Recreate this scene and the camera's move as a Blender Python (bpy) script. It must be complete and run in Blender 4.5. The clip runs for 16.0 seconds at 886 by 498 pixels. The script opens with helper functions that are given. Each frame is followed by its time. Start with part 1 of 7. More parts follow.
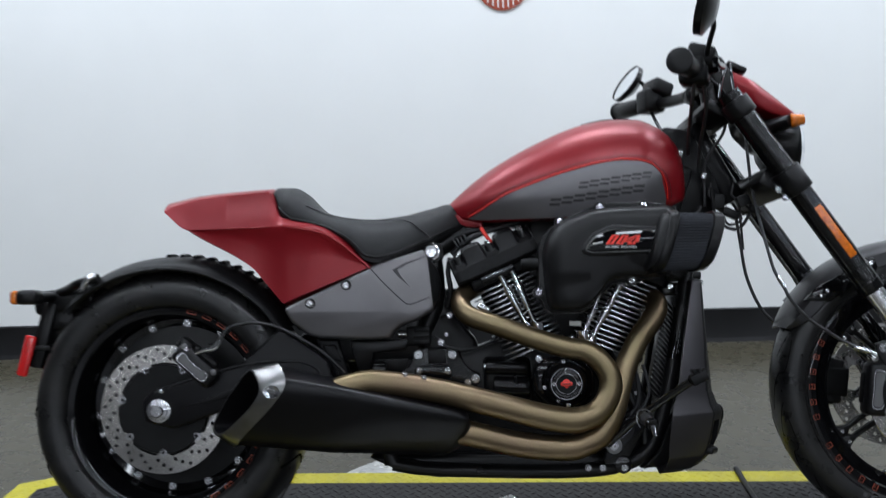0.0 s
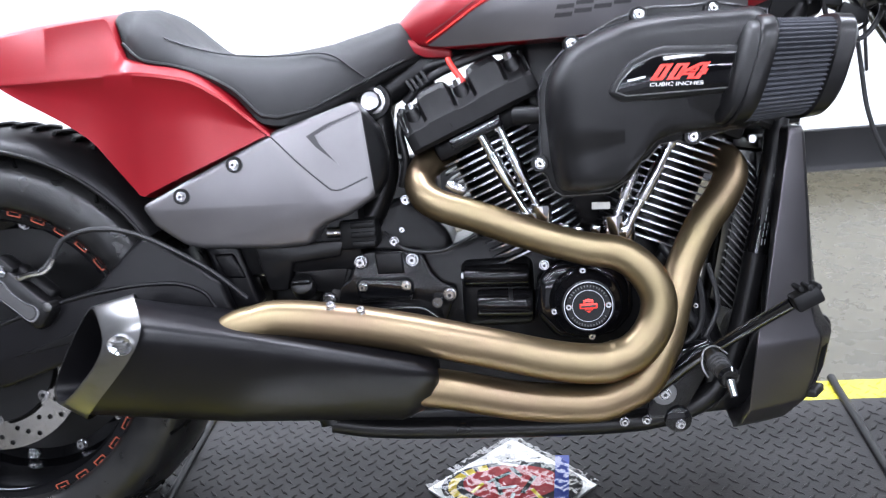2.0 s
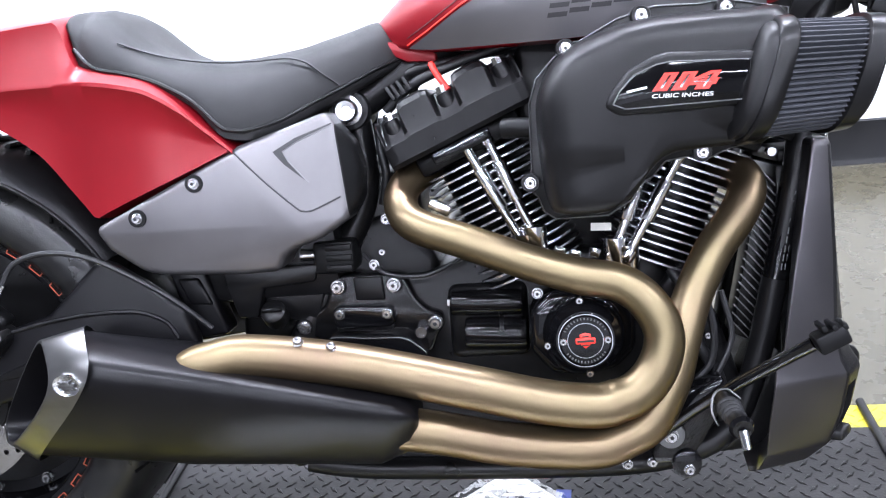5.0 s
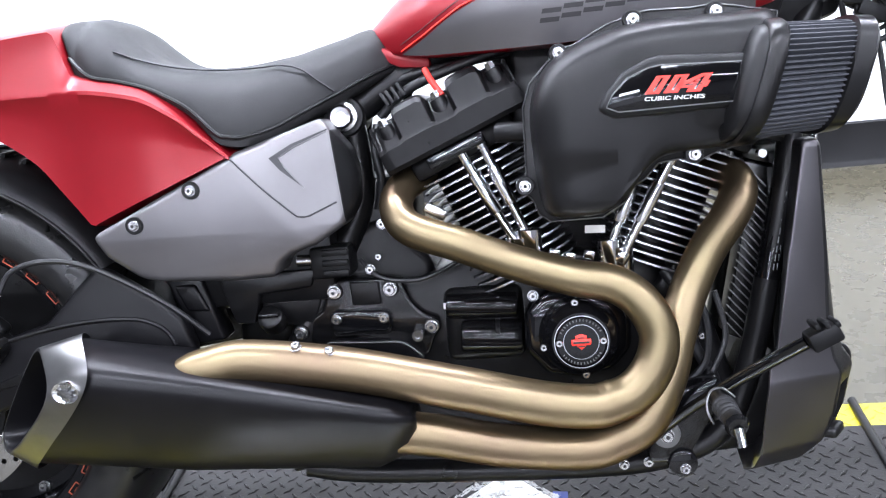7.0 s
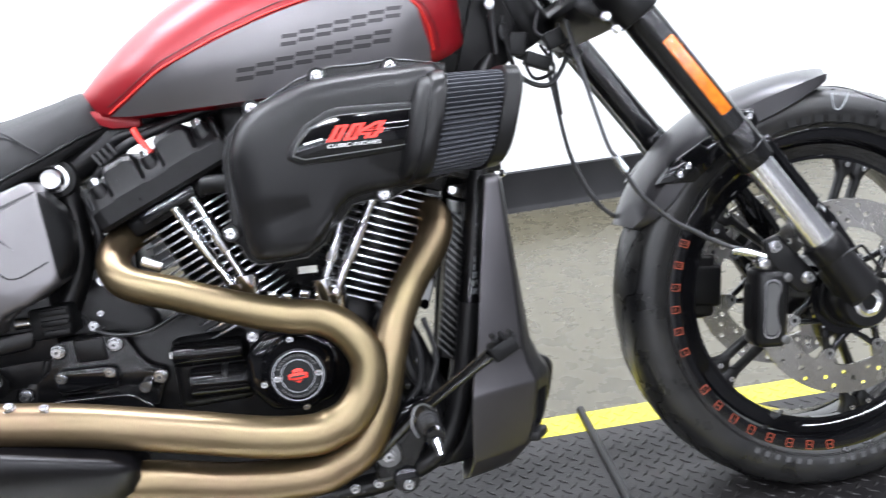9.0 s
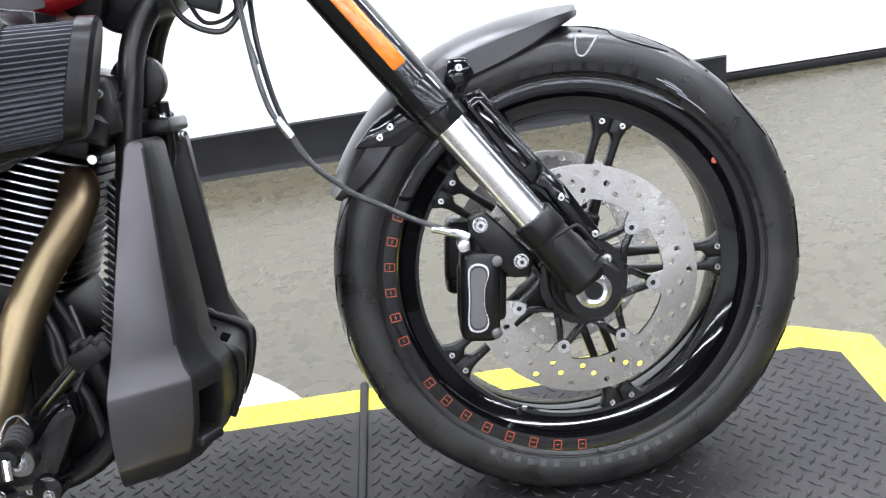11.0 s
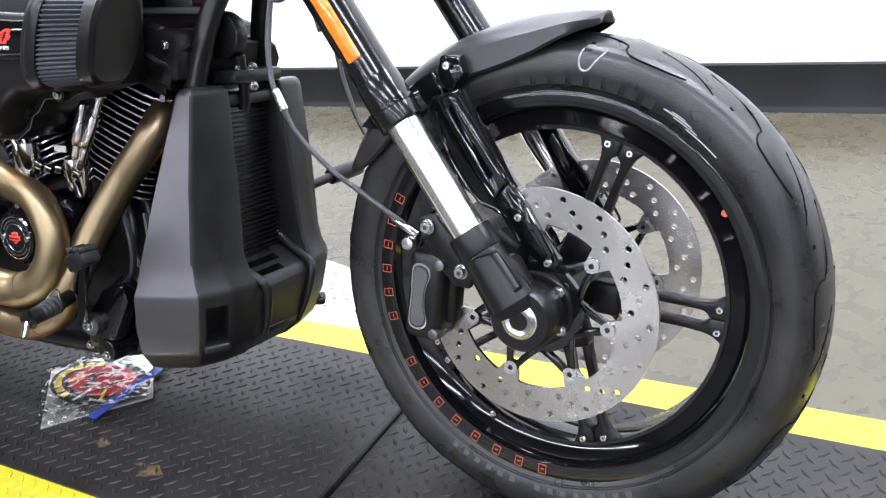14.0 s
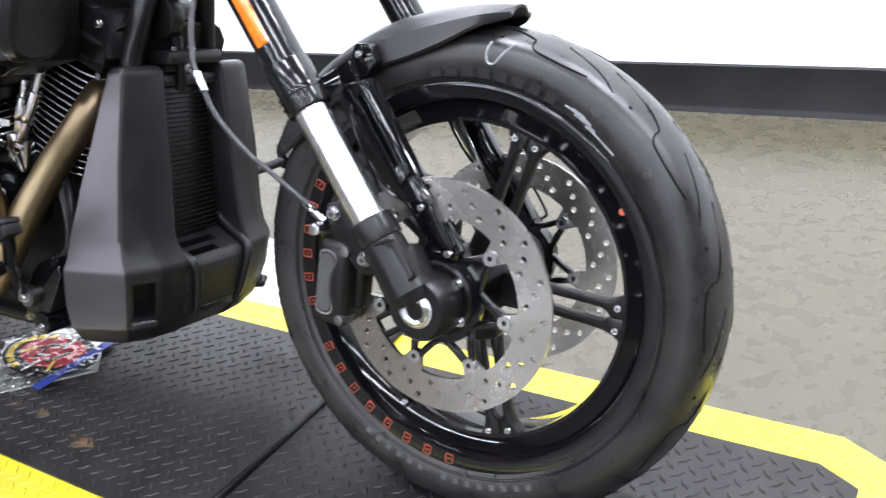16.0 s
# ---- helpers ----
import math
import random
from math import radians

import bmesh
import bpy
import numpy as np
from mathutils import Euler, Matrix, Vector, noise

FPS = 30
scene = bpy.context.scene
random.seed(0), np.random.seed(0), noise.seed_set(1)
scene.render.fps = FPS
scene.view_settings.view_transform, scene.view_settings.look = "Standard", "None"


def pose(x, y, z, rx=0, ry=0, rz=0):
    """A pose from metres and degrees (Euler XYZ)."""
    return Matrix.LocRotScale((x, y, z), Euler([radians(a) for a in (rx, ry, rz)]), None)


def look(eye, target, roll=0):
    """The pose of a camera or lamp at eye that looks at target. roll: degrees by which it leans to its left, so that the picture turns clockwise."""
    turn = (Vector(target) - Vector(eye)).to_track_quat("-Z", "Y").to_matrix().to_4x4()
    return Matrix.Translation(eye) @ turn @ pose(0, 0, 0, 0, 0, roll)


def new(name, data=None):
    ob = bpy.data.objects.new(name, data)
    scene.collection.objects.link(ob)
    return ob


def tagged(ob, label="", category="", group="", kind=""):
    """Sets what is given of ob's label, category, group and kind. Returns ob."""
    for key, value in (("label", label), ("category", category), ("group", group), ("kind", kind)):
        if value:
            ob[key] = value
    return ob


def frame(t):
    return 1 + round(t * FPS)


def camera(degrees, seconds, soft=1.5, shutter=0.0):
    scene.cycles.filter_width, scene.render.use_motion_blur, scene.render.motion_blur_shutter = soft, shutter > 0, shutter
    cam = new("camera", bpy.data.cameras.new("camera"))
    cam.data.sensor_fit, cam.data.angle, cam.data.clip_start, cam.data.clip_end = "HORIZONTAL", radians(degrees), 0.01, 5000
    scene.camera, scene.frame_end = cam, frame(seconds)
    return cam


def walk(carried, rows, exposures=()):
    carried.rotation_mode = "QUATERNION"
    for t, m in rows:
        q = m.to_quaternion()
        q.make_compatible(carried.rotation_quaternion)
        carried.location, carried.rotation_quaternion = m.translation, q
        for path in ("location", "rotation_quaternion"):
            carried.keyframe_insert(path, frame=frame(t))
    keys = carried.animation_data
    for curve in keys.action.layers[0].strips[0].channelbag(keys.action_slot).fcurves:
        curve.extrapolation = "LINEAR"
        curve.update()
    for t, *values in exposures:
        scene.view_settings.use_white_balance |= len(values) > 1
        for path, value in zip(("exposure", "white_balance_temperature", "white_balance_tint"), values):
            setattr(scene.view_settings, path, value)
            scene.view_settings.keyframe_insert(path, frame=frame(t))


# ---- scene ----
cam = camera(51.5, 16.0, 1.2, 0.5)
PATH = [
    (0, (0.708, -2.017, 1.034), (0.649, -0.048, 0.687), -1.9),
    (0.5, (0.699, -1.805, 0.995), (0.702, 0.142, 0.535), -2.7),
    (1, (0.757, -1.592, 0.976), (0.743, 0.321, 0.39), -3.5),
    (1.5, (0.787, -1.424, 0.958), (0.652, 0.464, 0.313), -4.9),
    (2, (0.805, -1.251, 0.949), (0.662, 0.601, 0.209), -5.5),
    (2.5, (0.81, -1.158, 0.959), (0.799, 0.664, 0.133), -4.3),
    (3, (0.838, -1.115, 0.966), (0.786, 0.709, 0.145), -4.7),
    (3.5, (0.853, -1.098, 0.954), (0.67, 0.733, 0.171), -6.0),
    (4, (0.855, -1.098, 0.952), (0.628, 0.733, 0.181), -6.3),
    (4.5, (0.857, -1.103, 0.951), (0.641, 0.729, 0.177), -6.3),
    (7, (0.85, -1.119, 0.951), (0.669, 0.722, 0.19), -6.7),
    (7.5, (0.834, -1.129, 0.95), (0.676, 0.719, 0.203), -7.0),
    (8, (0.829, -1.149, 0.946), (0.802, 0.718, 0.23), -7.2),
    (8.5, (0.875, -1.169, 0.951), (1.045, 0.692, 0.237), -5.5),
    (9, (0.984, -1.211, 0.948), (1.211, 0.652, 0.256), -6.6),
    (9.5, (1.126, -1.234, 0.94), (1.34, 0.632, 0.254), -6.0),
    (10, (1.243, -1.203, 0.916), (1.49, 0.651, 0.207), -6.4),
    (10.2, (1.294, -1.161, 0.907), (1.552, 0.677, 0.162), -6.7),
    (12.3, (1.876, -0.993, 0.885), (1.445, 0.738, -0.019), -11.2),
    (12.5, (1.927, -0.964, 0.881), (1.443, 0.748, -0.034), -10.9),
    (13, (2.039, -0.918, 0.907), (1.36, 0.711, -0.033), -10.1),
    (13.5, (2.116, -0.912, 0.919), (1.259, 0.652, 0.013), -9.9),
    (14, (2.145, -0.914, 0.908), (1.224, 0.625, 0.024), -9.5),
    (14.5, (2.161, -0.923, 0.901), (1.224, 0.602, 0.009), -9.1),
    (15, (2.175, -0.932, 0.904), (1.254, 0.597, 0.001), -8.3),
    (15.5, (2.22, -0.926, 0.901), (1.269, 0.596, 0.017), -8.3),
    (16, (2.28, -0.852, 0.889), (1.31, 0.652, -0.005), -7.9),
]
EXPOSURES = [(0, -2.05, 6100, 11), (0.5, -1.75, 6100, 12), (1, -1.12, 6050, 13), (1.5, -0.42, 6050, 15), (2.0, -0.2, 6050, 17), (3.5, -0.05, 6000, 19), (7.5, -0.05, 6100, 17), (9, -0.2, 6300, 15), (12.5, -0.2, 6300, 15), (14.5, -0.1, 6250, 17), (16, -0.1, 6250, 17)]
walk(cam, [(t, look(eye, target, roll)) for t, eye, target, roll in PATH], EXPOSURES)

# ---- light: a closed show room under fluorescent ceiling lamps ----
world = bpy.data.worlds.new("world")
scene.world = world
world.use_nodes = True
world.node_tree.nodes["Background"].inputs[0].default_value = (0.9, 0.95, 1.0, 1)
world.node_tree.nodes["Background"].inputs[1].default_value = 0.05

# rows of ceiling lamps: y, lamp length, power of each, their x
ROWS = ((0.95, 1.2, 146.0, (-2.6, -0.8, 1.0, 2.8, 4.6)), (-1.2, 1.2, 68.0, (-2.2, -0.4, 1.4, 3.2, 5.0)), (-2.95, 1.2, 64.0, (-1.5, 0.3, 2.1, 3.9, 5.7)), (-6.0, 4.8, 290.0, (-1.6, 3.6)), (-9.5, 4.8, 290.0, (-1.6, 3.6)), (-13.0, 4.8, 290.0, (-1.6, 3.6)))
LAMPS = [(x, y, w, p) for y, w, p, xs in ROWS for x in xs]
CEILING = 3.1


# ---- materials ----
def mat(name, base, rough=0.5, metal=0.0, var=0.12, scale=30.0, bump=0.0, bscale=250.0, coat=0.0, dirt=None, dirt_amount=0.0, dirt_scale=4.0, spec=0.5, rvar=0.06, edge=None, brushed=0.0):
    """A principled surface with two scales of variation, in object space."""
    m = bpy.data.materials.new(name)
    m.use_nodes = True
    nt = m.node_tree
    n, l = nt.nodes, nt.links
    p = n["Principled BSDF"]
    p.inputs["Metallic"].default_value = metal
    p.inputs["Specular IOR Level"].default_value = spec
    p.inputs["Coat Weight"].default_value = coat
    if edge:
        p.inputs["Specular Tint"].default_value = (*edge, 1)
    if brushed:
        p.inputs["Anisotropic"].default_value = brushed
        tangent = n.new("ShaderNodeTangent")
        tangent.direction_type, tangent.axis = "RADIAL", "Y"
        l.new(tangent.outputs["Tangent"], p.inputs["Tangent"])
    p.inputs["Coat Roughness"].default_value = 0.06
    tc = n.new("ShaderNodeTexCoord")
    fine = n.new("ShaderNodeTexNoise")
    fine.inputs["Scale"].default_value = scale
    fine.inputs["Detail"].default_value = 6
    l.new(tc.outputs["Object"], fine.inputs["Vector"])
    ramp = n.new("ShaderNodeValToRGB")
    a, b = ramp.color_ramp.elements
    a.position, b.position = 0.3, 0.7
    a.color = (*[max(0, c * (1 - var)) for c in base], 1)
    b.color = (*[min(1, c * (1 + var)) for c in base], 1)
    l.new(fine.outputs["Fac"], ramp.inputs["Fac"])
    colour = ramp.outputs["Color"]
    if dirt:
        big = n.new("ShaderNodeTexNoise")
        big.inputs["Scale"].default_value = dirt_scale
        big.inputs["Detail"].default_value = 8
        big.inputs["Roughness"].default_value = 0.65
        l.new(tc.outputs["Object"], big.inputs["Vector"])
        r2 = n.new("ShaderNodeValToRGB")
        r2.color_ramp.elements[0].position, r2.color_ramp.elements[1].position = 0.40, 0.76
        r2.color_ramp.elements[1].color = (dirt_amount, dirt_amount, dirt_amount, 1)
        l.new(big.outputs["Fac"], r2.inputs["Fac"])
        mix = n.new("ShaderNodeMix")
        mix.data_type = "RGBA"
        mix.inputs[7].default_value = (*dirt, 1)
        l.new(r2.outputs["Color"], mix.inputs[0])
        l.new(colour, mix.inputs[6])
        colour = mix.outputs[2]
    l.new(colour, p.inputs["Base Color"])
    rr = n.new("ShaderNodeMapRange")
    rr.inputs["To Min"].default_value = max(0.02, rough - rvar)
    rr.inputs["To Max"].default_value = min(1, rough + rvar)
    l.new(fine.outputs["Fac"], rr.inputs["Value"])
    l.new(rr.outputs["Result"], p.inputs["Roughness"])
    if bump:
        bn = n.new("ShaderNodeTexNoise")
        bn.inputs["Scale"].default_value = bscale
        bn.inputs["Detail"].default_value = 4
        l.new(tc.outputs["Object"], bn.inputs["Vector"])
        bp = n.new("ShaderNodeBump")
        bp.inputs["Strength"].default_value = bump
        bp.inputs["Distance"].default_value = 0.002
        l.new(bn.outputs["Fac"], bp.inputs["Height"])
        l.new(bp.outputs["Normal"], p.inputs["Normal"])
    return m


RED = mat("satin_red_paint", (0.225, 0.005, 0.010), 0.34, 0.25, 0.10, 6, 0.03, 900, rvar=0.03)
DARKGREY = mat("satin_dark_charcoal_paint", (0.078, 0.0745, 0.079), 0.35, 0.9, 0.10, 8, 0.04, 1200, rvar=0.04)
GREY = mat("satin_charcoal_paint", (0.146, 0.140, 0.144), 0.34, 0.75, 0.10, 8, 0.04, 1200, rvar=0.04)
BLACK = mat("satin_black_paint", (0.0048, 0.0047, 0.005), 0.30, 0.0, 0.25, 20, 0.05, 700, spec=0.25)
WRINKLE = mat("wrinkle_black_paint", (0.0042, 0.0041, 0.0044), 0.30, 0.0, 0.3, 60, 0.14, 900, spec=0.20)
CASTGLOSS = mat("gloss_cast_black", (0.0035, 0.0034, 0.0037), 0.15, 0.0, 0.25, 40, 0.05, 500, spec=0.24)
GLOSS = mat("gloss_black_paint", (0.003, 0.003, 0.0035), 0.05, 0.0, 0.2, 10, 0, spec=0.42, rvar=0.03)
PLASTIC = mat("matte_black_plastic", (0.005, 0.005, 0.0053), 0.40, 0.0, 0.2, 25, 0.12, 1500, spec=0.18)
COWLPL = mat("moulded_black_plastic", (0.0062, 0.0061, 0.0065), 0.36, 0.0, 0.2, 25, 0.10, 1800, spec=0.24)
# chin plastic; on the side cowls it stands for shade on the front
CHINDARK = mat("chin_plastic_and_cowl_shade", (0.0082, 0.0080, 0.0085), 0.37, 0.0, 0.2, 25, 0.15, 1800, spec=0.22)
LEATHER = mat("black_vinyl", (0.009, 0.009, 0.0095), 0.5, 0.0, 0.2, 30, 0.30, 1400, spec=0.28)
RUBBER = mat("tyre_rubber", (0.0070, 0.0070, 0.0075), 0.31, 0.0, 0.45, 30, 0.16, 420, dirt=(0.027, 0.026, 0.024), dirt_amount=0.7, dirt_scale=11, spec=0.34, rvar=0.16)
# matte black that puts the shade of grooves and slots into colour
RECESS = mat("shaded_recess_black", (0.004, 0.004, 0.004), 0.9, 0.0, 0.2, 40, spec=0.05)
CHROME = mat("chrome", (0.78, 0.79, 0.82), 0.09, 1.0, 0.05, 15, 0, rvar=0.05)
STEEL = mat("zinc_bolt_steel", (0.52, 0.52, 0.53), 0.22, 1.0, 0.08, 60, rvar=0.06)
BRUSHED = mat("brushed_tip_metal", (0.145, 0.145, 0.145), 0.40, 1.0, 0.10, 18, 0.10, 300)
DISC = mat("ground_disc_steel", (0.42, 0.41, 0.395), 0.26, 1.0, 0.10, 14, 0.06, 500, dirt=(0.24, 0.215, 0.18), dirt_amount=0.5, dirt_scale=5, rvar=0.07, brushed=0.65)
BRONZE = mat("bronze_pipe_coating", (0.196, 0.157, 0.088), 0.375, 0.93, 0.06, 7, 0.05, 900, dirt=(0.135, 0.080, 0.066), dirt_amount=0.75, dirt_scale=3.0, rvar=0.04, edge=(0.46, 0.27, 0.22))
FINEDGE = mat("machined_fin_edge", (0.60, 0.61, 0.64), 0.2, 0.8, 0.05, 30)
ORANGE = mat("amber_lens", (0.60, 0.145, 0.006), 0.2, 0.0, 0.3, 90, 0.2, 160, coat=0.8)
ORANGEPAINT = mat("orange_paint", (0.33, 0.055, 0.022), 0.5, 0.0, 0.2, 50)
REDLENS = mat("red_lens", (0.55, 0.01, 0.01), 0.15, 0.0, 0.1, 60, coat=0.8)
REDPAINT = mat("bright_red_paint", (0.80, 0.035, 0.02), 0.4, 0.0, 0.08, 50)
WHITEPAINT = mat("white_print", (0.75, 0.75, 0.74), 0.5, 0.0, 0.1, 60)
CHALK = mat("chalk_mark", (0.24, 0.25, 0.26), 0.9, 0.0, 0.35, 220)
TANKPRINT = mat("tank_print", (0.034, 0.032, 0.034), 0.4, 0.3, 0.1, 40)
TYREPRINT = mat("tyre_print", (0.008, 0.008, 0.008), 0.7, 0, 0.2, 60, spec=0.2)
DARKPRINT = mat("dark_print", (0.012, 0.012, 0.013), 0.45, 0.0, 0.1, 40)
SILVERGLASS = mat("mirror_glass", (0.86, 0.88, 0.9), 0.03, 1.0, 0.01, 5, rvar=0.01)
WIRE = mat("braided_line", (0.032, 0.032, 0.034), 0.35, 0.3, 0.5, 700, 0.4, 1500)
CABLE = mat("black_cable", (0.009, 0.009, 0.01), 0.45, 0.0, 0.2, 40)
REDWIRE = mat("red_plug_lead", (0.62, 0.03, 0.02), 0.4, 0.0, 0.1, 40)
WALL = mat("white_wall_paint", (0.86, 0.87, 0.855), 0.75, 0.0, 0.015, 3, 0.05, 120)
BASE = mat("black_rubber_baseboard", (0.009, 0.009, 0.0095), 0.45, 0.0, 0.25, 6, 0.05, 80, spec=0.22)
CONCRETE = mat("sealed_concrete", (0.058, 0.052, 0.034), 0.28, 0.0, 0.16, 20, 0.06, 60, dirt=(0.047, 0.042, 0.0275), dirt_amount=0.4, dirt_scale=1.3, rvar=0.10)
PLATE = mat("black_tread_plate", (0.0086, 0.0080, 0.0083), 0.46, 0.0, 0.40, 14, 0.25, 240, dirt=(0.025, 0.0222, 0.0205), dirt_amount=0.6, dirt_scale=5, spec=0.27, rvar=0.12)
YELLOW = mat("yellow_safety_paint", (0.47, 0.415, 0.012), 0.45, 0.0, 0.08, 20, 0.12, 200, dirt=(0.30, 0.25, 0.05), dirt_amount=0.5, dirt_scale=9)
ALU = mat("aluminium_tread_plate", (0.66, 0.66, 0.64), 0.28, 0.9, 0.12, 25, 0.1, 200, dirt=(0.35, 0.34, 0.32), dirt_amount=0.4, dirt_scale=6)
TIPMETAL = mat("ground_tip_metal", (0.26, 0.258, 0.255), 0.30, 1.0, 0.10, 30, 0.03, 900)
FORKBLACK = mat("polished_black_anodise", (0.004, 0.004, 0.0044), 0.16, 0.0, 0.2, 10, 0, spec=0.4, rvar=0.03)
PEGRUBBER = mat("grey_peg_rubber", (0.011, 0.011, 0.012), 0.6, 0, 0.3, 40, 0.3, 500)
# unseen front wall: bright so that it reflects in the near-side paint
FRONTWALL = mat("unseen_front_wall_tone", (0.55, 0.55, 0.56), 0.8, 0.0, 0.05, 3)
FENDER = mat("satin_black_fender_paint", (0.026, 0.025, 0.027), 0.33, 0.4, 0.10, 8, 0.04, 1200)
STAIN = mat("rust_brown_stain", (0.075, 0.045, 0.018), 0.6, 0.0, 0.5, 90)
SATIN = mat("satin_cast_black", (0.0042, 0.0040, 0.0047), 0.33, 0.0, 0.2, 18, 0.08, 600, spec=0.20)
# unseen side walls: dark to hold back bounce and reflections
DIMWALL = mat("unseen_side_wall_tone", (0.12, 0.12, 0.124), 0.8, 0.0, 0.05, 3)
SATINCHROME = mat("satin_chrome", (0.80, 0.80, 0.82), 0.2, 1.0, 0.04, 15)
# unseen ceiling: dark for the same reason
CEIL = mat("unseen_ceiling_tone", (0.12, 0.12, 0.122), 0.9, 0.0, 0.05, 8)
LABEL = mat("paper_label", (0.7, 0.69, 0.64), 0.6, 0.0, 0.08, 60)
BLUE = mat("blue_tape", (0.02, 0.045, 0.28), 0.5, 0.0, 0.15, 40)
LOGOYEL = mat("yellow_print", (0.75, 0.55, 0.03), 0.4, 0.0, 0.1, 40)
LOGORED = mat("red_print", (0.42, 0.02, 0.025), 0.35, 0.0, 0.2, 60)


def tube_lamp_material():
    m = bpy.data.materials.new("lamp_diffuser")
    m.use_nodes = True
    p = m.node_tree.nodes["Principled BSDF"]
    p.inputs["Base Color"].default_value = (0.9, 0.9, 0.9, 1)
    p.inputs["Emission Color"].default_value = (0.95, 0.98, 1.0, 1)
    p.inputs["Emission Strength"].default_value = 6.0
    return m


DIFFUSER = tube_lamp_material()


def film_material():
    m = bpy.data.materials.new("clear_film")
    m.use_nodes = True
    nt = m.node_tree
    nt.nodes.remove(nt.nodes["Principled BSDF"])
    clear = nt.nodes.new("ShaderNodeBsdfTransparent")
    shine = nt.nodes.new("ShaderNodeBsdfGlossy")
    shine.inputs["Roughness"].default_value = 0.08
    mix = nt.nodes.new("ShaderNodeMixShader")
    mix.inputs[0].default_value = 0.27
    nt.links.new(clear.outputs[0], mix.inputs[1])
    nt.links.new(shine.outputs[0], mix.inputs[2])
    nt.links.new(mix.outputs[0], nt.nodes["Material Output"].inputs["Surface"])
    return m


FILM = film_material()


# ---- builders ----
def part(name, bm, material, parent=None, label="", sharp=38, second=None):
    me = bpy.data.meshes.new(name)
    bm.normal_update()
    bmesh.ops.recalc_face_normals(bm, faces=bm.faces)
    bm.to_mesh(me)
    bm.free()
    me.materials.append(material)
    if second:
        me.materials.append(second)
    for f in me.polygons:
        f.use_smooth = True
    me.set_sharp_from_angle(angle=radians(sharp))
    ob = new(name, me)
    if parent:
        ob.parent = parent
    if label:
        ob["label"] = label
    return ob


def shared(name, me, parent, m=None):
    ob = new(name, me)
    ob.parent = parent
    if m is not None:
        ob.matrix_basis = m
    return ob


def bevel(bm, width, seg=2, angle=25):
    if width <= 0:
        return bm
    edges = [e for e in bm.edges if len(e.link_faces) == 2 and e.calc_face_angle(0) > radians(angle)]
    bmesh.ops.bevel(bm, geom=edges, offset=width, segments=seg, affect="EDGES", profile=0.5, clamp_overlap=True)
    return bm


def box(c, size, bev=0.003, rot=(0, 0, 0), seg=2, bm=None):
    b = bmesh.new()
    bmesh.ops.create_cube(b, size=1)
    bmesh.ops.transform(b, matrix=Matrix.Diagonal((*size, 1)), verts=b.verts)
    bevel(b, bev, seg)
    bmesh.ops.transform(b, matrix=pose(*c, *rot), verts=b.verts)
    return join(bm, b)


def join(bm, b):
    if bm is None:
        return b
    tmp = bpy.data.meshes.new("tmp")
    b.to_mesh(tmp)
    b.free()
    bm.from_mesh(tmp)
    bpy.data.meshes.remove(tmp)
    return bm


def prism(outline, y0, y1, bev=0.004, seg=2, bm=None):
    """An outline in x and z, from y0 to y1, with rounded edges."""
    b = bmesh.new()
    vs = [b.verts.new((x, y0, z)) for x, z in outline]
    f = b.faces.new(vs)
    r = bmesh.ops.extrude_face_region(b, geom=[f])
    bmesh.ops.translate(b, vec=(0, y1 - y0, 0), verts=[v for v in r["geom"] if isinstance(v, bmesh.types.BMVert)])
    b.normal_update()
    bmesh.ops.recalc_face_normals(b, faces=b.faces)
    bevel(b, bev, seg)
    return join(bm, b)


def pocket(bm, c, u, v, w, h, depth, material_index=0):
    """Sinks a w x h rectangle at c, spanned by u and v, into the faces that look along u x v."""
    c, u, v = Vector(c), Vector(u).normalized(), Vector(v).normalized()
    n = u.cross(v)
    bmesh.ops.recalc_face_normals(bm, faces=bm.faces)
    for d, half in ((u, w / 2), (v, h / 2)):
        for sgn in (-1, 1):
            bmesh.ops.bisect_plane(bm, geom=bm.verts[:] + bm.edges[:] + bm.faces[:], dist=1e-5, plane_co=c + d * half * sgn, plane_no=d)
    bm.normal_update()
    sunk = []
    for f in bm.faces:
        q = f.calc_center_median() - c
        if abs(q.dot(u)) < w / 2 and abs(q.dot(v)) < h / 2 and abs(q.dot(n)) < 0.02 and f.normal.dot(n) > 0.6:
            sunk.append(f)
    grown = bmesh.ops.extrude_face_region(bm, geom=sunk)["geom"]
    bmesh.ops.delete(bm, geom=sunk, context="FACES_ONLY")
    bmesh.ops.translate(bm, vec=n * -depth, verts=[e for e in grown if isinstance(e, bmesh.types.BMVert)])
    for f in grown:
        if isinstance(f, bmesh.types.BMFace):
            f.material_index = material_index
    return bm


def smooth_line(pts, per=6, closed=False):
    """A Catmull-Rom line through the points."""
    p = [Vector(v) for v in pts]
    n = len(p)
    out = []
    for i in range(n if closed else n - 1):
        a, b, c, d = (p[(i + k) % n] if closed else p[min(max(i + k, 0), n - 1)] for k in (-1, 0, 1, 2))
        for k in range(per):
            t = k / per
            out.append(0.5 * (2 * b + (c - a) * t + (2 * a - 5 * b + 4 * c - d) * t * t + (3 * b - a - 3 * c + d) * t**3))
    if not closed:
        out.append(p[-1])
    return out


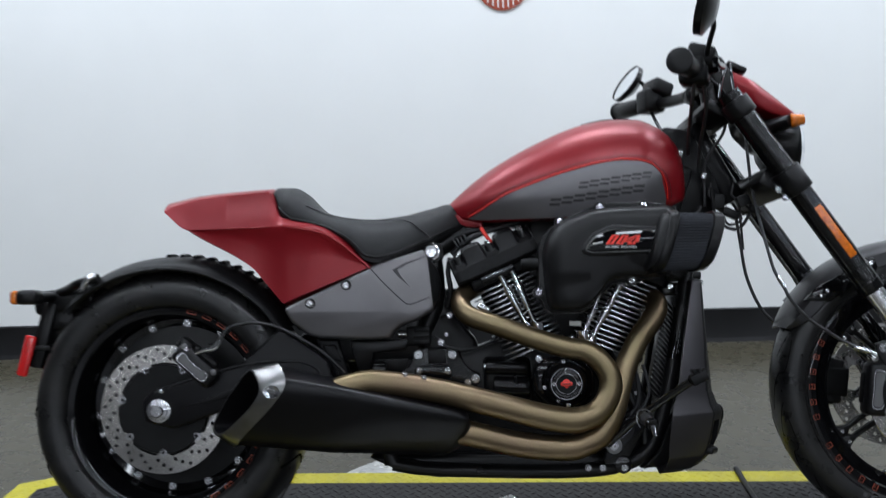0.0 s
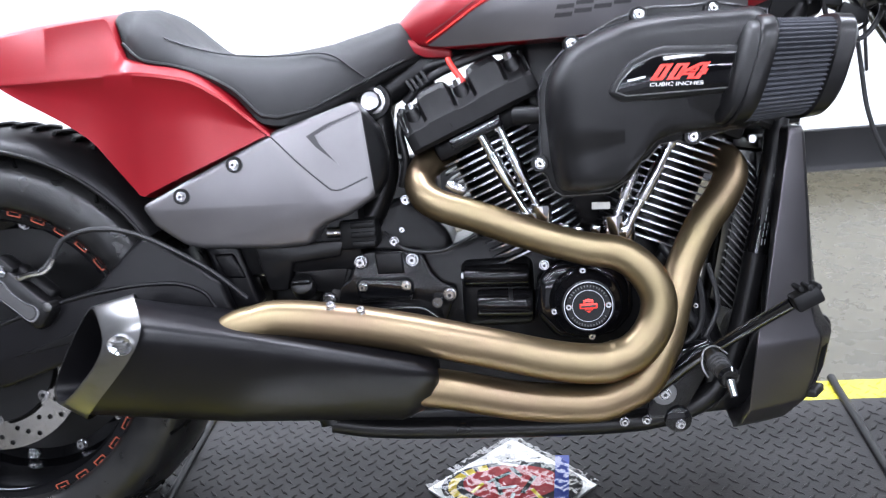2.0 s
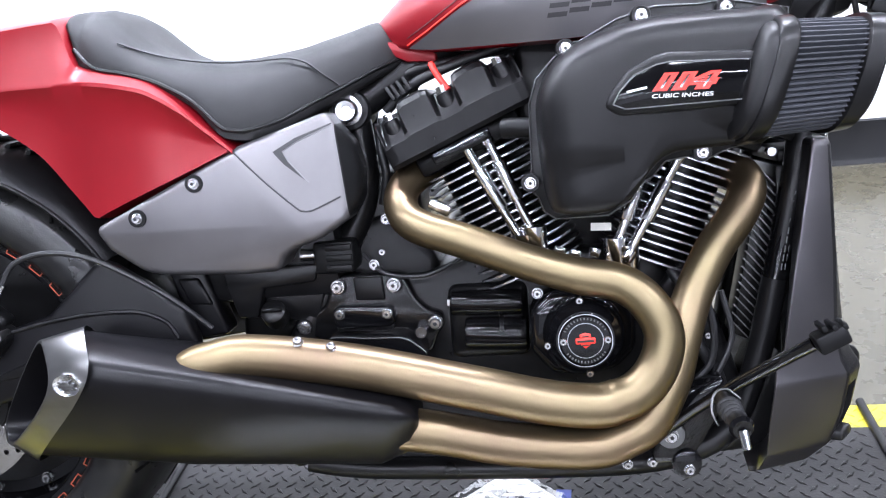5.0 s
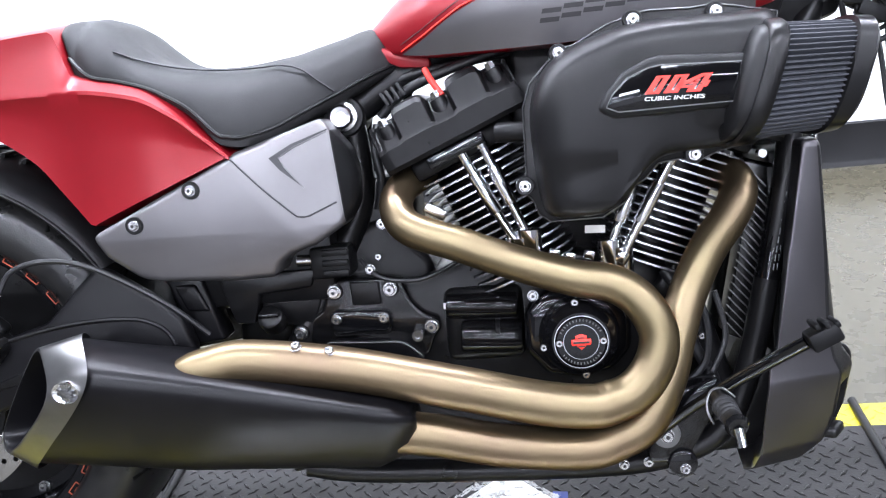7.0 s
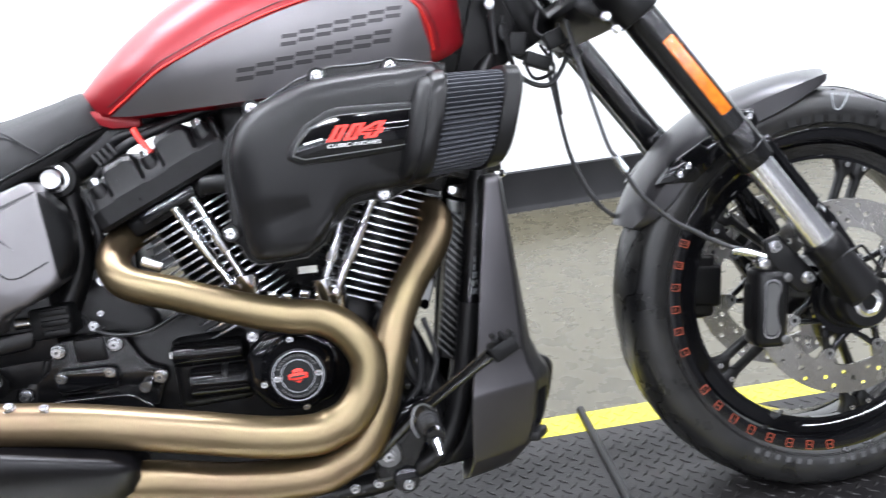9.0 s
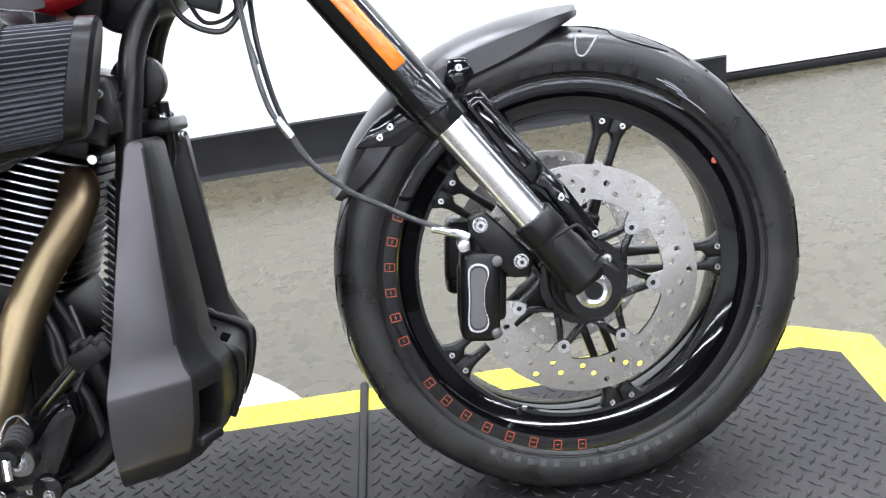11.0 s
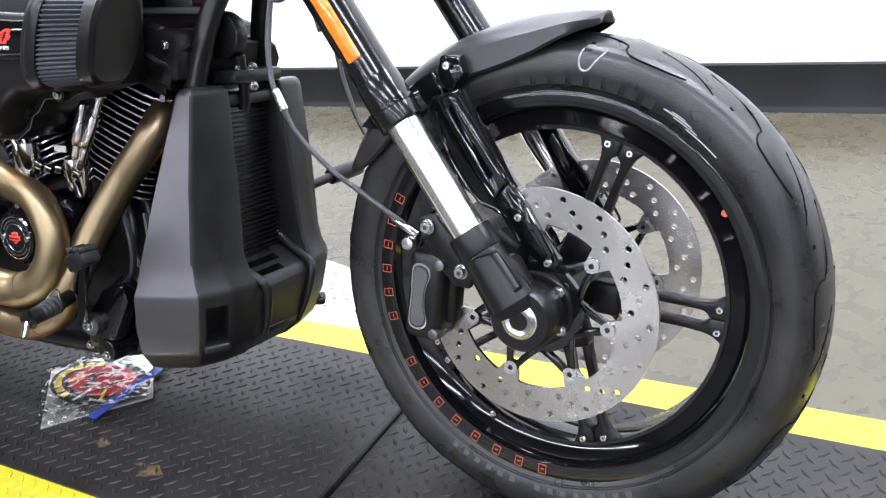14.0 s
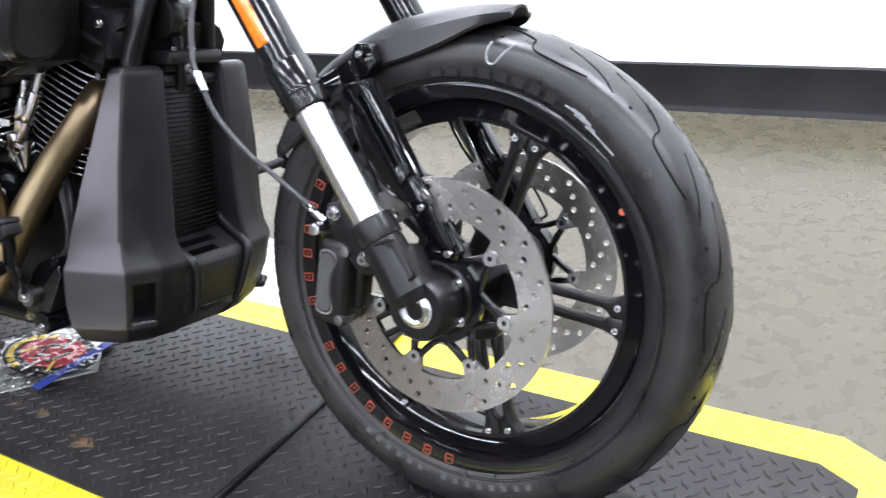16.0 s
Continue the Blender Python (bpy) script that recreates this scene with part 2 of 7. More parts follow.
def tube(pts, r, seg=16, per=6, bm=None, caps=True, flat=1.0):
    """A round bar along a smooth line; r: one radius, or one for each point."""
    line = smooth_line(pts, per) if per > 1 else [Vector(v) for v in pts]
    if isinstance(r, (int, float)):
        radii = [r] * len(line)
    else:
        radii = [float(q) for q in np.interp(np.linspace(0, len(pts) - 1, len(line)), range(len(pts)), r)]
    b = bmesh.new()
    tan = [(line[min(i + 1, len(line) - 1)] - line[max(i - 1, 0)]).normalized() for i in range(len(line))]
    side = tan[0].orthogonal().normalized()
    rings = []
    for i, c in enumerate(line):
        side = (side - tan[i] * side.dot(tan[i])).normalized()
        up = tan[i].cross(side)
        rings.append([b.verts.new(c + radii[i] * (math.cos(2 * math.pi * k / seg) * side + flat * math.sin(2 * math.pi * k / seg) * up)) for k in range(seg)])
    for a, c in zip(rings, rings[1:]):
        for k in range(seg):
            b.faces.new((a[k], a[(k + 1) % seg], c[(k + 1) % seg], c[k]))
    if caps:
        b.faces.new(rings[0][::-1])
        b.faces.new(rings[-1])
    return join(bm, b)


def rod(a, c, r, r2=None, seg=20, bm=None, bev=0.0):
    """A round bar or cone from a to c."""
    a, c = Vector(a), Vector(c)
    b = bmesh.new()
    bmesh.ops.create_cone(b, cap_ends=True, segments=seg, radius1=r, radius2=r if r2 is None else r2, depth=(c - a).length)
    bevel(b, bev, 2, 50)
    m = Matrix.Translation((a + c) / 2) @ (c - a).to_track_quat("Z", "Y").to_matrix().to_4x4()
    bmesh.ops.transform(b, matrix=m, verts=b.verts)
    return join(bm, b)


def lathe(profile, centre, seg=64, bm=None, closed=True, turn=None):
    """A profile of (radius, y) turned round the y axis through the centre."""
    b = bmesh.new()
    rings = []
    for k in range(seg):
        a = 2 * math.pi * k / seg
        rings.append([b.verts.new((r * math.cos(a), y, r * math.sin(a))) for r, y in profile])
    n = len(profile)
    for k in range(seg):
        p, q = rings[k], rings[(k + 1) % seg]
        for i in range(n if closed else n - 1):
            b.faces.new((p[i], p[(i + 1) % n], q[(i + 1) % n], q[i]))
    m = Matrix.Translation(centre)
    if turn is not None:
        m = m @ turn
    bmesh.ops.transform(b, matrix=m, verts=b.verts)
    return join(bm, b)


def loft(rings, bm=None, caps=True, closed=True):
    b = bmesh.new()
    rows = [[b.verts.new(v) for v in ring] for ring in rings]
    n = len(rings[0])
    for p, q in zip(rows, rows[1:]):
        for k in range(n if closed else n - 1):
            b.faces.new((p[k], p[(k + 1) % n], q[(k + 1) % n], q[k]))
    if caps and closed:
        b.faces.new(rows[0][::-1])
        b.faces.new(rows[-1])
    b.normal_update()
    bmesh.ops.recalc_face_normals(b, faces=b.faces)
    return join(bm, b)


def lerp(x, table):
    """A smooth line through the table that never overshoots."""
    n = len(table)
    if x <= table[0][0]:
        return float(table[0][1])
    if x >= table[-1][0]:
        return float(table[-1][1])
    step = [(table[i + 1][1] - table[i][1]) / (table[i + 1][0] - table[i][0]) for i in range(n - 1)]
    slope = [step[0]] + [0.0 if a * c <= 0 else 2 * a * c / (a + c) for a, c in zip(step, step[1:])] + [step[-1]]
    i = max(k for k in range(n - 1) if table[k][0] <= x)
    h = table[i + 1][0] - table[i][0]
    t = (x - table[i][0]) / h
    return float((2 * t**3 - 3 * t**2 + 1) * table[i][1] + (t**3 - 2 * t**2 + t) * h * slope[i] + (3 * t**2 - 2 * t**3) * table[i + 1][1] + (t**3 - t**2) * h * slope[i + 1])


def bolt_mesh(name, r, h, material, washer=0.0):
    """A socket-head bolt that faces -y, standing on the plane y = 0."""
    b = lathe([(0.0005, -h), (r * 0.30, -h), (r * 0.30, -h * 0.55), (r * 0.36, -h), (r * 0.82, -h), (r, -h * 0.82), (r, 0), (0.0005, 0)], (0, 0, 0), 14, closed=False)
    if washer:
        b = lathe([(r, 0), (washer, 0), (washer, -h * 0.22), (r, -h * 0.22)], (0, 0, 0), 18, bm=b)
    me = bpy.data.meshes.new(name)
    bmesh.ops.recalc_face_normals(b, faces=b.faces)
    b.to_mesh(me)
    b.free()
    me.materials.append(material)
    me.materials.append(DARKPRINT)
    for f in me.polygons:
        f.use_smooth = True
        if math.hypot(f.center.x, f.center.z) < r * 0.31:
            f.material_index = 1
    me.set_sharp_from_angle(angle=radians(35))
    return me


BOLT_S = bolt_mesh("bolt", 0.0048, 0.006, STEEL)
BOLT_M = bolt_mesh("bolt", 0.0058, 0.007, STEEL, washer=0.0071)
BOLT_L = bolt_mesh("bolt", 0.0076, 0.009, STEEL, washer=0.0094)


def text_mesh(body, size, depth=0.0004, shear=0.0, bold=0.0):
    """Writing in the built-in font, as a mesh in the x-y plane, centred."""
    cu = bpy.data.curves.new("writing", "FONT")
    cu.offset, cu.space_character = bold, 1.0 if not bold else 0.86
    cu.body, cu.size, cu.extrude, cu.align_x, cu.align_y, cu.shear = body, size, depth, "CENTER", "CENTER", shear
    ob = bpy.data.objects.new("writing", cu)
    scene.collection.objects.link(ob)
    me = bpy.data.meshes.new_from_object(ob.evaluated_get(bpy.context.evaluated_depsgraph_get()))
    bpy.data.objects.remove(ob)
    me.name = "writing"
    return me




# ---- the room ----
FLOOR = -0.05
b = box((1, -6.3, FLOOR - 0.05), (16, 17.2, 0.1), 0)
tagged(part("floor", b, CONCRETE), "grey-brown sealed concrete floor with stains and scuffs", "floor", kind="structure")
DOOR_X0, DOOR_X1, DOOR_TOP = 2.616, 5.6, 2.45
b = box(((DOOR_X0 - 7) / 2, 1.83, 1.55), (DOOR_X0 + 7, 0.2, 3.3), 0)
b = box(((DOOR_X1 + 9) / 2, 1.83, 1.55), (9 - DOOR_X1, 0.2, 3.3), 0, bm=b)
b = box(((DOOR_X0 + DOOR_X1) / 2, 1.83, (DOOR_TOP + 3.2) / 2), (DOOR_X1 - DOOR_X0, 0.2, 3.2 - DOOR_TOP), 0, bm=b)
tagged(part("wall_back", b, WALL), "plain white painted show room wall", "wall", kind="structure")
# the white door set back in the wall, on a black rubber seal
door = new("door_1")
tagged(door, "wide white panelled door with a black bottom seal", "door", kind="structure")
for k in range(4):
    z0 = FLOOR + 0.03 + k * 0.615
    part("panel", box(((DOOR_X0 + DOOR_X1) / 2, 1.912, z0 + 0.307), (DOOR_X1 - DOOR_X0 - 0.004, 0.045, 0.609), 0.004), WALL, door)
part("bottom_seal", box(((DOOR_X0 + DOOR_X1) / 2, 1.910, FLOOR + 0.0145), (DOOR_X1 - DOOR_X0 - 0.004, 0.05, 0.029), 0.005), BASE, door, "black rubber seal")
# unseen walls and ceiling, added to shape reflections and bounce
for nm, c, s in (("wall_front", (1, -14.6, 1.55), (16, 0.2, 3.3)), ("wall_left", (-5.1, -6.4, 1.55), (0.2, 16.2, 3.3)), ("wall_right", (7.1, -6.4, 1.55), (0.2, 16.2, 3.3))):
    tagged(part(nm, box(c, s, 0), FRONTWALL if nm == "wall_front" else DIMWALL), "unseen wall, its tone set for reflections on the motorcycle", "wall", kind="structure")
b = box((1, -6.4, CEILING + 0.05), (16, 16.6, 0.1), 0)
tagged(part("ceiling", b, CEIL), "unseen ceiling, kept dark for deep blacks below", "ceiling", kind="structure")
# the baseboard, with a rolled toe
b = loft([[(x, 1.73, FLOOR), (x, 1.712, FLOOR), (x, 1.7175, FLOOR + 0.012), (x, 1.722, FLOOR + 0.02), (x, 1.722, FLOOR + 0.137), (x, 1.726, FLOOR + 0.142), (x, 1.73, FLOOR + 0.142)] for x in (-5, DOOR_X0)])
tagged(part("baseboard", b, BASE), "tall black rubber baseboard along the wall", "baseboard", kind="structure")

for x, y, wide, power in LAMPS:
    base = new("ceiling_lamp")
    base.matrix_basis = pose(x, y, CEILING)
    tagged(base, "long white fluorescent ceiling lamp", "lamp", "ceiling lamps")
    part("housing", box((0, 0, -0.03), (wide + 0.05, 0.2, 0.05), 0.004), WALL, base)
    part("diffuser", box((0, 0, -0.062), (wide, 0.16, 0.012), 0.003), DIFFUSER, base)
    light = bpy.data.lights.new("fluorescent_light", "AREA")
    light.shape, light.size, light.size_y, light.energy, light.color = "RECTANGLE", wide, 0.16, power, (0.90, 0.95, 1.0)
    ob = new("fluorescent_light", light)
    ob.matrix_basis = pose(x, y, CEILING - 0.075)

# ---- the turntable and its runway ----
AIM = -2.2  # the runway's turn against the motorcycle
RUN = pose(0.8, 0.030, 0, 0, 0, AIM)
HALF_W, BORDER = 0.311, 0.072
X0, X1, CHAMFER_X, CHAMFER_Y = -1.36, 1.472, 0.11, 0.062
PITCH = 0.0222  # of the raised tread bars, on a lattice turned by 45 degrees


def lozenges(inside, z, pitch, length, width, height, material, name, parent, m):
    """Raised tread bars, alternately turned, wherever inside(x, y) holds."""
    verts, faces = [], []
    n = int(1.55 / pitch)
    for i in range(-n, n):
        for j in range(-n, n):
            x, y = (i - j) * pitch * 0.7071, (i + j) * pitch * 0.7071
            if abs(y) > 0.6 or not inside(x, y):
                continue
            a = radians(45 if (i + j) % 2 else -45)
            ca, sa = math.cos(a), math.sin(a)
            k = len(verts)
            for u, v, h in ((-length, 0, 0), (0, -width, 0), (length, 0, 0), (0, width, 0), (-length * 0.55, 0, height), (0, -width * 0.4, height), (length * 0.55, 0, height), (0, width * 0.4, height)):
                verts.append((x + u * ca - v * sa, y + u * sa + v * ca, z + h))
            faces += [(k + 4, k + 5, k + 6, k + 7)] + [(k + q, k + (q + 1) % 4, k + 4 + (q + 1) % 4, k + 4 + q) for q in range(4)]
    me = bpy.data.meshes.new(name)
    me.from_pydata(verts, [], faces)
    me.materials.append(material)
    ob = new(name, me)
    ob.parent = parent
    ob.matrix_basis = m
    return tagged(ob, kind="stuff")


def outline_ok(x, y, inset=0.0):
    if abs(y) > HALF_W - inset or not X0 + inset < x < X1 - inset:
        return False
    low = inset * (CHAMFER_X**2 + CHAMFER_Y**2) ** 0.5 / (CHAMFER_X * CHAMFER_Y)
    side = (HALF_W - abs(y)) / CHAMFER_Y
    return (X1 - x) / CHAMFER_X + side > 1 + low and (x - X0) / CHAMFER_X + side > 1 + low


turntable = new("turntable")
turntable.matrix_basis = RUN
tagged(turntable, "round aluminium tread plate turntable on the concrete", "turntable")
b = lathe([(0.0005, FLOOR), (0.58, FLOOR), (0.58, -0.018), (0.577, -0.015), (0.0005, -0.015)], (0, 0, 0), 96, closed=False)
me_turn = Matrix(((1, 0, 0, 0), (0, 0, 1, 0), (0, 1, 0, 0), (0, 0, 0, 1)))
bmesh.ops.transform(b, matrix=me_turn, verts=b.verts)
disc = part("disc_plate", b, ALU, turntable)
lozenges(lambda x, y: x * x + y * y < 0.325 and abs(y) > HALF_W - 0.01, -0.0152, PITCH, 0.0128, 0.0040, 0.0019, ALU, "raised_tread", turntable, Matrix())

runway = new("runway")
runway.matrix_basis = RUN
tagged(runway, "black tread plate runway with a yellow painted border", "platform")
JOINTS = [X0, -0.61, 0.592, X1]


def runway_sheet(x0, x1, chamfer0, chamfer1, inset, z0, z1):
    w = HALF_W - inset
    c, cy = CHAMFER_X - inset * 0.75, CHAMFER_Y - inset * 0.42
    a, e = x0 + (inset if chamfer0 else 0.001), x1 - (inset if chamfer1 else 0.001)
    ring = ([(a, -w + cy), (a + c, -w)] if chamfer0 else [(a, -w)]) + ([(e - c, -w), (e, -w + cy), (e, w - cy), (e - c, w)] if chamfer1 else [(e, -w), (e, w)]) + ([(a + c, w), (a, w - cy)] if chamfer0 else [(a, w)])
    return loft([[(x, y, z) for x, y in ring] for z in (z0, z1)])


for k in range(3):
    first, last = k == 0, k == 2
    sheet = part("border_plate", runway_sheet(JOINTS[k], JOINTS[k + 1], first, last, 0.0, -0.0148, -0.0035), YELLOW, runway, "worn yellow painted edge")
    part("tread_plate", runway_sheet(JOINTS[k], JOINTS[k + 1], first, last, BORDER, -0.0033, 0.0), PLATE, runway)


def single(x, y):
    """The stretch of tread beside the front wheel, whose bars are objects of their own."""
    return 0.62 < x < 1.06 and -0.235 < y < 0.03


lozenges(lambda x, y: outline_ok(x, y, BORDER + 0.008) and min(abs(x - j) for j in JOINTS) > 0.014 and not single(x, y), -0.0002, PITCH, 0.0128, 0.0040, 0.0019, PLATE, "raised_tread", runway, Matrix())
lozenges(lambda x, y: outline_ok(x, y, 0.012) and not outline_ok(x, y, BORDER - 0.006), -0.0037, PITCH, 0.0128, 0.0040, 0.0016, YELLOW, "border_raised_tread", runway, Matrix())
bar = bpy.data.meshes.new("tread_bar")
bar.from_pydata([(u, v, h) for u, v, h in ((-0.0128, 0, 0), (0, -0.0040, 0), (0.0128, 0, 0), (0, 0.0040, 0), (-0.0070, 0, 0.0019), (0, -0.0016, 0.0019), (0.0070, 0, 0.0019), (0, 0.0016, 0.0019))], [], [(4, 5, 6, 7)] + [(q, (q + 1) % 4, 4 + (q + 1) % 4, 4 + q) for q in range(4)])
bar.materials.append(PLATE)
for i in range(0, 48):
    for j in range(-48, 1):
        x, y = (i - j) * PITCH * 0.7071, (i + j) * PITCH * 0.7071
        if single(x, y) and outline_ok(x, y, BORDER + 0.008):
            shared("tread_bar", bar, runway, pose(x, y, -0.0002, 0, 0, 45 if (i + j) % 2 else -45))
for x in JOINTS[1:3]:
    part("hinge_bar", rod((x, -HALF_W - 0.004, 0.002), (x, HALF_W + 0.004, 0.002), 0.0075, seg=10), BLACK, runway, "black hinge rod in the joint")

# rust-brown stains on the tread plate
for k, (x, y, r) in enumerate(((0.055, -0.139, 0.010), (0.131, -0.134, 0.014), (0.277, -0.162, 0.020), (0.245, -0.155, 0.010))):
    b = bmesh.new()
    b.faces.new([b.verts.new((x + r * (1 + 0.45 * math.sin(3 * a + k)) * math.cos(a), y + 0.6 * r * (1 + 0.4 * math.cos(2 * a + 2 * k)) * math.sin(a), 0.0004)) for a in [2 * math.pi * q / 18 for q in range(18)]])
    part("stain", b, STAIN, runway, "small rust-brown stain")

# the square name plate in the middle, under a crumpled film
name_plate = new("name_plate")
name_plate.matrix_basis = pose(0.783, 0.025, 0.0, 0, 0, 45 + AIM)
tagged(name_plate, "square aluminium plate with a red emblem under clear film", "plate")
part("plate", box((0, 0, 0.003), (0.2, 0.2, 0.004), 0.001), ALU, name_plate)
lozenges(lambda x, y: max(abs(x), abs(y)) < 0.095, 0.005, 0.02, 0.011, 0.0035, 0.0012, ALU, "raised_tread", name_plate, Matrix())
b = bmesh.new()
bmesh.ops.create_circle(b, cap_ends=True, segments=40, radius=1)
bmesh.ops.transform(b, matrix=pose(0, 0, 0.0072, 0, 0, -45) @ Matrix.Diagonal((0.118, 0.068, 1, 1)), verts=b.verts)
part("emblem", b, DARKPRINT, name_plate, "dark oval emblem ground")
b = bmesh.new()
bmesh.ops.create_circle(b, cap_ends=True, segments=32, radius=1)
bmesh.ops.transform(b, matrix=pose(0.006, 0.006, 0.0078, 0, 0, -45) @ Matrix.Diagonal((0.082, 0.048, 1, 1)), verts=b.verts)
part("emblem_disc", b, LOGORED, name_plate, "red emblem disc")
b = None
for k in range(9):
    a = radians(120 + k * 16)
    b = box((0.0, 0.0, 0.0), (0.018, 0.011, 0.0006), 0, bm=b) if b is None else b
    q = pose(0, 0, 0.0079, 0, 0, -45) @ pose(0.099 * math.cos(a), 0.056 * math.sin(a), 0, 0, 0, math.degrees(math.atan2(0.056 * math.cos(a), -0.099 * math.sin(a))))
    c = bmesh.new()
    bmesh.ops.create_cube(c, size=1)
    bmesh.ops.transform(c, matrix=q @ Matrix.Diagonal((0.016, 0.014, 0.0006, 1)), verts=c.verts)
    b = join(b, c)
part("emblem_bar", b, LOGOYEL, name_plate, "yellow bars round the emblem")
for dx, dy, an, w in ((0.02, -0.02, 20, 0.05), (-0.02, 0.01, 60, 0.04), (0.0, 0.03, -10, 0.045), (0.03, 0.02, 80, 0.03)):
    part("emblem_stroke", box((dx, dy, 0.0085), (w, 0.008, 0.0006), 0, (0, 0, an)), DARKPRINT, name_plate)
for dx, dy, an, w, mt in ((-0.03, -0.03, 35, 0.04, WHITEPAINT), (0.035, 0.045, -60, 0.035, WHITEPAINT), (-0.045, 0.035, 10, 0.03, LOGOYEL), (0.01, -0.05, 75, 0.035, LOGOYEL), (-0.01, 0.0, -35, 0.03, WHITEPAINT)):
    part("emblem_stroke", box((dx, dy, 0.0091), (w, 0.006, 0.0006), 0, (0, 0, an)), mt, name_plate)
part("tape", box((0.055, -0.062, 0.0085), (0.024, 0.17, 0.0006), 0, (0, 0, -48)), BLUE, name_plate, "strip of blue tape")
b = bmesh.new()
bmesh.ops.create_grid(b, x_segments=84, y_segments=84, size=0.103)
for v in b.verts:
    d = noise.noise(v.co * 30) * 0.006 + noise.noise(v.co * 80) * 0.004 + noise.noise(v.co * 190) * 0.0016
    edge = max(abs(v.co.x), abs(v.co.y)) / 0.103
    v.co.z = 0.014 + d + (0.004 * noise.noise(v.co * 14) if edge > 0.8 else 0)
    v.co.x += noise.noise(v.co * 22 + Vector((3, 0, 0))) * 0.004
    v.co.y += noise.noise(v.co * 22 + Vector((0, 5, 0))) * 0.004
film = part("film", b, FILM, name_plate, "crumpled clear plastic film", sharp=180)

# the red mark on the wall
sign = new("wall_sign")
sign.matrix_basis = pose(0.865, 1.728, 1.43)
tagged(sign, "small round red and white striped sign on the wall", "sign")
part("sign_plate", lathe([(0.0005, 0), (0.105, 0), (0.105, -0.004), (0.0005, -0.004)], (0, 0, 0), 48, closed=False), ORANGEPAINT, sign)
for k in range(9):
    x = -0.08 + k * 0.02
    h = math.sqrt(0.095**2 - x * x) * 2
    part("stripe", box((x, -0.005, 0), (0.006, 0.001, h), 0), WHITEPAINT, sign)


# ---- the motorcycle: built upright, x ahead, near side at -y, then leant on its stand ----
LEAN, SINK = 14.0, 0.012
bike = new("motorcycle")
bike.matrix_basis = pose(0, 0, -SINK) @ pose(0, 0, 0, -LEAN, 0, 0)
tagged(bike, "red and charcoal cruiser motorcycle with bronze exhaust on its stand", "motorcycle")
RA, FA, AXLE = 0.0, 1.735, 0.325


def bolt(me, x, y, z, parent=None, m=None):
    return shared("bolt", me, parent or bike, pose(x, y, z) if m is None else m)


def ring_bars(parent, name, material, cx, cz, y, r, a0, a1, count, w, h, t=0.0012, outline=False, skip=(), stroke=0.0008):
    """Small bars along an arc, in place of lettering."""
    for k in range(count):
        if k in skip:
            continue
        a = radians(a0 + (a1 - a0) * k / (count - 1))
        m = pose(cx + r * math.cos(a), y, cz + r * math.sin(a)) @ pose(0, 0, 0, 0, 90 - math.degrees(a), 0)
        b = None
        if outline:
            s = stroke
            for c, size in (((0, 0, h / 2), (w, t, s)), ((0, 0, -h / 2), (w, t, s)), ((w / 2, 0, 0), (s, t, h)), ((-w / 2, 0, 0), (s, t, h)), ((0, 0, 0), (w * 0.45, t, s))):
                b = box(c, size, 0, bm=b)
        else:
            b = box((0, 0, 0), (w, t, h), 0)
        bmesh.ops.transform(b, matrix=m, verts=b.verts)
        part(name, b, material, parent)


def plain_mesh(name, b, material):
    me = bpy.data.meshes.new(name)
    bmesh.ops.recalc_face_normals(b, faces=b.faces)
    b.to_mesh(me)
    b.free()
    me.materials.append(material)
    return me


RIVET = plain_mesh("rivet", lathe([(0.0005, -0.004), (0.003, -0.004), (0.0035, -0.006), (0.009, -0.006), (0.009, 0.0), (0.0005, 0.0)], (0, 0, 0), 16, closed=False), STEEL)
def disc_mesh(name, r_out, r_in, y, cx, cz, parent, holes=30, lobes=6, phase=0, reach=0.004):
    """A drilled brake disc: a flat ring with rounded lobes inside and holes through it."""
    b = bmesh.new()
    loops = [[(r_out * math.cos(2 * math.pi * k / 144), r_out * math.sin(2 * math.pi * k / 144)) for k in range(144)]]
    inner = []
    for k in range(lobes * 30):
        step = 360 / lobes
        off = (k % 30) / 30 * step
        off = math.radians(min(off, step - off)) * r_in
        f = min(1.0, max(0.0, (0.0165 - off) / 0.007))
        f = f * f * (3 - 2 * f)
        r = r_in - (reach + 0.010) * f
        c = math.radians(phase + 360 * k / (lobes * 30))
        inner.append((r * math.cos(c), r * math.sin(c)))
    loops.append(inner)
    for k in range(holes):
        c = 2 * math.pi * k / holes + 0.05
        r = r_in + (r_out - r_in) * (0.24, 0.5, 0.76)[k % 3]
        loops.append([(r * math.cos(c) + 0.0041 * math.cos(2 * math.pi * q / 12), r * math.sin(c) + 0.0041 * math.sin(2 * math.pi * q / 12)) for q in range(12)])
    edges = []
    for ring in loops:
        vs = [b.verts.new((cx + u, y - 0.0025, cz + v)) for u, v in ring]
        edges += [b.edges.new((vs[q], vs[(q + 1) % len(vs)])) for q in range(len(vs))]
    bmesh.ops.triangle_fill(b, use_beauty=True, use_dissolve=False, edges=edges)
    grown = bmesh.ops.extrude_face_region(b, geom=b.faces[:])
    bmesh.ops.translate(b, vec=(0, 0.005, 0), verts=[v for v in grown["geom"] if isinstance(v, bmesh.types.BMVert)])
    d = part(name, b, DISC, parent, "drilled steel brake disc")
    for k in range(lobes):
        c = radians(phase + 360 * k / lobes)
        shared("rivet", RIVET, d, pose(cx + (r_in - reach - 0.004) * math.cos(c), y, cz + (r_in - reach - 0.004) * math.sin(c)))
    return d


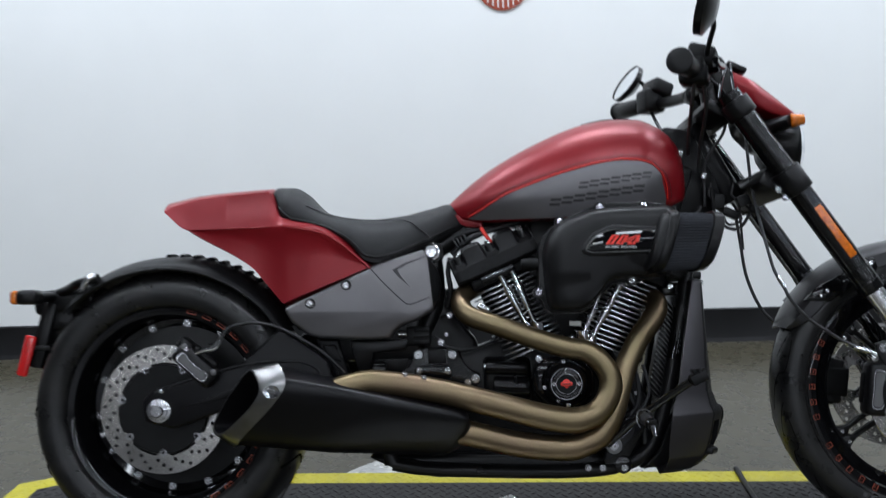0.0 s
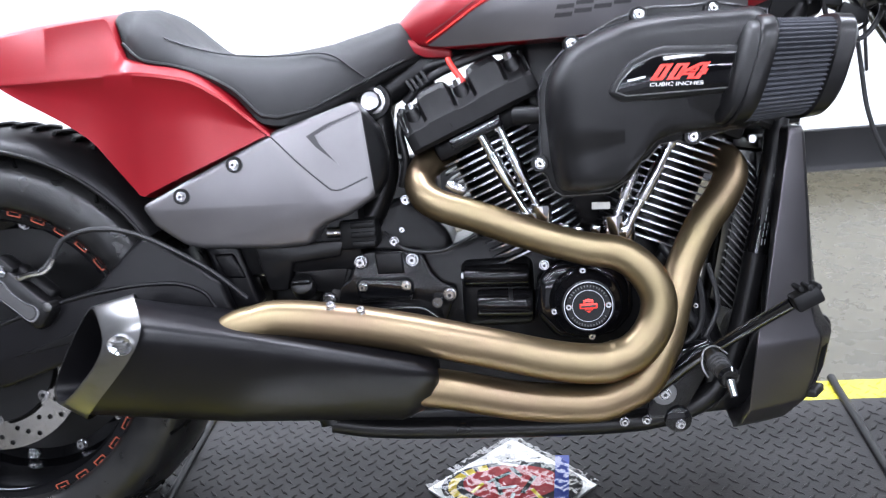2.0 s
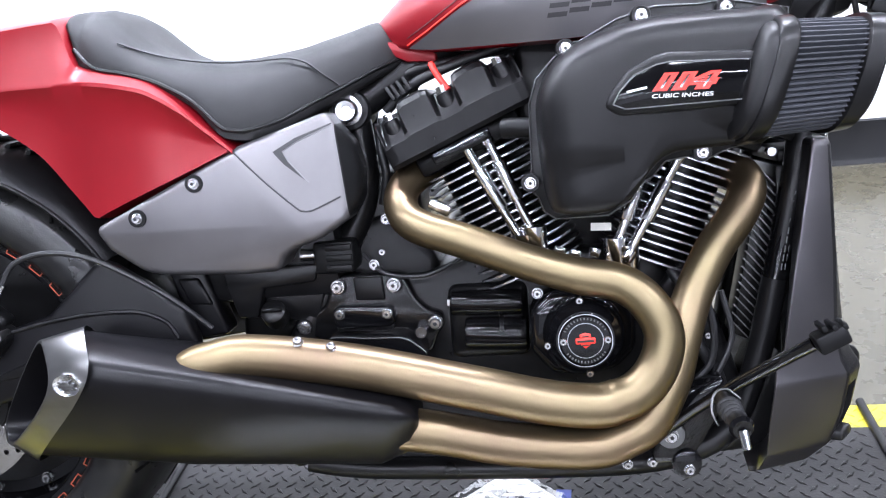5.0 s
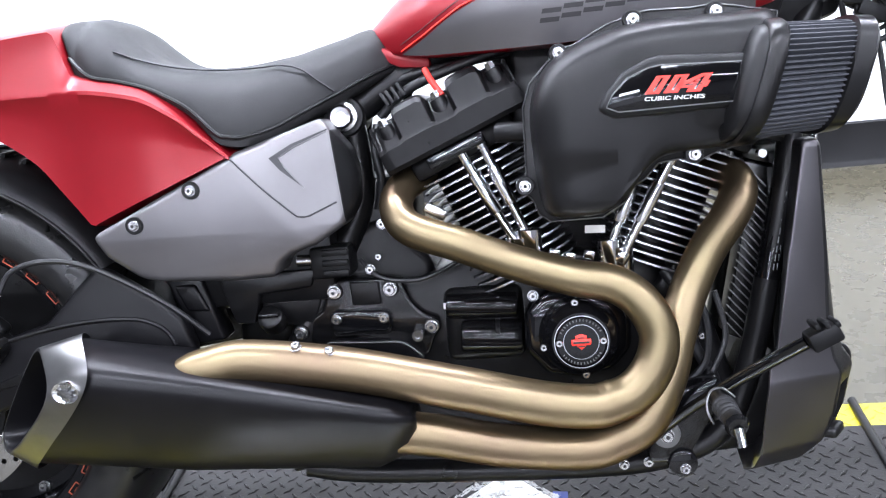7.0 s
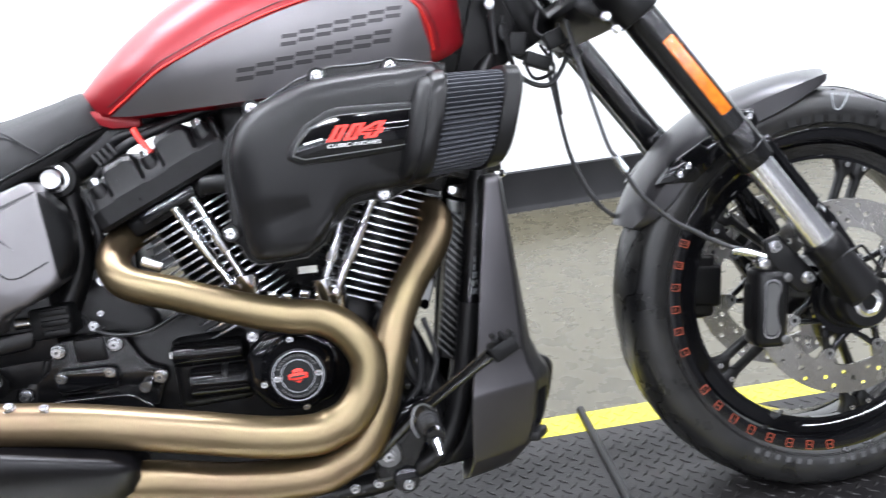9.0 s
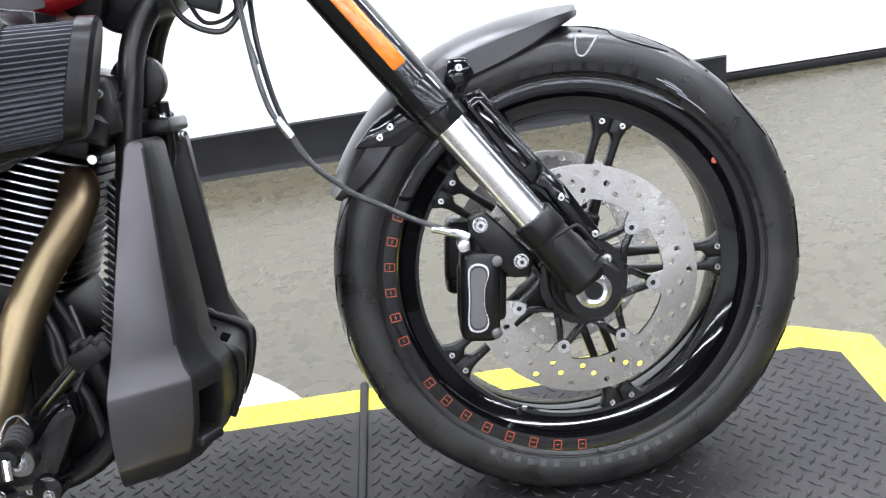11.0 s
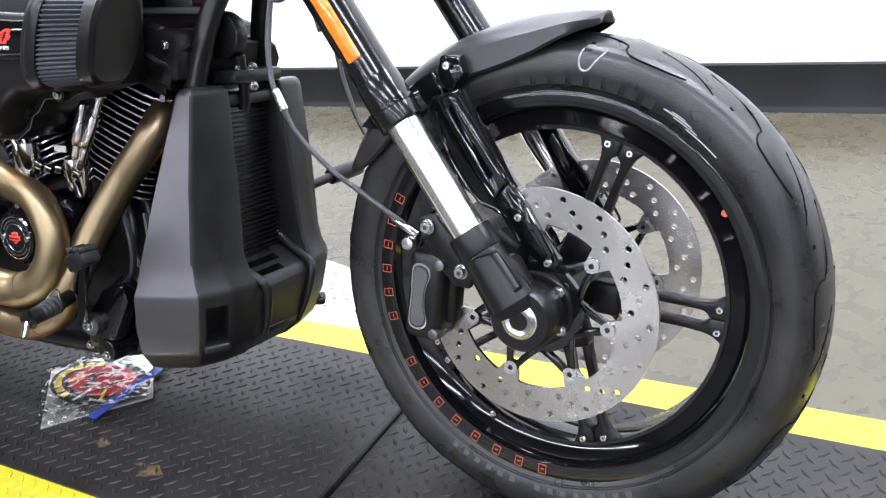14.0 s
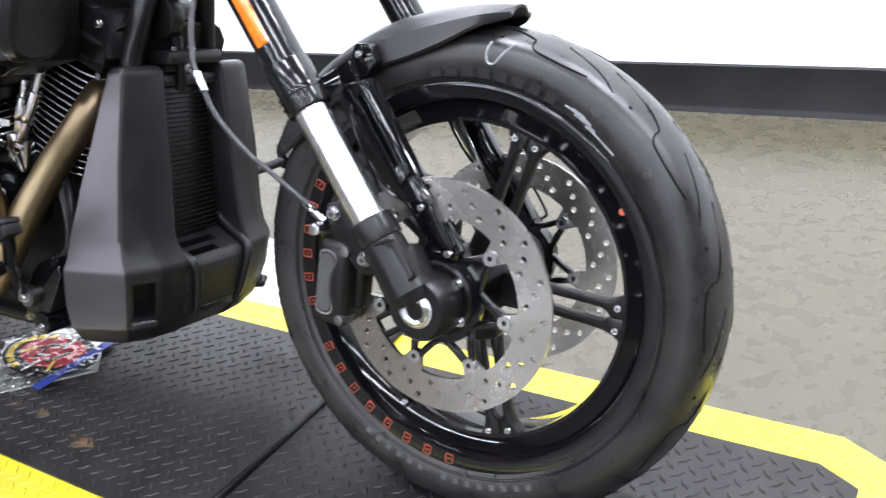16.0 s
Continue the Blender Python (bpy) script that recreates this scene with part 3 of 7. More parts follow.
def tyre_mesh(profile, cx, parent, name="tyre"):
    prof = profile + [(r, -y) for r, y in profile[::-1][1:]]
    return part(name, lathe(prof, (cx, 0, AXLE), 96), RUBBER, parent, "black road tyre with curved tread grooves", sharp=60)


def tread_line(pts, cx, prof, r=0.0022, bm=None):
    """A dark line on the tyre for a groove's shade: (degrees, y) pairs laid on its profile."""
    out = []
    for a, y in pts:
        top = [(abs(q), r_) for r_, q in prof if r_ >= max(prof, key=lambda c: abs(c[1]))[0]][::-1]
        rr = float(np.interp(abs(y), [q for q, _ in top], [r_ for _, r_ in top]))
        out.append((cx + rr * math.cos(radians(a)), y, AXLE + rr * math.sin(radians(a))))
    return tube(out, r, 6, 5, bm)


# front wheel
FPROF = [(0.243, -0.048), (0.256, -0.0525), (0.266, -0.0595), (0.285, -0.0635), (0.3015, -0.0615), (0.3130, -0.0525), (0.3198, -0.038), (0.3242, -0.020), (0.3260, -0.008), (0.3264, 0.0)]
LIP = [(0.214, -0.034), (0.222, -0.036), (0.233, -0.040), (0.2365, -0.046), (0.2405, -0.0515), (0.2575, -0.0545), (0.2605, -0.0535), (0.2605, -0.049), (0.246, -0.043), (0.246, 0.041), (0.2565, 0.043), (0.2565, 0.0465), (0.2535, 0.0475), (0.2375, 0.0445), (0.233, 0.040), (0.222, 0.036), (0.214, 0.034), (0.2125, 0.030), (0.2125, -0.030)]
front_wheel = part("front_wheel", lathe(LIP, (FA, 0, AXLE), 128), GLOSS, bike, "gloss black alloy front wheel rim")
tyre_mesh(FPROF, FA, front_wheel)
part("rim_flange", lathe([(0.2095, -0.0355), (0.2145, -0.036), (0.2145, -0.026), (0.2095, -0.026)], (FA, 0, AXLE), 96), GLOSS, front_wheel)
PAIRS = [67.4 - 72 * k for k in range(5)]
for a in PAIRS:
    # two arms that flare into one foot on the rim, with a rounded gap between them
    arm = [(0.062, 0.006), (0.10, 0.0075), (0.165, 0.0085), (0.182, 0.0082), (0.188, 0.0055), (0.1905, 0.0)]
    outer = [(0.212, 0.036), (0.205, 0.0285), (0.196, 0.0225), (0.185, 0.0195), (0.165, 0.0185), (0.10, 0.0185), (0.062, 0.021)]
    b = None
    for sgn in (-1, 1):
        pts = [(u, sgn * v) for u, v in arm] + [(0.2135, 0.0)] + [(u, sgn * v) for u, v in outer]
        b = prism(pts, -0.0345, -0.016, 0.003, 2, bm=b)
    for v in b.verts:
        v.co.y += 0.010 * max(0.0, (0.185 - v.co.x) / 0.12)
    q = box((0.055, -0.02, 0), (0.05, 0.03, 0.044), 0.006)
    b = join(b, q)
    bmesh.ops.transform(b, matrix=pose(FA, 0, AXLE, 0, -a, 0), verts=b.verts)
    part("spoke", b, BLACK, front_wheel, sharp=50)
    for s in (-4.1, 4.1):
        c = radians(a + s)
        bolt(BOLT_S, FA + 0.2035 * math.cos(c), -0.0355, AXLE + 0.2035 * math.sin(c), front_wheel)
part("hub", lathe([(0.012, -0.104), (0.045, -0.104), (0.046, -0.096), (0.038, -0.088), (0.036, -0.05), (0.05, -0.03), (0.05, 0.03), (0.036, 0.05), (0.038, 0.088), (0.046, 0.096), (0.045, 0.104), (0.012, 0.104)], (FA, 0, AXLE), 40), BLACK, front_wheel)
for y in (-0.108, 0.108):
    d = disc_mesh("brake_disc", 0.15, 0.106, y, FA, AXLE, front_wheel, 54, 7, 40.3, 0.011)
    for k in range(7):
        a = 40.3 + 360 / 7 * k
        # a flat arm that forks from the lobe to the hub ring
        b = None
        for off in (-1, 1):
            b = prism([(0.094, off * 0.0065), (0.094, off * -0.001), (0.070, off * 0.006), (0.050, off * 0.0165), (0.050, off * 0.0255), (0.068, off * 0.0165)], y - 0.004, y + 0.005, 0.0015, 2, bm=b)
        b = prism([(0.098, -0.0075), (0.098, 0.0075), (0.084, 0.0085), (0.082, 0.0), (0.084, -0.0085)], y - 0.0045, y + 0.0055, 0.002, 2, bm=b)
        bmesh.ops.transform(b, matrix=pose(FA, 0, AXLE, 0, -a, 0), verts=b.verts)
        part("carrier_arm", b, GLOSS, d)
    part("carrier_ring", lathe([(0.046, y - 0.004), (0.058, y - 0.004), (0.058, y + 0.005), (0.046, y + 0.005)], (FA, 0, AXLE), 48), GLOSS, d)
ring_bars(front_wheel, "rim_marking", ORANGEPAINT, FA, AXLE, -0.0538, 0.2495, 153.4, 265.5, 15, 0.0105, 0.0130, 0.0016, outline=True, skip=(6,))
part("rim_badge", lathe([(0.0005, -0.0008), (0.0042, -0.0008), (0.0042, 0), (0.0005, 0)], (FA + 0.2390 * math.cos(radians(29.8)), -0.0500, AXLE + 0.2390 * math.sin(radians(29.8))), 20, closed=False), ORANGEPAINT, front_wheel, "small round orange mark")
part("valve", rod((FA + 0.222 * math.cos(radians(243)), -0.03, AXLE + 0.222 * math.sin(radians(243))), (FA + 0.205 * math.cos(radians(243)), -0.05, AXLE + 0.205 * math.sin(radians(243))), 0.004), STEEL, front_wheel)
# tread grooves are not cut: dark lines carry their shade
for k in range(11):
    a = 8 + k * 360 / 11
    part("tread_groove", tread_line([(a + 16, -0.010), (a + 6, -0.022), (a + 1, -0.034), (a + 0.4, -0.045), (a - 1.6, -0.0535), (a - 9, -0.0545), (a - 14, -0.052)], FA, FPROF, 0.0012), RECESS, front_wheel, sharp=80)
    part("tread_groove", tread_line([(a + 34, 0.010), (a + 24, 0.022), (a + 19, 0.034), (a + 18, 0.045), (a + 15, 0.053)], FA, FPROF, 0.0012), RECESS, front_wheel, sharp=80)
    part("tread_groove", tread_line([(a + 27, -0.018), (a + 20, -0.030), (a + 15.5, -0.040), (a + 12.5, -0.0475)], FA, FPROF, 0.0010), RECESS, front_wheel, sharp=80)
    part("wear_dot", tread_line([(a + 8.2, -0.0450), (a + 7.4, -0.0462)], FA, FPROF, 0.0018), RECESS, front_wheel, sharp=80)
ring_bars(front_wheel, "tyre_marking", TYREPRINT, FA, AXLE, -0.0617, 0.2745, 97, 64, 8, 0.0145, 0.016)
ring_bars(front_wheel, "tyre_marking", mat("raised_rubber", (0.05, 0.05, 0.052), 0.6, 0, 0.2, 60), FA, AXLE, -0.0617, 0.275, 238, 292, 15, 0.008, 0.009, skip=(6,))
for r, y in ((0.2640, -0.0588), (0.2665, -0.0602), (0.2890, -0.0606), (0.2915, -0.0600)):
    part("sidewall_ridge", lathe([(r - 0.0009, y + 0.0005), (r, y - 0.0009), (r + 0.0009, y + 0.0005)], (FA, 0, AXLE), 96), RUBBER, front_wheel)
top = [(r, y) for r, y in FPROF if r >= 0.282]
pts = []
for a, r in ((82.6, 0.3096), (83.0, 0.300), (82.7, 0.289), (81.8, 0.2850), (80.5, 0.2865), (79.0, 0.298), (77.4, 0.3115)):
    y = float(np.interp(r, [q for q, _ in top], [w for _, w in top]))
    pts.append((FA + r * math.cos(radians(a)), y - 0.0006, AXLE + r * math.sin(radians(a))))
b = tube(pts, 0.0013, 8, 5)
part("chalk_mark", b, CHALK, front_wheel, "white chalk hook on the tyre")
b = None
for a0, a1, rr, w in ((60, 52, 0.2752, 0.0012), (58, 54, 0.2775, 0.0010), (53, 43, 0.2700, 0.0008), (57, 50, 0.2725, 0.0007)):
    pts = [(FA + rr * math.cos(radians(a0 + (a1 - a0) * k / 5)), -0.0618, AXLE + rr * math.sin(radians(a0 + (a1 - a0) * k / 5))) for k in range(6)]
    b = tube(pts, w, 8, 3, b, flat=0.25)
part("chalk_smear", b, CHALK, front_wheel, "white chalk smear on the sidewall")

# rear wheel
RPROF = [(0.231, -0.105), (0.24, -0.114), (0.255, -0.1195), (0.275, -0.120), (0.291, -0.114), (0.304, -0.098), (0.313, -0.077), (0.319, -0.052), (0.323, -0.025), (0.3245, 0.0)]
RLIP = [(0.188, 0.004), (0.205, 0.0), (0.208, -0.02), (0.211, -0.086), (0.216, -0.0975), (0.222, -0.0995), (0.241, -0.1015), (0.244, -0.1005), (0.244, -0.096), (0.234, -0.094), (0.226, -0.08), (0.226, 0.094), (0.244, 0.1), (0.241, 0.1015), (0.226, 0.0985), (0.218, 0.085), (0.205, 0.03), (0.188, 0.03)]
rear_wheel = part("rear_wheel", lathe(RLIP, (RA, 0, AXLE), 128), GLOSS, bike, "gloss black solid rear wheel rim")
tyre_mesh(RPROF, RA, rear_wheel)
part("wheel_disc", lathe([(0.0005, -0.03), (0.06, -0.03), (0.08, 0.0), (0.192, 0.006), (0.192, 0.02), (0.0005, 0.02)], (RA, 0, AXLE), 64, closed=False), BLACK, rear_wheel)
for k in range(14):
    a = radians(84.3 + 360 / 14 * k)
    bolt(BOLT_L, RA + 0.1955 * math.cos(a), 0.0025, AXLE + 0.1955 * math.sin(a), rear_wheel)
disc_mesh("brake_disc", 0.146, 0.106, -0.112, RA, AXLE, rear_wheel, 54, 7, 12)
part("disc_carrier", lathe([(0.03, -0.118), (0.1, -0.118), (0.102, -0.112), (0.1, -0.1), (0.03, -0.09)], (RA, 0, AXLE), 40), PLASTIC, rear_wheel)
ring_bars(rear_wheel, "rim_marking", ORANGEPAINT, RA, AXLE, -0.1012, 0.2300, 74.5, -70.0, 16, 0.0195, 0.0128, outline=True, skip=(5, 6, 7), stroke=0.0014)
# rear grooves likewise: dark lines in place of shaded cuts
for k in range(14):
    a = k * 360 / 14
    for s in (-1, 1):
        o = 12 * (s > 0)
        part("tread_groove", tread_line([(a + o, s * 0.012), (a + 4 + o, s * 0.045), (a + 2 + o, s * 0.08), (a - 2 + o, s * 0.106)], RA, RPROF, 0.003), RECESS, rear_wheel, sharp=80)

# axle ends
b = lathe([(0.0005, -0.168), (0.012, -0.168), (0.014, -0.165), (0.014, -0.158), (0.020, -0.157), (0.021, -0.152), (0.027, -0.151), (0.028, -0.144), (0.0005, -0.14)], (RA, 0, AXLE), 24, closed=False)
part("rear_axle", b, STEEL, bike, "zinc plated rear axle nut and washer")
b = lathe([(0.0105, -0.163), (0.0115, -0.171), (0.0165, -0.1725), (0.0185, -0.170), (0.0225, -0.169), (0.0235, -0.166), (0.0235, -0.12), (0.0105, -0.12)], (FA, 0, AXLE), 32)
front_axle = part("front_axle", b, STEEL, bike, "bright hollow front axle end")
part("axle_socket", rod((FA, -0.160, AXLE), (FA, -0.12, AXLE), 0.0112, seg=6), DARKPRINT, front_axle)

# ---- front fork ----
def on_fork(z, y):
    return Vector((1.673 + 0.66 * (0.424 - z), y, z))


for s in (-1, 1):
    y = s * 0.165
    leg = part("fork_leg", tube([on_fork(z, y) for z in (1.0, 0.83, 0.80, 0.62, 0.60)], [0.0265] * 5, 28, 1), FORKBLACK, bike, "black upper fork tube")
    part("fork_collar", rod(on_fork(0.605, y), on_fork(0.552, y), 0.0278, 0.0282, 28, bev=0.002), FORKBLACK, leg)
    part("fork_ring", rod(on_fork(0.575, y), on_fork(0.569, y), 0.0290, seg=28, bev=0.001), GLOSS, leg)
    part("fork_slider", rod(on_fork(0.56, y), on_fork(0.385, y), 0.0215, seg=48), SATINCHROME, leg, "bright chrome fork slider")
    b = rod(on_fork(0.428, y), on_fork(0.403, y), 0.027, 0.028, 28, bev=0.002)
    b = rod(on_fork(0.405, y), on_fork(0.345, y), 0.0255, 0.03, 28, b)
    b = lathe([(0.0005, -0.026), (0.036, -0.026), (0.040, -0.02), (0.040, 0.02), (0.036, 0.026), (0.0005, 0.026)], (FA, y + s * -0.022, AXLE), 32, b, closed=False)
    q = box((0, 0, 0), (0.056, 0.046, 0.07), 0.012, (0, -30, 0))
    bmesh.ops.translate(q, vec=on_fork(0.36, y + s * -0.012), verts=q.verts)
    foot = part("fork_foot", join(b, q), BLACK, leg, "black cast fork foot")
    pts = [(1.690, 0.403), (1.716, 0.413), (1.724, 0.409), (1.744, 0.378), (1.742, 0.370), (1.720, 0.357), (1.712, 0.360), (1.688, 0.396), (1.690, 0.403)]
    part("foot_relief", tube([(x, y + s * (0.0245 - 0.010 * max(0, (0.385 - z) / 0.03)), z) for x, z in pts], 0.0022, 8, 3), BLACK, foot)
    # the reflector strip on the leg's outer side
    axis = (on_fork(0.63, y) - on_fork(0.735, y)).normalized()
    mid = on_fork(0.682, y + s * 0.024)
    q = box((0, 0, 0), (0.0195, 0.008, 0.135), 0.004)
    bmesh.ops.transform(q, matrix=Matrix.Translation(mid + Vector((0.002, 0, 0.002))) @ pose(0, 0, 0, 0, -math.degrees(math.atan(0.66)), 0), verts=q.verts)
    part("reflector", q, ORANGE, leg, "amber reflector strip")
    # triple clamps
    for z, h in ((0.80, 0.05), (0.965, 0.035)):
        part("clamp_collar", rod(on_fork(z + h / 2, y), on_fork(z - h / 2, y), 0.034, seg=28, bev=0.003), BLACK, leg)
    # brace behind the leg that carries the fender
    yb = s * 0.104
    b = prism([(1.600, 0.580) if s < 0 else (1.633, 0.584), (1.636, 0.589), (1.704, 0.481), (1.7244, 0.4545), (1.764, 0.386), (1.758, 0.372), (1.744, 0.376), (1.712, 0.404), (1.689, 0.437), (1.656, 0.4529) if s < 0 else (1.684, 0.452), (1.6182, 0.5076) if s < 0 else (1.652, 0.512), (1.590, 0.560) if s < 0 else (1.630, 0.560)], yb + s * 0.010, yb - s * 0.008, 0.003, 3)
    brace = part("fender_brace", b, GLOSS, leg, "gloss black fender brace with a raised channel", sharp=18)
    # the raised channel: a straight bar with a long pocket, then a step down to the foot
    q = prism([(1.612, 0.574), (1.616, 0.5815), (1.634, 0.586), (1.7022, 0.4808), (1.684, 0.4584), (1.663, 0.4865)], yb + s * 0.0175, yb, 0.0026, 3)
    along = Vector((1.684 - 1.612, 0, 0.4584 - 0.574)).normalized()
    across = Vector((-along.z, 0, along.x)) * s
    pocket(q, (1.6545, yb + s * 0.0175, 0.5265), across, along, 0.0085, 0.100, 0.008)
    channel = part("channel", q, GLOSS, brace, sharp=18)
    # thin tubes added along the edges only to catch lamp glints
    for pts, r in (([(1.6135, 0.5745), (1.6170, 0.5805), (1.6330, 0.5845), (1.7005, 0.4810), (1.6845, 0.4605), (1.6640, 0.4875), (1.6135, 0.5745)], 0.0011), ([(1.6250, 0.5668), (1.6322, 0.5712), (1.6850, 0.4864), (1.6778, 0.4818), (1.6250, 0.5668)], 0.0009)):
        part("channel_glint_rail", tube([(x, yb + s * 0.0172, z) for x, z in pts], r, 8, 1), GLOSS, channel)
    part("channel_foot", prism([(1.686, 0.4600), (1.701, 0.4790), (1.7244, 0.4545), (1.7580, 0.3950), (1.752, 0.381), (1.7263, 0.404), (1.7054, 0.4381), (1.700, 0.4505)], yb + s * 0.0150, yb, 0.0028, 3), GLOSS, brace, sharp=18)
    # one more added tube for a bright line along the brace
    part("brace_glint_rail", tube([(x, yb + s * 0.0100, z) for x, z in ((1.606, 0.562), (1.6215, 0.5095), (1.6585, 0.4560), (1.6895, 0.4405), (1.7130, 0.4070))], 0.0022, 8, 4), GLOSS, brace)
    for x, z, dy in ((1.615, 0.616, -0.016), (1.717, 0.439, 0.008), (1.754, 0.386, 0.008)):
        bolt(BOLT_S, x, yb + s * (dy + 0.01), z, leg) if s < 0 else None
for z, h, dx in ((0.80, 0.045, -0.03), (0.968, 0.03, -0.035)):
    c = on_fork(z, 0)
    b = box((c.x + dx, 0, z), (0.075, 0.31, h), 0.012, (0, 30, 0))
    part("triple_clamp", b, BLACK, bike, "black fork clamp")
for x, z in ((1.424, 0.781), (1.437, 0.762)):
    bolt(BOLT_M, x - 0.03, -0.168, z, bike)
b = rod((1.235, 0, 0.955), (1.335, 0, 0.775), 0.038, 0.036, 28, bev=0.003)
b = prism([(1.17, 0.955), (1.24, 0.945), (1.30, 0.80), (1.28, 0.745), (1.20, 0.72), (1.15, 0.76)], -0.05, 0.05, 0.01, bm=b)
part("steering_head", b, WRINKLE, bike)
for x, z in ((1.203, 0.885), (1.255, 0.83)):
    bolt(BOLT_M, x, -0.075, z)
part("cable_guide", box((1.19, -0.06, 0.80), (0.05, 0.03, 0.12), 0.01, (0, 20, 0)), PLASTIC, bike)

# front fender: a shell round the tyre with a shaped lip
rings = []
for k in range(25):
    a = 154 - (154 - 81.5) * k / 24
    r = 0.339 + 0.004 * math.sin(k / 24 * math.pi) + 0.009 * max(0, (k - 16) / 8) ** 2
    half = lerp(a, [(81.5, 0.030), (83, 0.050), (86, 0.064), (95, 0.073), (110, 0.075), (140, 0.073), (150, 0.066), (154, 0.05)])
    drop = lerp(a, [(81.5, 0.007), (86, 0.018), (95, 0.038), (105, 0.046), (120, 0.044), (140, 0.042), (149, 0.03), (154, 0.008)])
    sec = [(-half - 0.001, r - drop), (-half, r - drop * 0.4), (-half * 0.86, r - 0.006), (-half * 0.45, r + 0.004), (0, r + 0.0065), (half * 0.45, r + 0.004), (half * 0.86, r - 0.006), (half, r - drop * 0.4), (half + 0.001, r - drop)]
    sec += [(y * 0.95, q - 0.0035) for y, q in sec[::-1]]
    rings.append([(FA + q * math.cos(radians(a)), y, AXLE + q * math.sin(radians(a))) for y, q in sec])
front_fender = part("front_fender", loft(rings), FENDER, bike, "satin charcoal front fender")
for s in (-1, 1):
    part("fender_bracket", prism([(1.594, 0.594), (1.603, 0.629), (1.627, 0.628), (1.635, 0.606), (1.616, 0.584)], s * 0.070, s * 0.094, 0.003), GLOSS, front_fender, "gloss black fender bracket")
    part("fender_stay", prism([(1.47, 0.535), (1.50, 0.565), (1.585, 0.61), (1.60, 0.58), (1.53, 0.53)], s * 0.064, s * 0.080, 0.003), GLOSS, front_fender, "gloss black fender stay")
bolt(BOLT_S, 1.520, -0.082, 0.556, front_fender)
bolt(BOLT_S, 1.505, -0.082, 0.545, front_fender)

# front calipers
def caliper(cx, cz, y, s, rot, parent, size=1.0):
    b = box((0, 0, 0), (0.05 * size, 0.05, 0.118 * size), 0.012, seg=3)
    b = box((0.018 * size, 0, 0.048 * size), (0.03, 0.04, 0.035), 0.008, bm=b)
    m = pose(cx, y, cz, 0, rot, 0)
    bmesh.ops.transform(b, matrix=m, verts=b.verts)
    body = part("brake_caliper", b, BLACK, parent, "black brake caliper with a bright badge")
    for k in (-1, 1):
        q = rod((0.019 * size, s * 0.027, k * 0.046 * size), (0.019 * size, 0.0, k * 0.046 * size), 0.007, seg=14, bev=0.001)
        bmesh.ops.transform(q, matrix=m, verts=q.verts)
        part("bridge_bolt", q, BRUSHED, body)
    q = box((0.004 * size, -s * 0.012, 0.0), (0.062 * size, 0.03, 0.075 * size), 0.008, seg=3)
    bmesh.ops.transform(q, matrix=m, verts=q.verts)
    part("caliper_bridge", q, PLASTIC, body)
    shape = [(0.0, 0.044), (0.010, 0.040), (0.013, 0.03), (0.008, 0.012), (0.008, -0.012), (0.013, -0.03), (0.010, -0.040), (0.0, -0.044), (-0.010, -0.041), (-0.013, -0.03), (-0.012, 0.0), (-0.013, 0.03), (-0.010, 0.041)]
    for nm, k, d, mt in (("badge_rim", 1.0, 0.0275, SATINCHROME), ("badge_gap", 0.87, 0.0282, DARKPRINT), ("badge", 0.74, 0.0290, BRUSHED)):
        rounded = smooth_line([(x, 0, z) for x, z in shape], 4, True)
        q = prism([(v.x * k * size - 0.004, v.z * (k * 0.5 + 0.5 if k < 1 else 1) * size) for v in rounded], s * 0.02, s * d, 0)
        bmesh.ops.transform(q, matrix=m, verts=q.verts)
        part(nm, q, mt, body)
    return body


cal = caliper(1.598, 0.335, -0.128, -1, 8, bike)
b = prism([(1.595, 0.436), (1.618, 0.442), (1.672, 0.375), (1.662, 0.350), (1.640, 0.352), (1.622, 0.372), (1.596, 0.412)], -0.150, -0.138, 0.004, 3)
b = tube([(1.612, -0.14, 0.43), (1.602, -0.135, 0.39)], 0.012, 10, 2, b)
part("caliper_bracket", b, BLACK, cal)
for x, z in ((1.609, 0.426), (1.653, 0.373)):
    bolt(BOLT_L, x, -0.152, z, cal)
caliper(1.598, 0.335, 0.128, 1, 8, bike)
for x, z in ((1.768, 0.302), (1.766, 0.350)):
    bolt(BOLT_M, x, -0.119, z)
b = lathe([(0.01, -0.118), (0.044, -0.118), (0.047, -0.115), (0.047, -0.100), (0.01, -0.100)], (FA, 0, AXLE), 40)
part("disc_hub", b, BLACK, bike)
# front brake line with its crimp
b = tube([(1.36, -0.06, 0.93), (1.362, -0.075, 0.82), (1.364, -0.100, 0.75), (1.368, -0.118, 0.704), (1.374, -0.138, 0.648), (1.383, -0.147, 0.602), (1.396, -0.150, 0.578), (1.417, -0.147, 0.535), (1.461, -0.140, 0.489), (1.495, -0.137, 0.466), (1.52, -0.135, 0.449), (1.552, -0.138, 0.432), (1.577, -0.146, 0.422)], 0.0036, 10, 6)
line = part("brake_line", b, WIRE, bike, "braided brake line")
part("crimp", rod((1.389, -0.149, 0.590), (1.402, -0.150, 0.566), 0.0055, seg=12), CHROME, line)
part("line_end", tube([(1.552, -0.136, 0.428), (1.575, -0.146, 0.421), (1.594, -0.15, 0.413)], 0.0055, 10, 3), CHROME, line)
part("banjo_bolt", rod((1.585, -0.165, 0.405), (1.585, -0.14, 0.405), 0.008, seg=12, bev=0.001), STEEL, line)
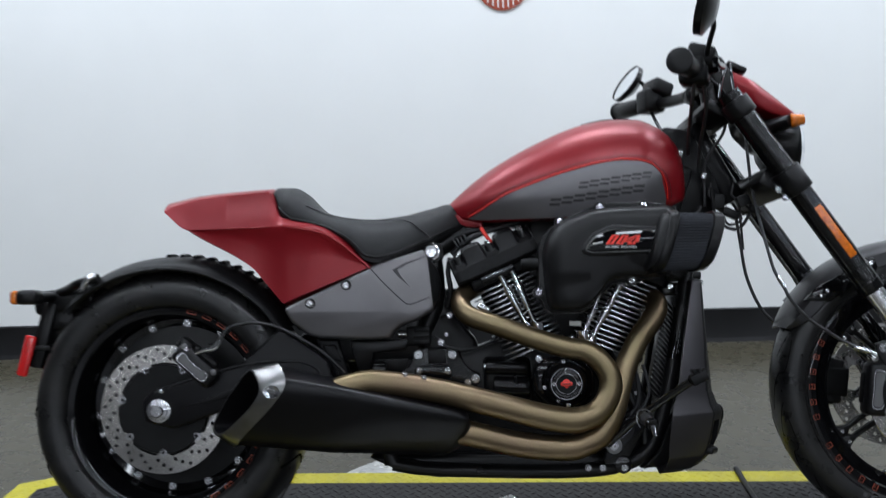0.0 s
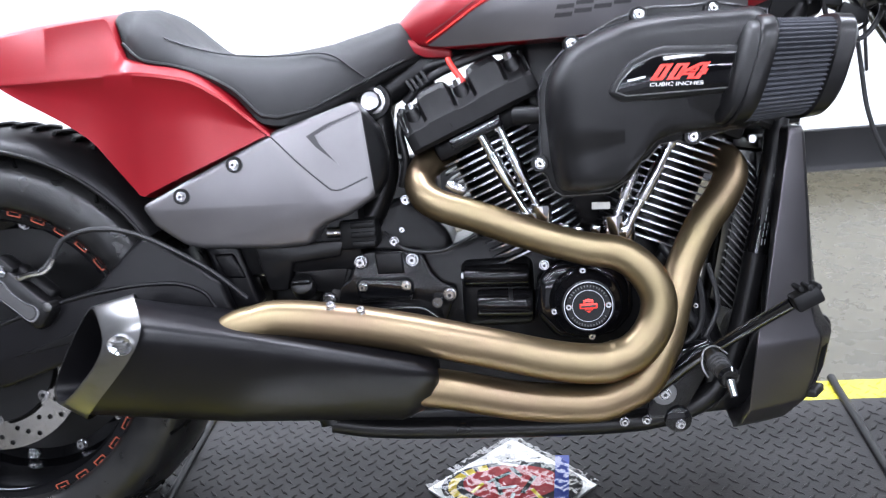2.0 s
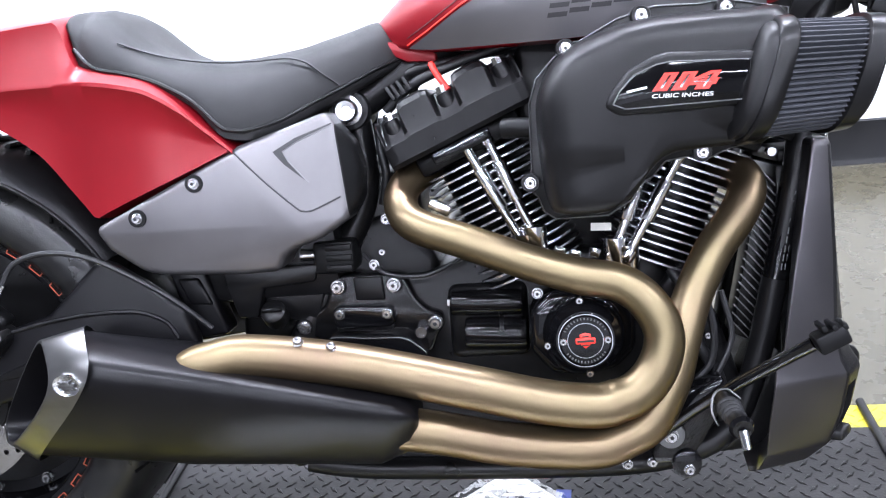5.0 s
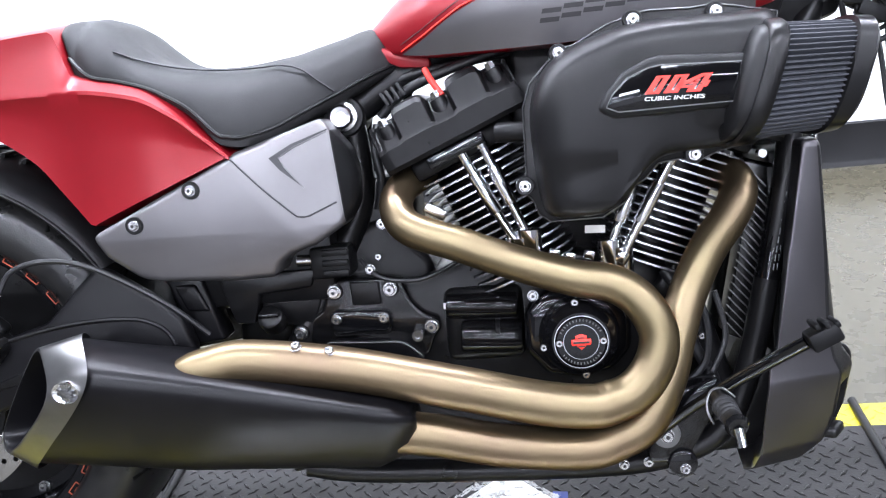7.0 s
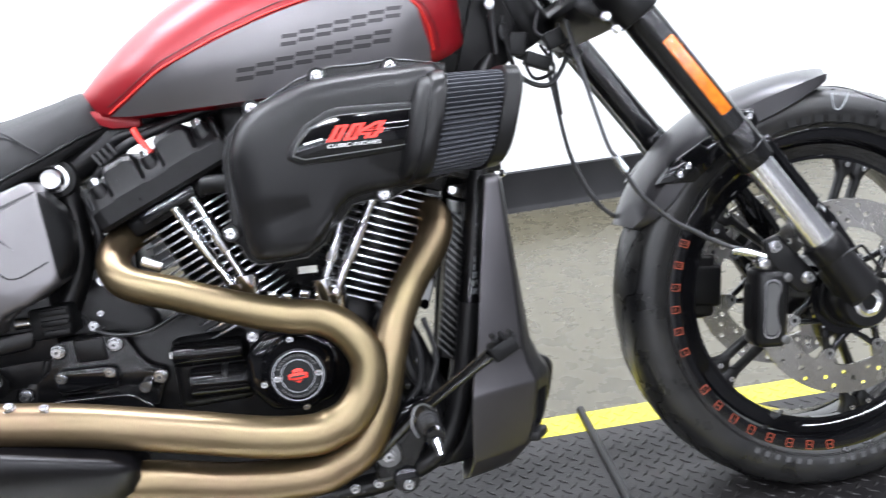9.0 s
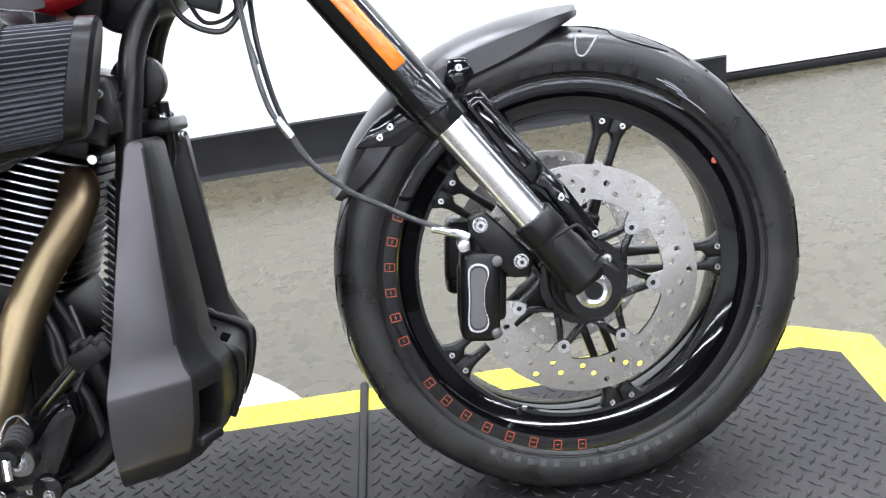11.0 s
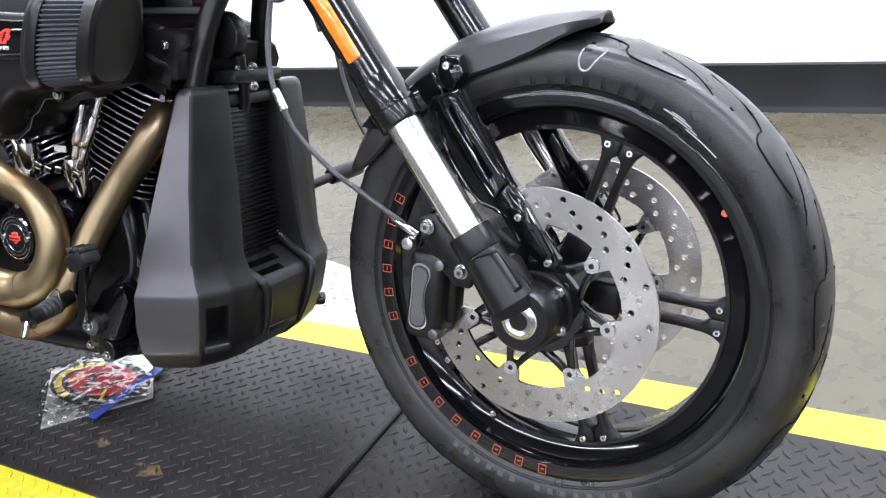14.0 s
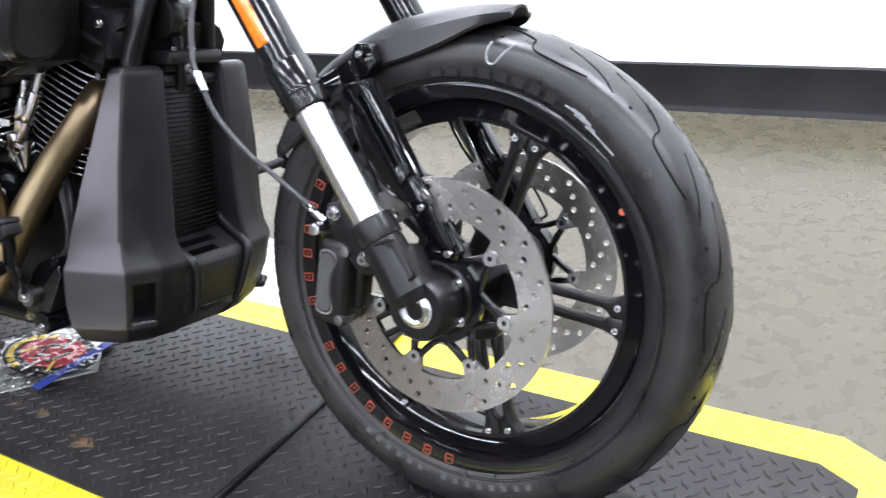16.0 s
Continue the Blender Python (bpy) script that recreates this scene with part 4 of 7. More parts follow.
b = tube([(1.36, 0.05, 0.75), (1.362, 0.03, 0.68), (1.375, 0.03, 0.59), (1.41, 0.03, 0.51), (1.46, 0.03, 0.47), (1.50, 0.08, 0.46), (1.58, 0.14, 0.42)], 0.004, 8, 8)
part("brake_line", b, CABLE, bike, "black brake line")
b = tube([(1.27, -0.08, 0.80), (1.285, -0.06, 0.73), (1.33, -0.05, 0.705), (1.362, -0.045, 0.735), (1.37, -0.04, 0.77)], 0.004, 8, 6)
b = tube([(1.29, -0.07, 0.78), (1.31, -0.05, 0.72), (1.35, -0.03, 0.73), (1.34, 0.0, 0.77)], 0.003, 8, 6, b)
b = tube([(1.35, -0.02, 0.76), (1.355, -0.01, 0.70), (1.36, 0.0, 0.66)], 0.003, 8, 4, b)
part("wiring_loop", b, CABLE, bike)
for x, y, z, w, h, r in ((1.318, -0.058, 0.742, 0.040, 0.020, 24), (1.345, -0.066, 0.770, 0.030, 0.026, -18), (1.290, -0.062, 0.770, 0.026, 0.034, 10), (1.372, -0.060, 0.748, 0.024, 0.016, 40)):
    plug = part("wiring_plug", box((x, y, z), (w, 0.022, h), 0.003, (0, r, 0)), PLASTIC, bike, "black wiring plug")
    part("plug_lead", tube([(x - w * 0.4, y, z + 0.004), (x - w * 0.8, y + 0.006, z + 0.016), (x - w * 0.5, y + 0.012, z + 0.045)], 0.0026, 8, 4), CABLE, plug)

# ---- fuel tank ----
TOPZ = [(0.655, 0.783), (0.70, 0.822), (0.745, 0.856), (0.81, 0.895), (0.884, 0.931), (0.94, 0.954), (0.994, 0.969), (1.05, 0.976), (1.103, 0.975), (1.156, 0.955), (1.195, 0.920), (1.215, 0.880), (1.222, 0.84)]
BOTZ = [(0.655, 0.762), (0.70, 0.745), (0.75, 0.738), (0.90, 0.735), (1.05, 0.742), (1.16, 0.757), (1.205, 0.775), (1.222, 0.80)]
HALF = [(0.655, 0.03), (0.70, 0.075), (0.75, 0.112), (0.82, 0.142), (0.90, 0.16), (1.0, 0.168), (1.1, 0.166), (1.16, 0.145), (1.195, 0.11), (1.215, 0.06), (1.222, 0.03)]


def tank_point(x, v, out=0.0):
    """v: 0 at the lower edge, 1 at the spine."""
    zt, zb, h = lerp(x, TOPZ), lerp(x, BOTZ), lerp(x, HALF)
    y = h * (0.90 + 0.10 * math.sin(min(v / 0.35, 1) * math.pi / 2)) if v < 0.35 else h * math.cos((v - 0.35) / 0.65 * math.pi / 2) ** 0.72
    z = zb + (zt - zb) * (v if v < 0.35 else 0.35 + 0.65 * math.sin((v - 0.35) / 0.65 * math.pi / 2) ** 1.12)
    return Vector((x, -y - out * (0.6 if v > 0.3 else 1), z + out * (0.8 if v > 0.5 else 0.15)))


VS = [0, 0.08, 0.18, 0.28, 0.35, 0.42, 0.5, 0.58, 0.66, 0.74, 0.82, 0.9, 0.96, 1.0]
rings = []
for k in range(49):
    x = 0.656 + (1.2215 - 0.656) * k / 48
    near = [tank_point(x, v) for v in VS]
    rings.append([tuple(p) for p in near] + [(p.x, -p.y, p.z) for p in near[-2::-1]])
tank = part("fuel_tank", loft(rings), RED, bike, "satin red teardrop fuel tank", sharp=70)

GREYTOP = [(0.705, 0.744), (0.735, 0.758), (0.788, 0.788), (0.867, 0.816), (0.945, 0.839), (1.0, 0.851), (1.05, 0.857), (1.09, 0.855), (1.12, 0.845), (1.14, 0.825), (1.150, 0.795), (1.152, 0.768)]


def tank_v(x, z):
    lo_, hi = 0.0, 1.0
    for _ in range(24):
        mid = (lo_ + hi) / 2
        if tank_point(x, mid).z < z:
            lo_ = mid
        else:
            hi = mid
    return lo_


rows = []
for k in range(41):
    x = 0.706 + (1.1515 - 0.706) * k / 40
    v1 = tank_v(x, lerp(x, GREYTOP))
    rows.append([tuple(tank_point(x, v1 * j / 8, 0.0016)) for j in range(9)])
part("tank_panel", loft(rows, closed=False), GREY, tank, "satin charcoal tank panel", sharp=80)
for nm, dz, r, mt in (("tank_stripe", 0.0045, 0.0022, REDPAINT), ("tank_pinstripe", 0.013, 0.0009, DARKPRINT)):
    pts = []
    for k in range(60):
        i = k / 59 * (len(GREYTOP) - 1)
        x, z = np.interp(i, range(len(GREYTOP)), [g[0] for g in GREYTOP]), np.interp(i, range(len(GREYTOP)), [g[1] for g in GREYTOP])
        x2 = min(x + (dz if x > 1.10 else 0) * max(0, (x - 1.08) / 0.07), 1.175)
        pts.append(tank_point(float(x2), tank_v(float(x2), float(z + dz * (1 if x < 1.12 else 0.35))), 0.0012))
    part(nm, tube(pts, r, 8, 1, flat=0.5), mt, tank)


def tank_bar(x0, x1, z, h, slant=0.3):
    """A slanted dark bar on the tank panel, in place of lettering."""
    rows = []
    for k in range(4):
        row = []
        for j in range(3):
            zz = z + h * (j / 2 - 0.5) + 0.13 * (x0 - 0.9)
            x = x0 + (x1 - x0) * k / 3 + slant * h * (j / 2 - 0.5)
            row.append(tuple(tank_point(x, tank_v(x, zz), 0.0026)))
        rows.append(row)
    return loft(rows, closed=False)


for k in range(7):
    for dz in (-0.0048, 0.0048):
        part("tank_marking", tank_bar(0.955 + k * 0.0235 + 0.3 * dz, 0.9755 + k * 0.0235 + 0.3 * dz, 0.797 + dz, 0.0052), TANKPRINT, tank)
for k in range(8):
    for dz in (-0.0052, 0.0052):
        part("tank_marking", tank_bar(0.890 + k * 0.0265 + 0.3 * dz, 0.9135 + k * 0.0265 + 0.3 * dz, 0.770 + dz, 0.0056), TANKPRINT, tank)
rings = []
for k in range(9):
    x = 0.985 + 0.15 * k / 8
    h = 0.035 * math.sin((k + 0.6) / 9.2 * math.pi) ** 0.5
    zt = lerp(x, TOPZ)
    rings.append([(x, -h, zt - 0.012), (x, -h * 0.8, zt + 0.004), (x, 0, zt + 0.0085), (x, h * 0.8, zt + 0.004), (x, h, zt - 0.012)])
part("tank_console", loft(rings), BLACK, tank, "black tank top console")
part("tank_skirt", prism([(0.66, 0.765), (0.70, 0.748), (0.74, 0.738), (0.74, 0.725), (0.70, 0.728), (0.665, 0.745)], -0.06, 0.06, 0.004), RED, tank)

# ---- tail and seat ----
T_TOP = [(-0.017, 0.796), (0.08, 0.812), (0.25, 0.819), (0.278, 0.756), (0.37, 0.736), (0.42, 0.708), (0.45, 0.676), (0.485, 0.638)]
T_CREASE = [(-0.017, 0.786), (0.048, 0.740), (0.28, 0.733), (0.37, 0.718), (0.42, 0.690), (0.45, 0.664), (0.485, 0.632)]
T_BOT = [(-0.017, 0.783), (0.048, 0.733), (0.205, 0.643), (0.25, 0.594), (0.2795, 0.561), (0.2865, 0.5535), (0.2935, 0.5565), (0.32, 0.567), (0.40, 0.597), (0.485, 0.630)]
T_HALF = [(-0.017, 0.055), (0.06, 0.085), (0.15, 0.118), (0.25, 0.148), (0.30, 0.165), (0.40, 0.180), (0.485, 0.178)]
rings = []
for k in range(73):
    x = -0.017 + (0.485 + 0.017) * k / 72
    t, c, o, h = lerp(x, T_TOP), lerp(x, T_CREASE), lerp(x, T_BOT), lerp(x, T_HALF)
    deep = min(1.0, max(0.0, (c - o) / 0.10))
    near = [(-h * 0.80, o), (-h + 0.002 * deep - 0.0, o + 0.004), (-h + 0.010 * deep, o + (c - o) * 0.55), (-h + 0.008 * deep, c - 0.018 * deep - 0.002), (-h - 0.002, c - 0.003), (-h - 0.001, c + 0.002), (-h * 0.955, c + min((t - c) * 0.35, 0.011)), (-h * 0.88, t - 0.004), (-h * 0.84, t)]
    mid = t + (0.012 if x < 0.262 else 0.0)
    ring = [(x, y, z) for y, z in near] + [(x, -h * 0.4, mid + 0.0), (x, h * 0.4, mid)] + [(x, -y, z) for y, z in near[::-1]]
    rings.append(ring)
tail = part("tail_section", loft(rings), RED, bike, "satin red tail section with a sharp crease", sharp=40)

S_TOP = [(0.252, 0.822), (0.262, 0.836), (0.29, 0.836), (0.318, 0.824), (0.345, 0.798), (0.372, 0.774), (0.417, 0.758), (0.475, 0.755), (0.558, 0.763), (0.62, 0.777), (0.66, 0.787), (0.69, 0.772), (0.712, 0.745)]
S_EDGE = [(0.252, 0.812), (0.264, 0.80), (0.275, 0.751), (0.38, 0.724), (0.437, 0.690), (0.477, 0.648), (0.503, 0.644), (0.604, 0.685), (0.70, 0.733), (0.712, 0.738)]
S_HALF = [(0.252, 0.10), (0.264, 0.118), (0.30, 0.138), (0.40, 0.162), (0.46, 0.17), (0.51, 0.165), (0.58, 0.128), (0.64, 0.09), (0.69, 0.055), (0.712, 0.03)]
rings = []
for k in range(61):
    x = 0.252 + (0.712 - 0.252) * k / 60
    t, e, h = lerp(x, S_TOP), lerp(x, S_EDGE), lerp(x, S_HALF)
    d = max(t - e, 0.006)
    scoop = 0.012 * max(0, 1 - ((x - 0.45) / 0.13) ** 2)
    near = [(-h * 0.9, e - 0.004), (-h, e), (-h - 0.001, e + d * 0.10), (-h * 0.985, e + d * 0.3), (-h * 0.90, e + d * 0.58), (-h * 0.74, e + d * 0.80), (-h * 0.5, e + d * 0.94), (-h * 0.25, t - scoop * 0.7), (0, t - scoop)]
    rings.append([(x, y, z) for y, z in near] + [(x, -y, z) for y, z in near[-2::-1]])
seat = part("seat", loft(rings), LEATHER, bike, "black vinyl solo seat with a stitched seam", sharp=70)


def seat_point(x, f, out=0.0008):
    t, e, h = lerp(x, S_TOP), lerp(x, S_EDGE), lerp(x, S_HALF)
    d = max(t - e, 0.006)
    y = np.interp(f, [0.10, 0.3, 0.58, 0.80, 0.94, 1.0], [1.0, 0.985, 0.90, 0.74, 0.5, 0.25]) * h
    return (x, -y - out, e + d * f + out)


part("seam", tube([seat_point(0.335, 0.60, 0.002), seat_point(0.37, 0.76, 0.002), seat_point(0.41, 0.84, 0.003), seat_point(0.46, 0.86, 0.004), seat_point(0.51, 0.85, 0.004), seat_point(0.55, 0.80, 0.003), seat_point(0.575, 0.66, 0.003), seat_point(0.595, 0.42, 0.002), seat_point(0.615, 0.14, 0.002)], 0.0014, 6, 8), CABLE, seat)
part("piping", tube([seat_point(x, 0.10, 0.001) for x in (0.27, 0.30, 0.34, 0.38, 0.41, 0.44, 0.47, 0.485, 0.503, 0.54, 0.58, 0.62, 0.66, 0.70)], 0.003, 8, 4), BLACK, seat)

# ---- side cover ----
COVER = [(0.289, 0.546), (0.480, 0.632), (0.490, 0.638), (0.602, 0.672), (0.612, 0.655), (0.632, 0.630), (0.640, 0.595), (0.636, 0.555), (0.620, 0.533), (0.584, 0.512), (0.552, 0.502), (0.533, 0.490), (0.526, 0.473), (0.477, 0.471), (0.372, 0.4775), (0.345, 0.484), (0.305, 0.516)]


def cover_y(x, z):
    """Depth of the side cover's outer face: a lower facet, and an upper one that leans in past a diagonal crease."""
    past = max(0, (x - 0.5225) * 0.759 + (z - 0.5687) * 0.651)
    over = max(0, x - 0.6150 + 0.102 * (z - 0.6148))
    return -0.178 + 0.010 * max(0, (0.535 - z) / 0.06) + 0.20 * past + 0.9 * over


b = prism(COVER, -0.178, -0.09, 0.010, 4)
for co, no in (((0.5185, 0, 0.5653), (0.759, 0, 0.651)), ((0.527, 0, 0.5726), (0.759, 0, 0.651)), ((0.6150, 0, 0.6148), (1, 0, 0.102)), ((0.6175, 0, 0.6148), (1, 0, 0.102)), ((0.5, 0, 0.535), (0, 0, 1))):
    bmesh.ops.bisect_plane(b, geom=b.verts[:] + b.edges[:] + b.faces[:], dist=1e-5, plane_co=co, plane_no=no)
for v in b.verts:
    if v.co.y < -0.13:
        v.co.y += cover_y(v.co.x, v.co.z) + 0.178
b.normal_update()
for f in b.faces:
    c = f.calc_center_median()
    f.material_index = 1 if c.x - 0.6160 + 0.102 * (c.z - 0.6148) > 0 else 0
side_cover = part("side_cover", b, GREY, bike, "satin charcoal side cover with a cut chevron", sharp=50, second=PLASTIC)
b = tube([(x, cover_y(x, z) - 0.0004, z) for x, z in ((0.4817, 0.6343), (0.5195, 0.5918), (0.558, 0.5545), (0.5665, 0.5495), (0.575, 0.5490), (0.5835, 0.5515), (0.614, 0.5637))], 0.0013, 6, 3)
part("seam", b, DARKPRINT, side_cover)
b = prism([(0.609, 0.6572), (0.562, 0.6417), (0.5335, 0.6265), (0.546, 0.6105), (0.5745, 0.5855), (0.5515, 0.6135), (0.5450, 0.6265), (0.565, 0.6378), (0.609, 0.6547)], -0.0008, 0.004, 0)
for v in b.verts:
    v.co.y += cover_y(v.co.x, v.co.z)
part("chevron", b, DARKPRINT, side_cover)
part("chevron_edge", tube([(x, cover_y(x, z) - 0.0004, z) for x, z in ((0.609, 0.6545), (0.5652, 0.6376), (0.5455, 0.6264), (0.5518, 0.6135), (0.5745, 0.5855))], 0.0009, 6, 1), GREY, side_cover)
for x, z in ((0.430, 0.595), (0.350, 0.556)):
    part("washer", lathe([(0.0005, -0.002), (0.0115, -0.002), (0.012, 0), (0.0005, 0)], (x, -0.178, z), 20, closed=False), BLACK, side_cover)
    bolt(BOLT_M, x, -0.179, z, side_cover)
part("far_side_cover", prism(COVER, 0.09, 0.178, 0.012, 3), GREY, bike, "satin charcoal side cover")
# frame node behind the seat nose
b = lathe([(0.0005, -0.012), (0.026, -0.012), (0.028, -0.008), (0.028, 0.06), (0.0005, 0.06)], (0.6175, -0.062, 0.6705), 28, closed=False)
b = tube([(0.48, -0.06, 0.62), (0.56, -0.055, 0.655), (0.62, -0.045, 0.675), (0.70, -0.03, 0.72), (0.80, 0, 0.76), (1.0, 0, 0.80), (1.20, 0, 0.84)], [0.02, 0.022, 0.024, 0.024, 0.026, 0.026, 0.026], 14, 5, b)
b = tube([(0.62, 0.045, 0.675), (0.60, 0.05, 0.56), (0.57, 0.06, 0.45), (0.50, 0.09, 0.30), (0.52, 0.1, 0.19)], 0.02, 12, 5, b)
b = tube([(0.62, -0.045, 0.675), (0.625, -0.05, 0.56), (0.58, -0.06, 0.46), (0.50, -0.09, 0.30), (0.52, -0.1, 0.19)], 0.02, 12, 5, b)
part("frame", b, BLACK, bike, "black tubular frame")
part("pivot_bolt", lathe([(0.0005, -0.020), (0.006, -0.020), (0.007, -0.025), (0.013, -0.026), (0.0155, -0.022), (0.016, -0.012), (0.020, -0.011), (0.021, 0), (0.0005, 0)], (0.6175, -0.074, 0.6705), 6 * 4, closed=False), SATINCHROME, bike, "large bright pivot bolt")
b = prism([(0.635, 0.70), (0.66, 0.71), (0.70, 0.735), (0.80, 0.735), (0.84, 0.715), (1.10, 0.70), (1.10, 0.755), (0.66, 0.755)], -0.03, 0.03, 0.004)
part("backbone_cover", b, WRINKLE, bike)

# ---- engine ----
CRANK = Vector((0.93, 0, 0.245))
b = prism([(0.50, 0.20), (0.52, 0.40), (0.58, 0.44), (0.70, 0.44), (0.76, 0.46), (0.80, 0.47), (1.0, 0.46), (1.05, 0.40), (1.06, 0.28), (1.02, 0.19), (0.90, 0.155), (0.60, 0.165)], -0.075, 0.10, 0.012)
engine = part("engine", b, WRINKLE, bike, "black v-twin engine with bright fin edges")


def cylinder(lean, front):
    """One finned cylinder with its head, on an axis that leans by the given degrees from upright."""
    ax = Vector((math.sin(radians(lean)), 0, math.cos(radians(lean))))
    turn = pose(CRANK.x, 0, CRANK.z, 0, lean, 0)
    b = rod(CRANK + ax * 0.19, CRANK + ax * 0.40, 0.062, seg=32)
    barrel = part("cylinder", b, BLACK, engine, "black finned cylinder")
    count = 15
    for k in range(count):
        d = 0.212 + 0.0118 * k
        w = 0.078 if k < count - 3 else 0.082
        b = bmesh.new()
        ring = []
        for i in range(28):
            a = 2 * math.pi * i / 28
            c, s = math.cos(a), math.sin(a)
            ring.append((w * math.copysign(abs(c) ** 0.55, c), 0.105 * math.copysign(abs(s) ** 0.55, s)))
        lo_, hi = [[b.verts.new((x, y, d + z)) for x, y in ring] for z in (-0.0013, 0.0013)]
        b.faces.new(lo_[::-1])
        b.faces.new(hi)
        for i in range(28):
            f = b.faces.new((lo_[i], lo_[(i + 1) % 28], hi[(i + 1) % 28], hi[i]))
            mid = (ring[i][1] + ring[(i + 1) % 28][1]) / 2
            f.material_index = 1 if mid < -0.085 else 0
        bmesh.ops.transform(b, matrix=turn, verts=b.verts)
        part("fin", b, BLACK, barrel, second=FINEDGE)
    b = box((0, 0, 0.40), (0.15, 0.2, 0.03), 0.008)
    bmesh.ops.transform(b, matrix=turn, verts=b.verts)
    part("cylinder_head", b, WRINKLE, barrel)
    # rocker cover: a stepped box with bolt bosses
    sections = []
    for k in range(102):
        x = -0.101 + 0.202 * k / 101
        gap = min(abs(x - c) for c in (-0.080, 0.0, 0.080))
        dip = min(1.0, max(0.0, (0.0185 - gap) / 0.005))
        dip = dip * dip * (3 - 2 * dip)
        swell = min(1.0, max(0.0, (gap - 0.016) / 0.010))
        end = max(0.0, 1 - ((0.101 - abs(x)) / 0.014) ** 0.6) if abs(x) > 0.087 else 0.0
        zt = 0.488 + 0.004 * swell - 0.008 * dip - 0.014 * end
        ye = -0.110 - 0.002 * swell + 0.013 * dip
        yl = -0.128 + 0.004 * end
        zl = 0.450 - 0.002 * dip - 0.006 * end
        sections.append([(x, yl + 0.004, 0.412), (x, yl, 0.418), (x, yl, zl - 0.006), (x, yl + 0.003, zl), (x, ye - 0.006, zt - 0.010), (x, ye, zt - 0.003), (x, ye + 0.010, zt), (x, 0.08, zt), (x, 0.10, zt - 0.01), (x, 0.115, 0.448), (x, 0.115, 0.412)])
    b = loft(sections)
    bmesh.ops.transform(b, matrix=turn, verts=b.verts)
    cover = part("rocker_cover", b, WRINKLE, barrel, "black rocker cover", sharp=20)
    for x in (-0.078, 0.0, 0.080):
        q = rod((x, -0.107, 0.43), (x, -0.107, 0.474), 0.0135, 0.0105, 18, None, 0.002)
        bmesh.ops.transform(q, matrix=turn, verts=q.verts)
        part("bolt_boss", q, WRINKLE, cover)
        q = rod((x, -0.107, 0.474), (x, -0.107, 0.483), 0.0068, seg=6)
        bmesh.ops.transform(q, matrix=turn, verts=q.verts)
        part("bolt", q, STEEL, cover)
    q = box((-0.008, -0.121, 0.402), (0.082, 0.014, 0.016), 0.004)
    bmesh.ops.transform(q, matrix=turn, verts=q.verts)
    part("rocker_ledge", q, GLOSS, cover)
    q = box((-0.008, -0.1285, 0.405), (0.066, 0.002, 0.0016), 0.0006)
    bmesh.ops.transform(q, matrix=turn, verts=q.verts)
    part("ledge_edge", q, FINEDGE, cover)
    return barrel


rear_cyl = cylinder(-22.5, False)
front_cyl = cylinder(22.5, True)


def pushrod(top, low, parent):
    top, low = Vector(top), Vector(low)
    d = low - top
    b = rod(top - d * 0.06, low, 0.0068, seg=18)
    b = rod(top + d * 0.22, top + d * 0.62, 0.0095, seg=18, bm=b, bev=0.001)
    b = rod(top - d * 0.08, top + d * 0.02, 0.0085, seg=18, bm=b, bev=0.001)
    b = rod(low - d * 0.08, low + d * 0.04, 0.0105, seg=18, bm=b, bev=0.001)
    part("pushrod_tube", b, CHROME, parent, "chrome pushrod tube")


pushrod((0.775, -0.118, 0.610), (0.840, -0.118, 0.478), rear_cyl)
pushrod((0.803, -0.116, 0.617), (0.854, -0.113, 0.490), rear_cyl)
pushrod((1.040, -0.124, 0.576), (0.971, -0.124, 0.455), front_cyl)
pushrod((0.996, -0.120, 0.560), (0.958, -0.118, 0.468), front_cyl)
for x, z in ((0.840, 0.474), (0.854, 0.484), (0.958, 0.462), (0.971, 0.452)):
    part("tappet_block", lathe([(0.0005, -0.02), (0.014, -0.02), (0.017, -0.012), (0.017, 0.03), (0.0005, 0.03)], (x, -0.115, z - 0.012), 20, closed=False, turn=pose(0, 0, 0, 90, 0, 0)), CHROME, engine, "chrome tappet cover")
b = None
for x, z in ((0.885, 0.468), (0.905, 0.462), (0.93, 0.463), (0.95, 0.457)):
    b = box((x, -0.122, z), (0.013, 0.012, 0.012), 0.002, (0, 20, 10), bm=b)
part("tappet_fittings", b, CHROME, engine)
part("head_clip", box((0.735, -0.128, 0.537), (0.03, 0.012, 0.014), 0.003, (0, 30, 0)), STEEL, engine)

b = prism([(0.86, 0.44), (0.80, 0.60), (0.86, 0.66), (1.00, 0.66), (1.06, 0.60), (1.00, 0.44)], -0.05, 0.06, 0.01)
part("intake_manifold", b, BLACK, engine)
# gearbox side: cover with ears, gloss lid on a ledge
b = prism([(0.570, 0.440), (0.578, 0.448), (0.60, 0.450), (0.66, 0.4485), (0.675, 0.444), (0.681, 0.430), (0.688, 0.4117), (0.702, 0.396), (0.7221, 0.388), (0.7255, 0.372), (0.715, 0.360), (0.705, 0.335), (0.56, 0.335), (0.548, 0.362), (0.527, 0.366), (0.520, 0.378), (0.525, 0.390), (0.542, 0.396), (0.5615, 0.409), (0.567, 0.425)], -0.092, -0.06, 0.007, 4)
gear_cover = part("gearbox_cover", b, CASTGLOSS, engine, "gloss black cast gearbox side cover")
part("raised_panel", prism([(0.606, 0.413), (0.604, 0.446), (0.645, 0.4445), (0.647, 0.412)], -0.0955, -0.088, 0.003, 3), WRINKLE, gear_cover)
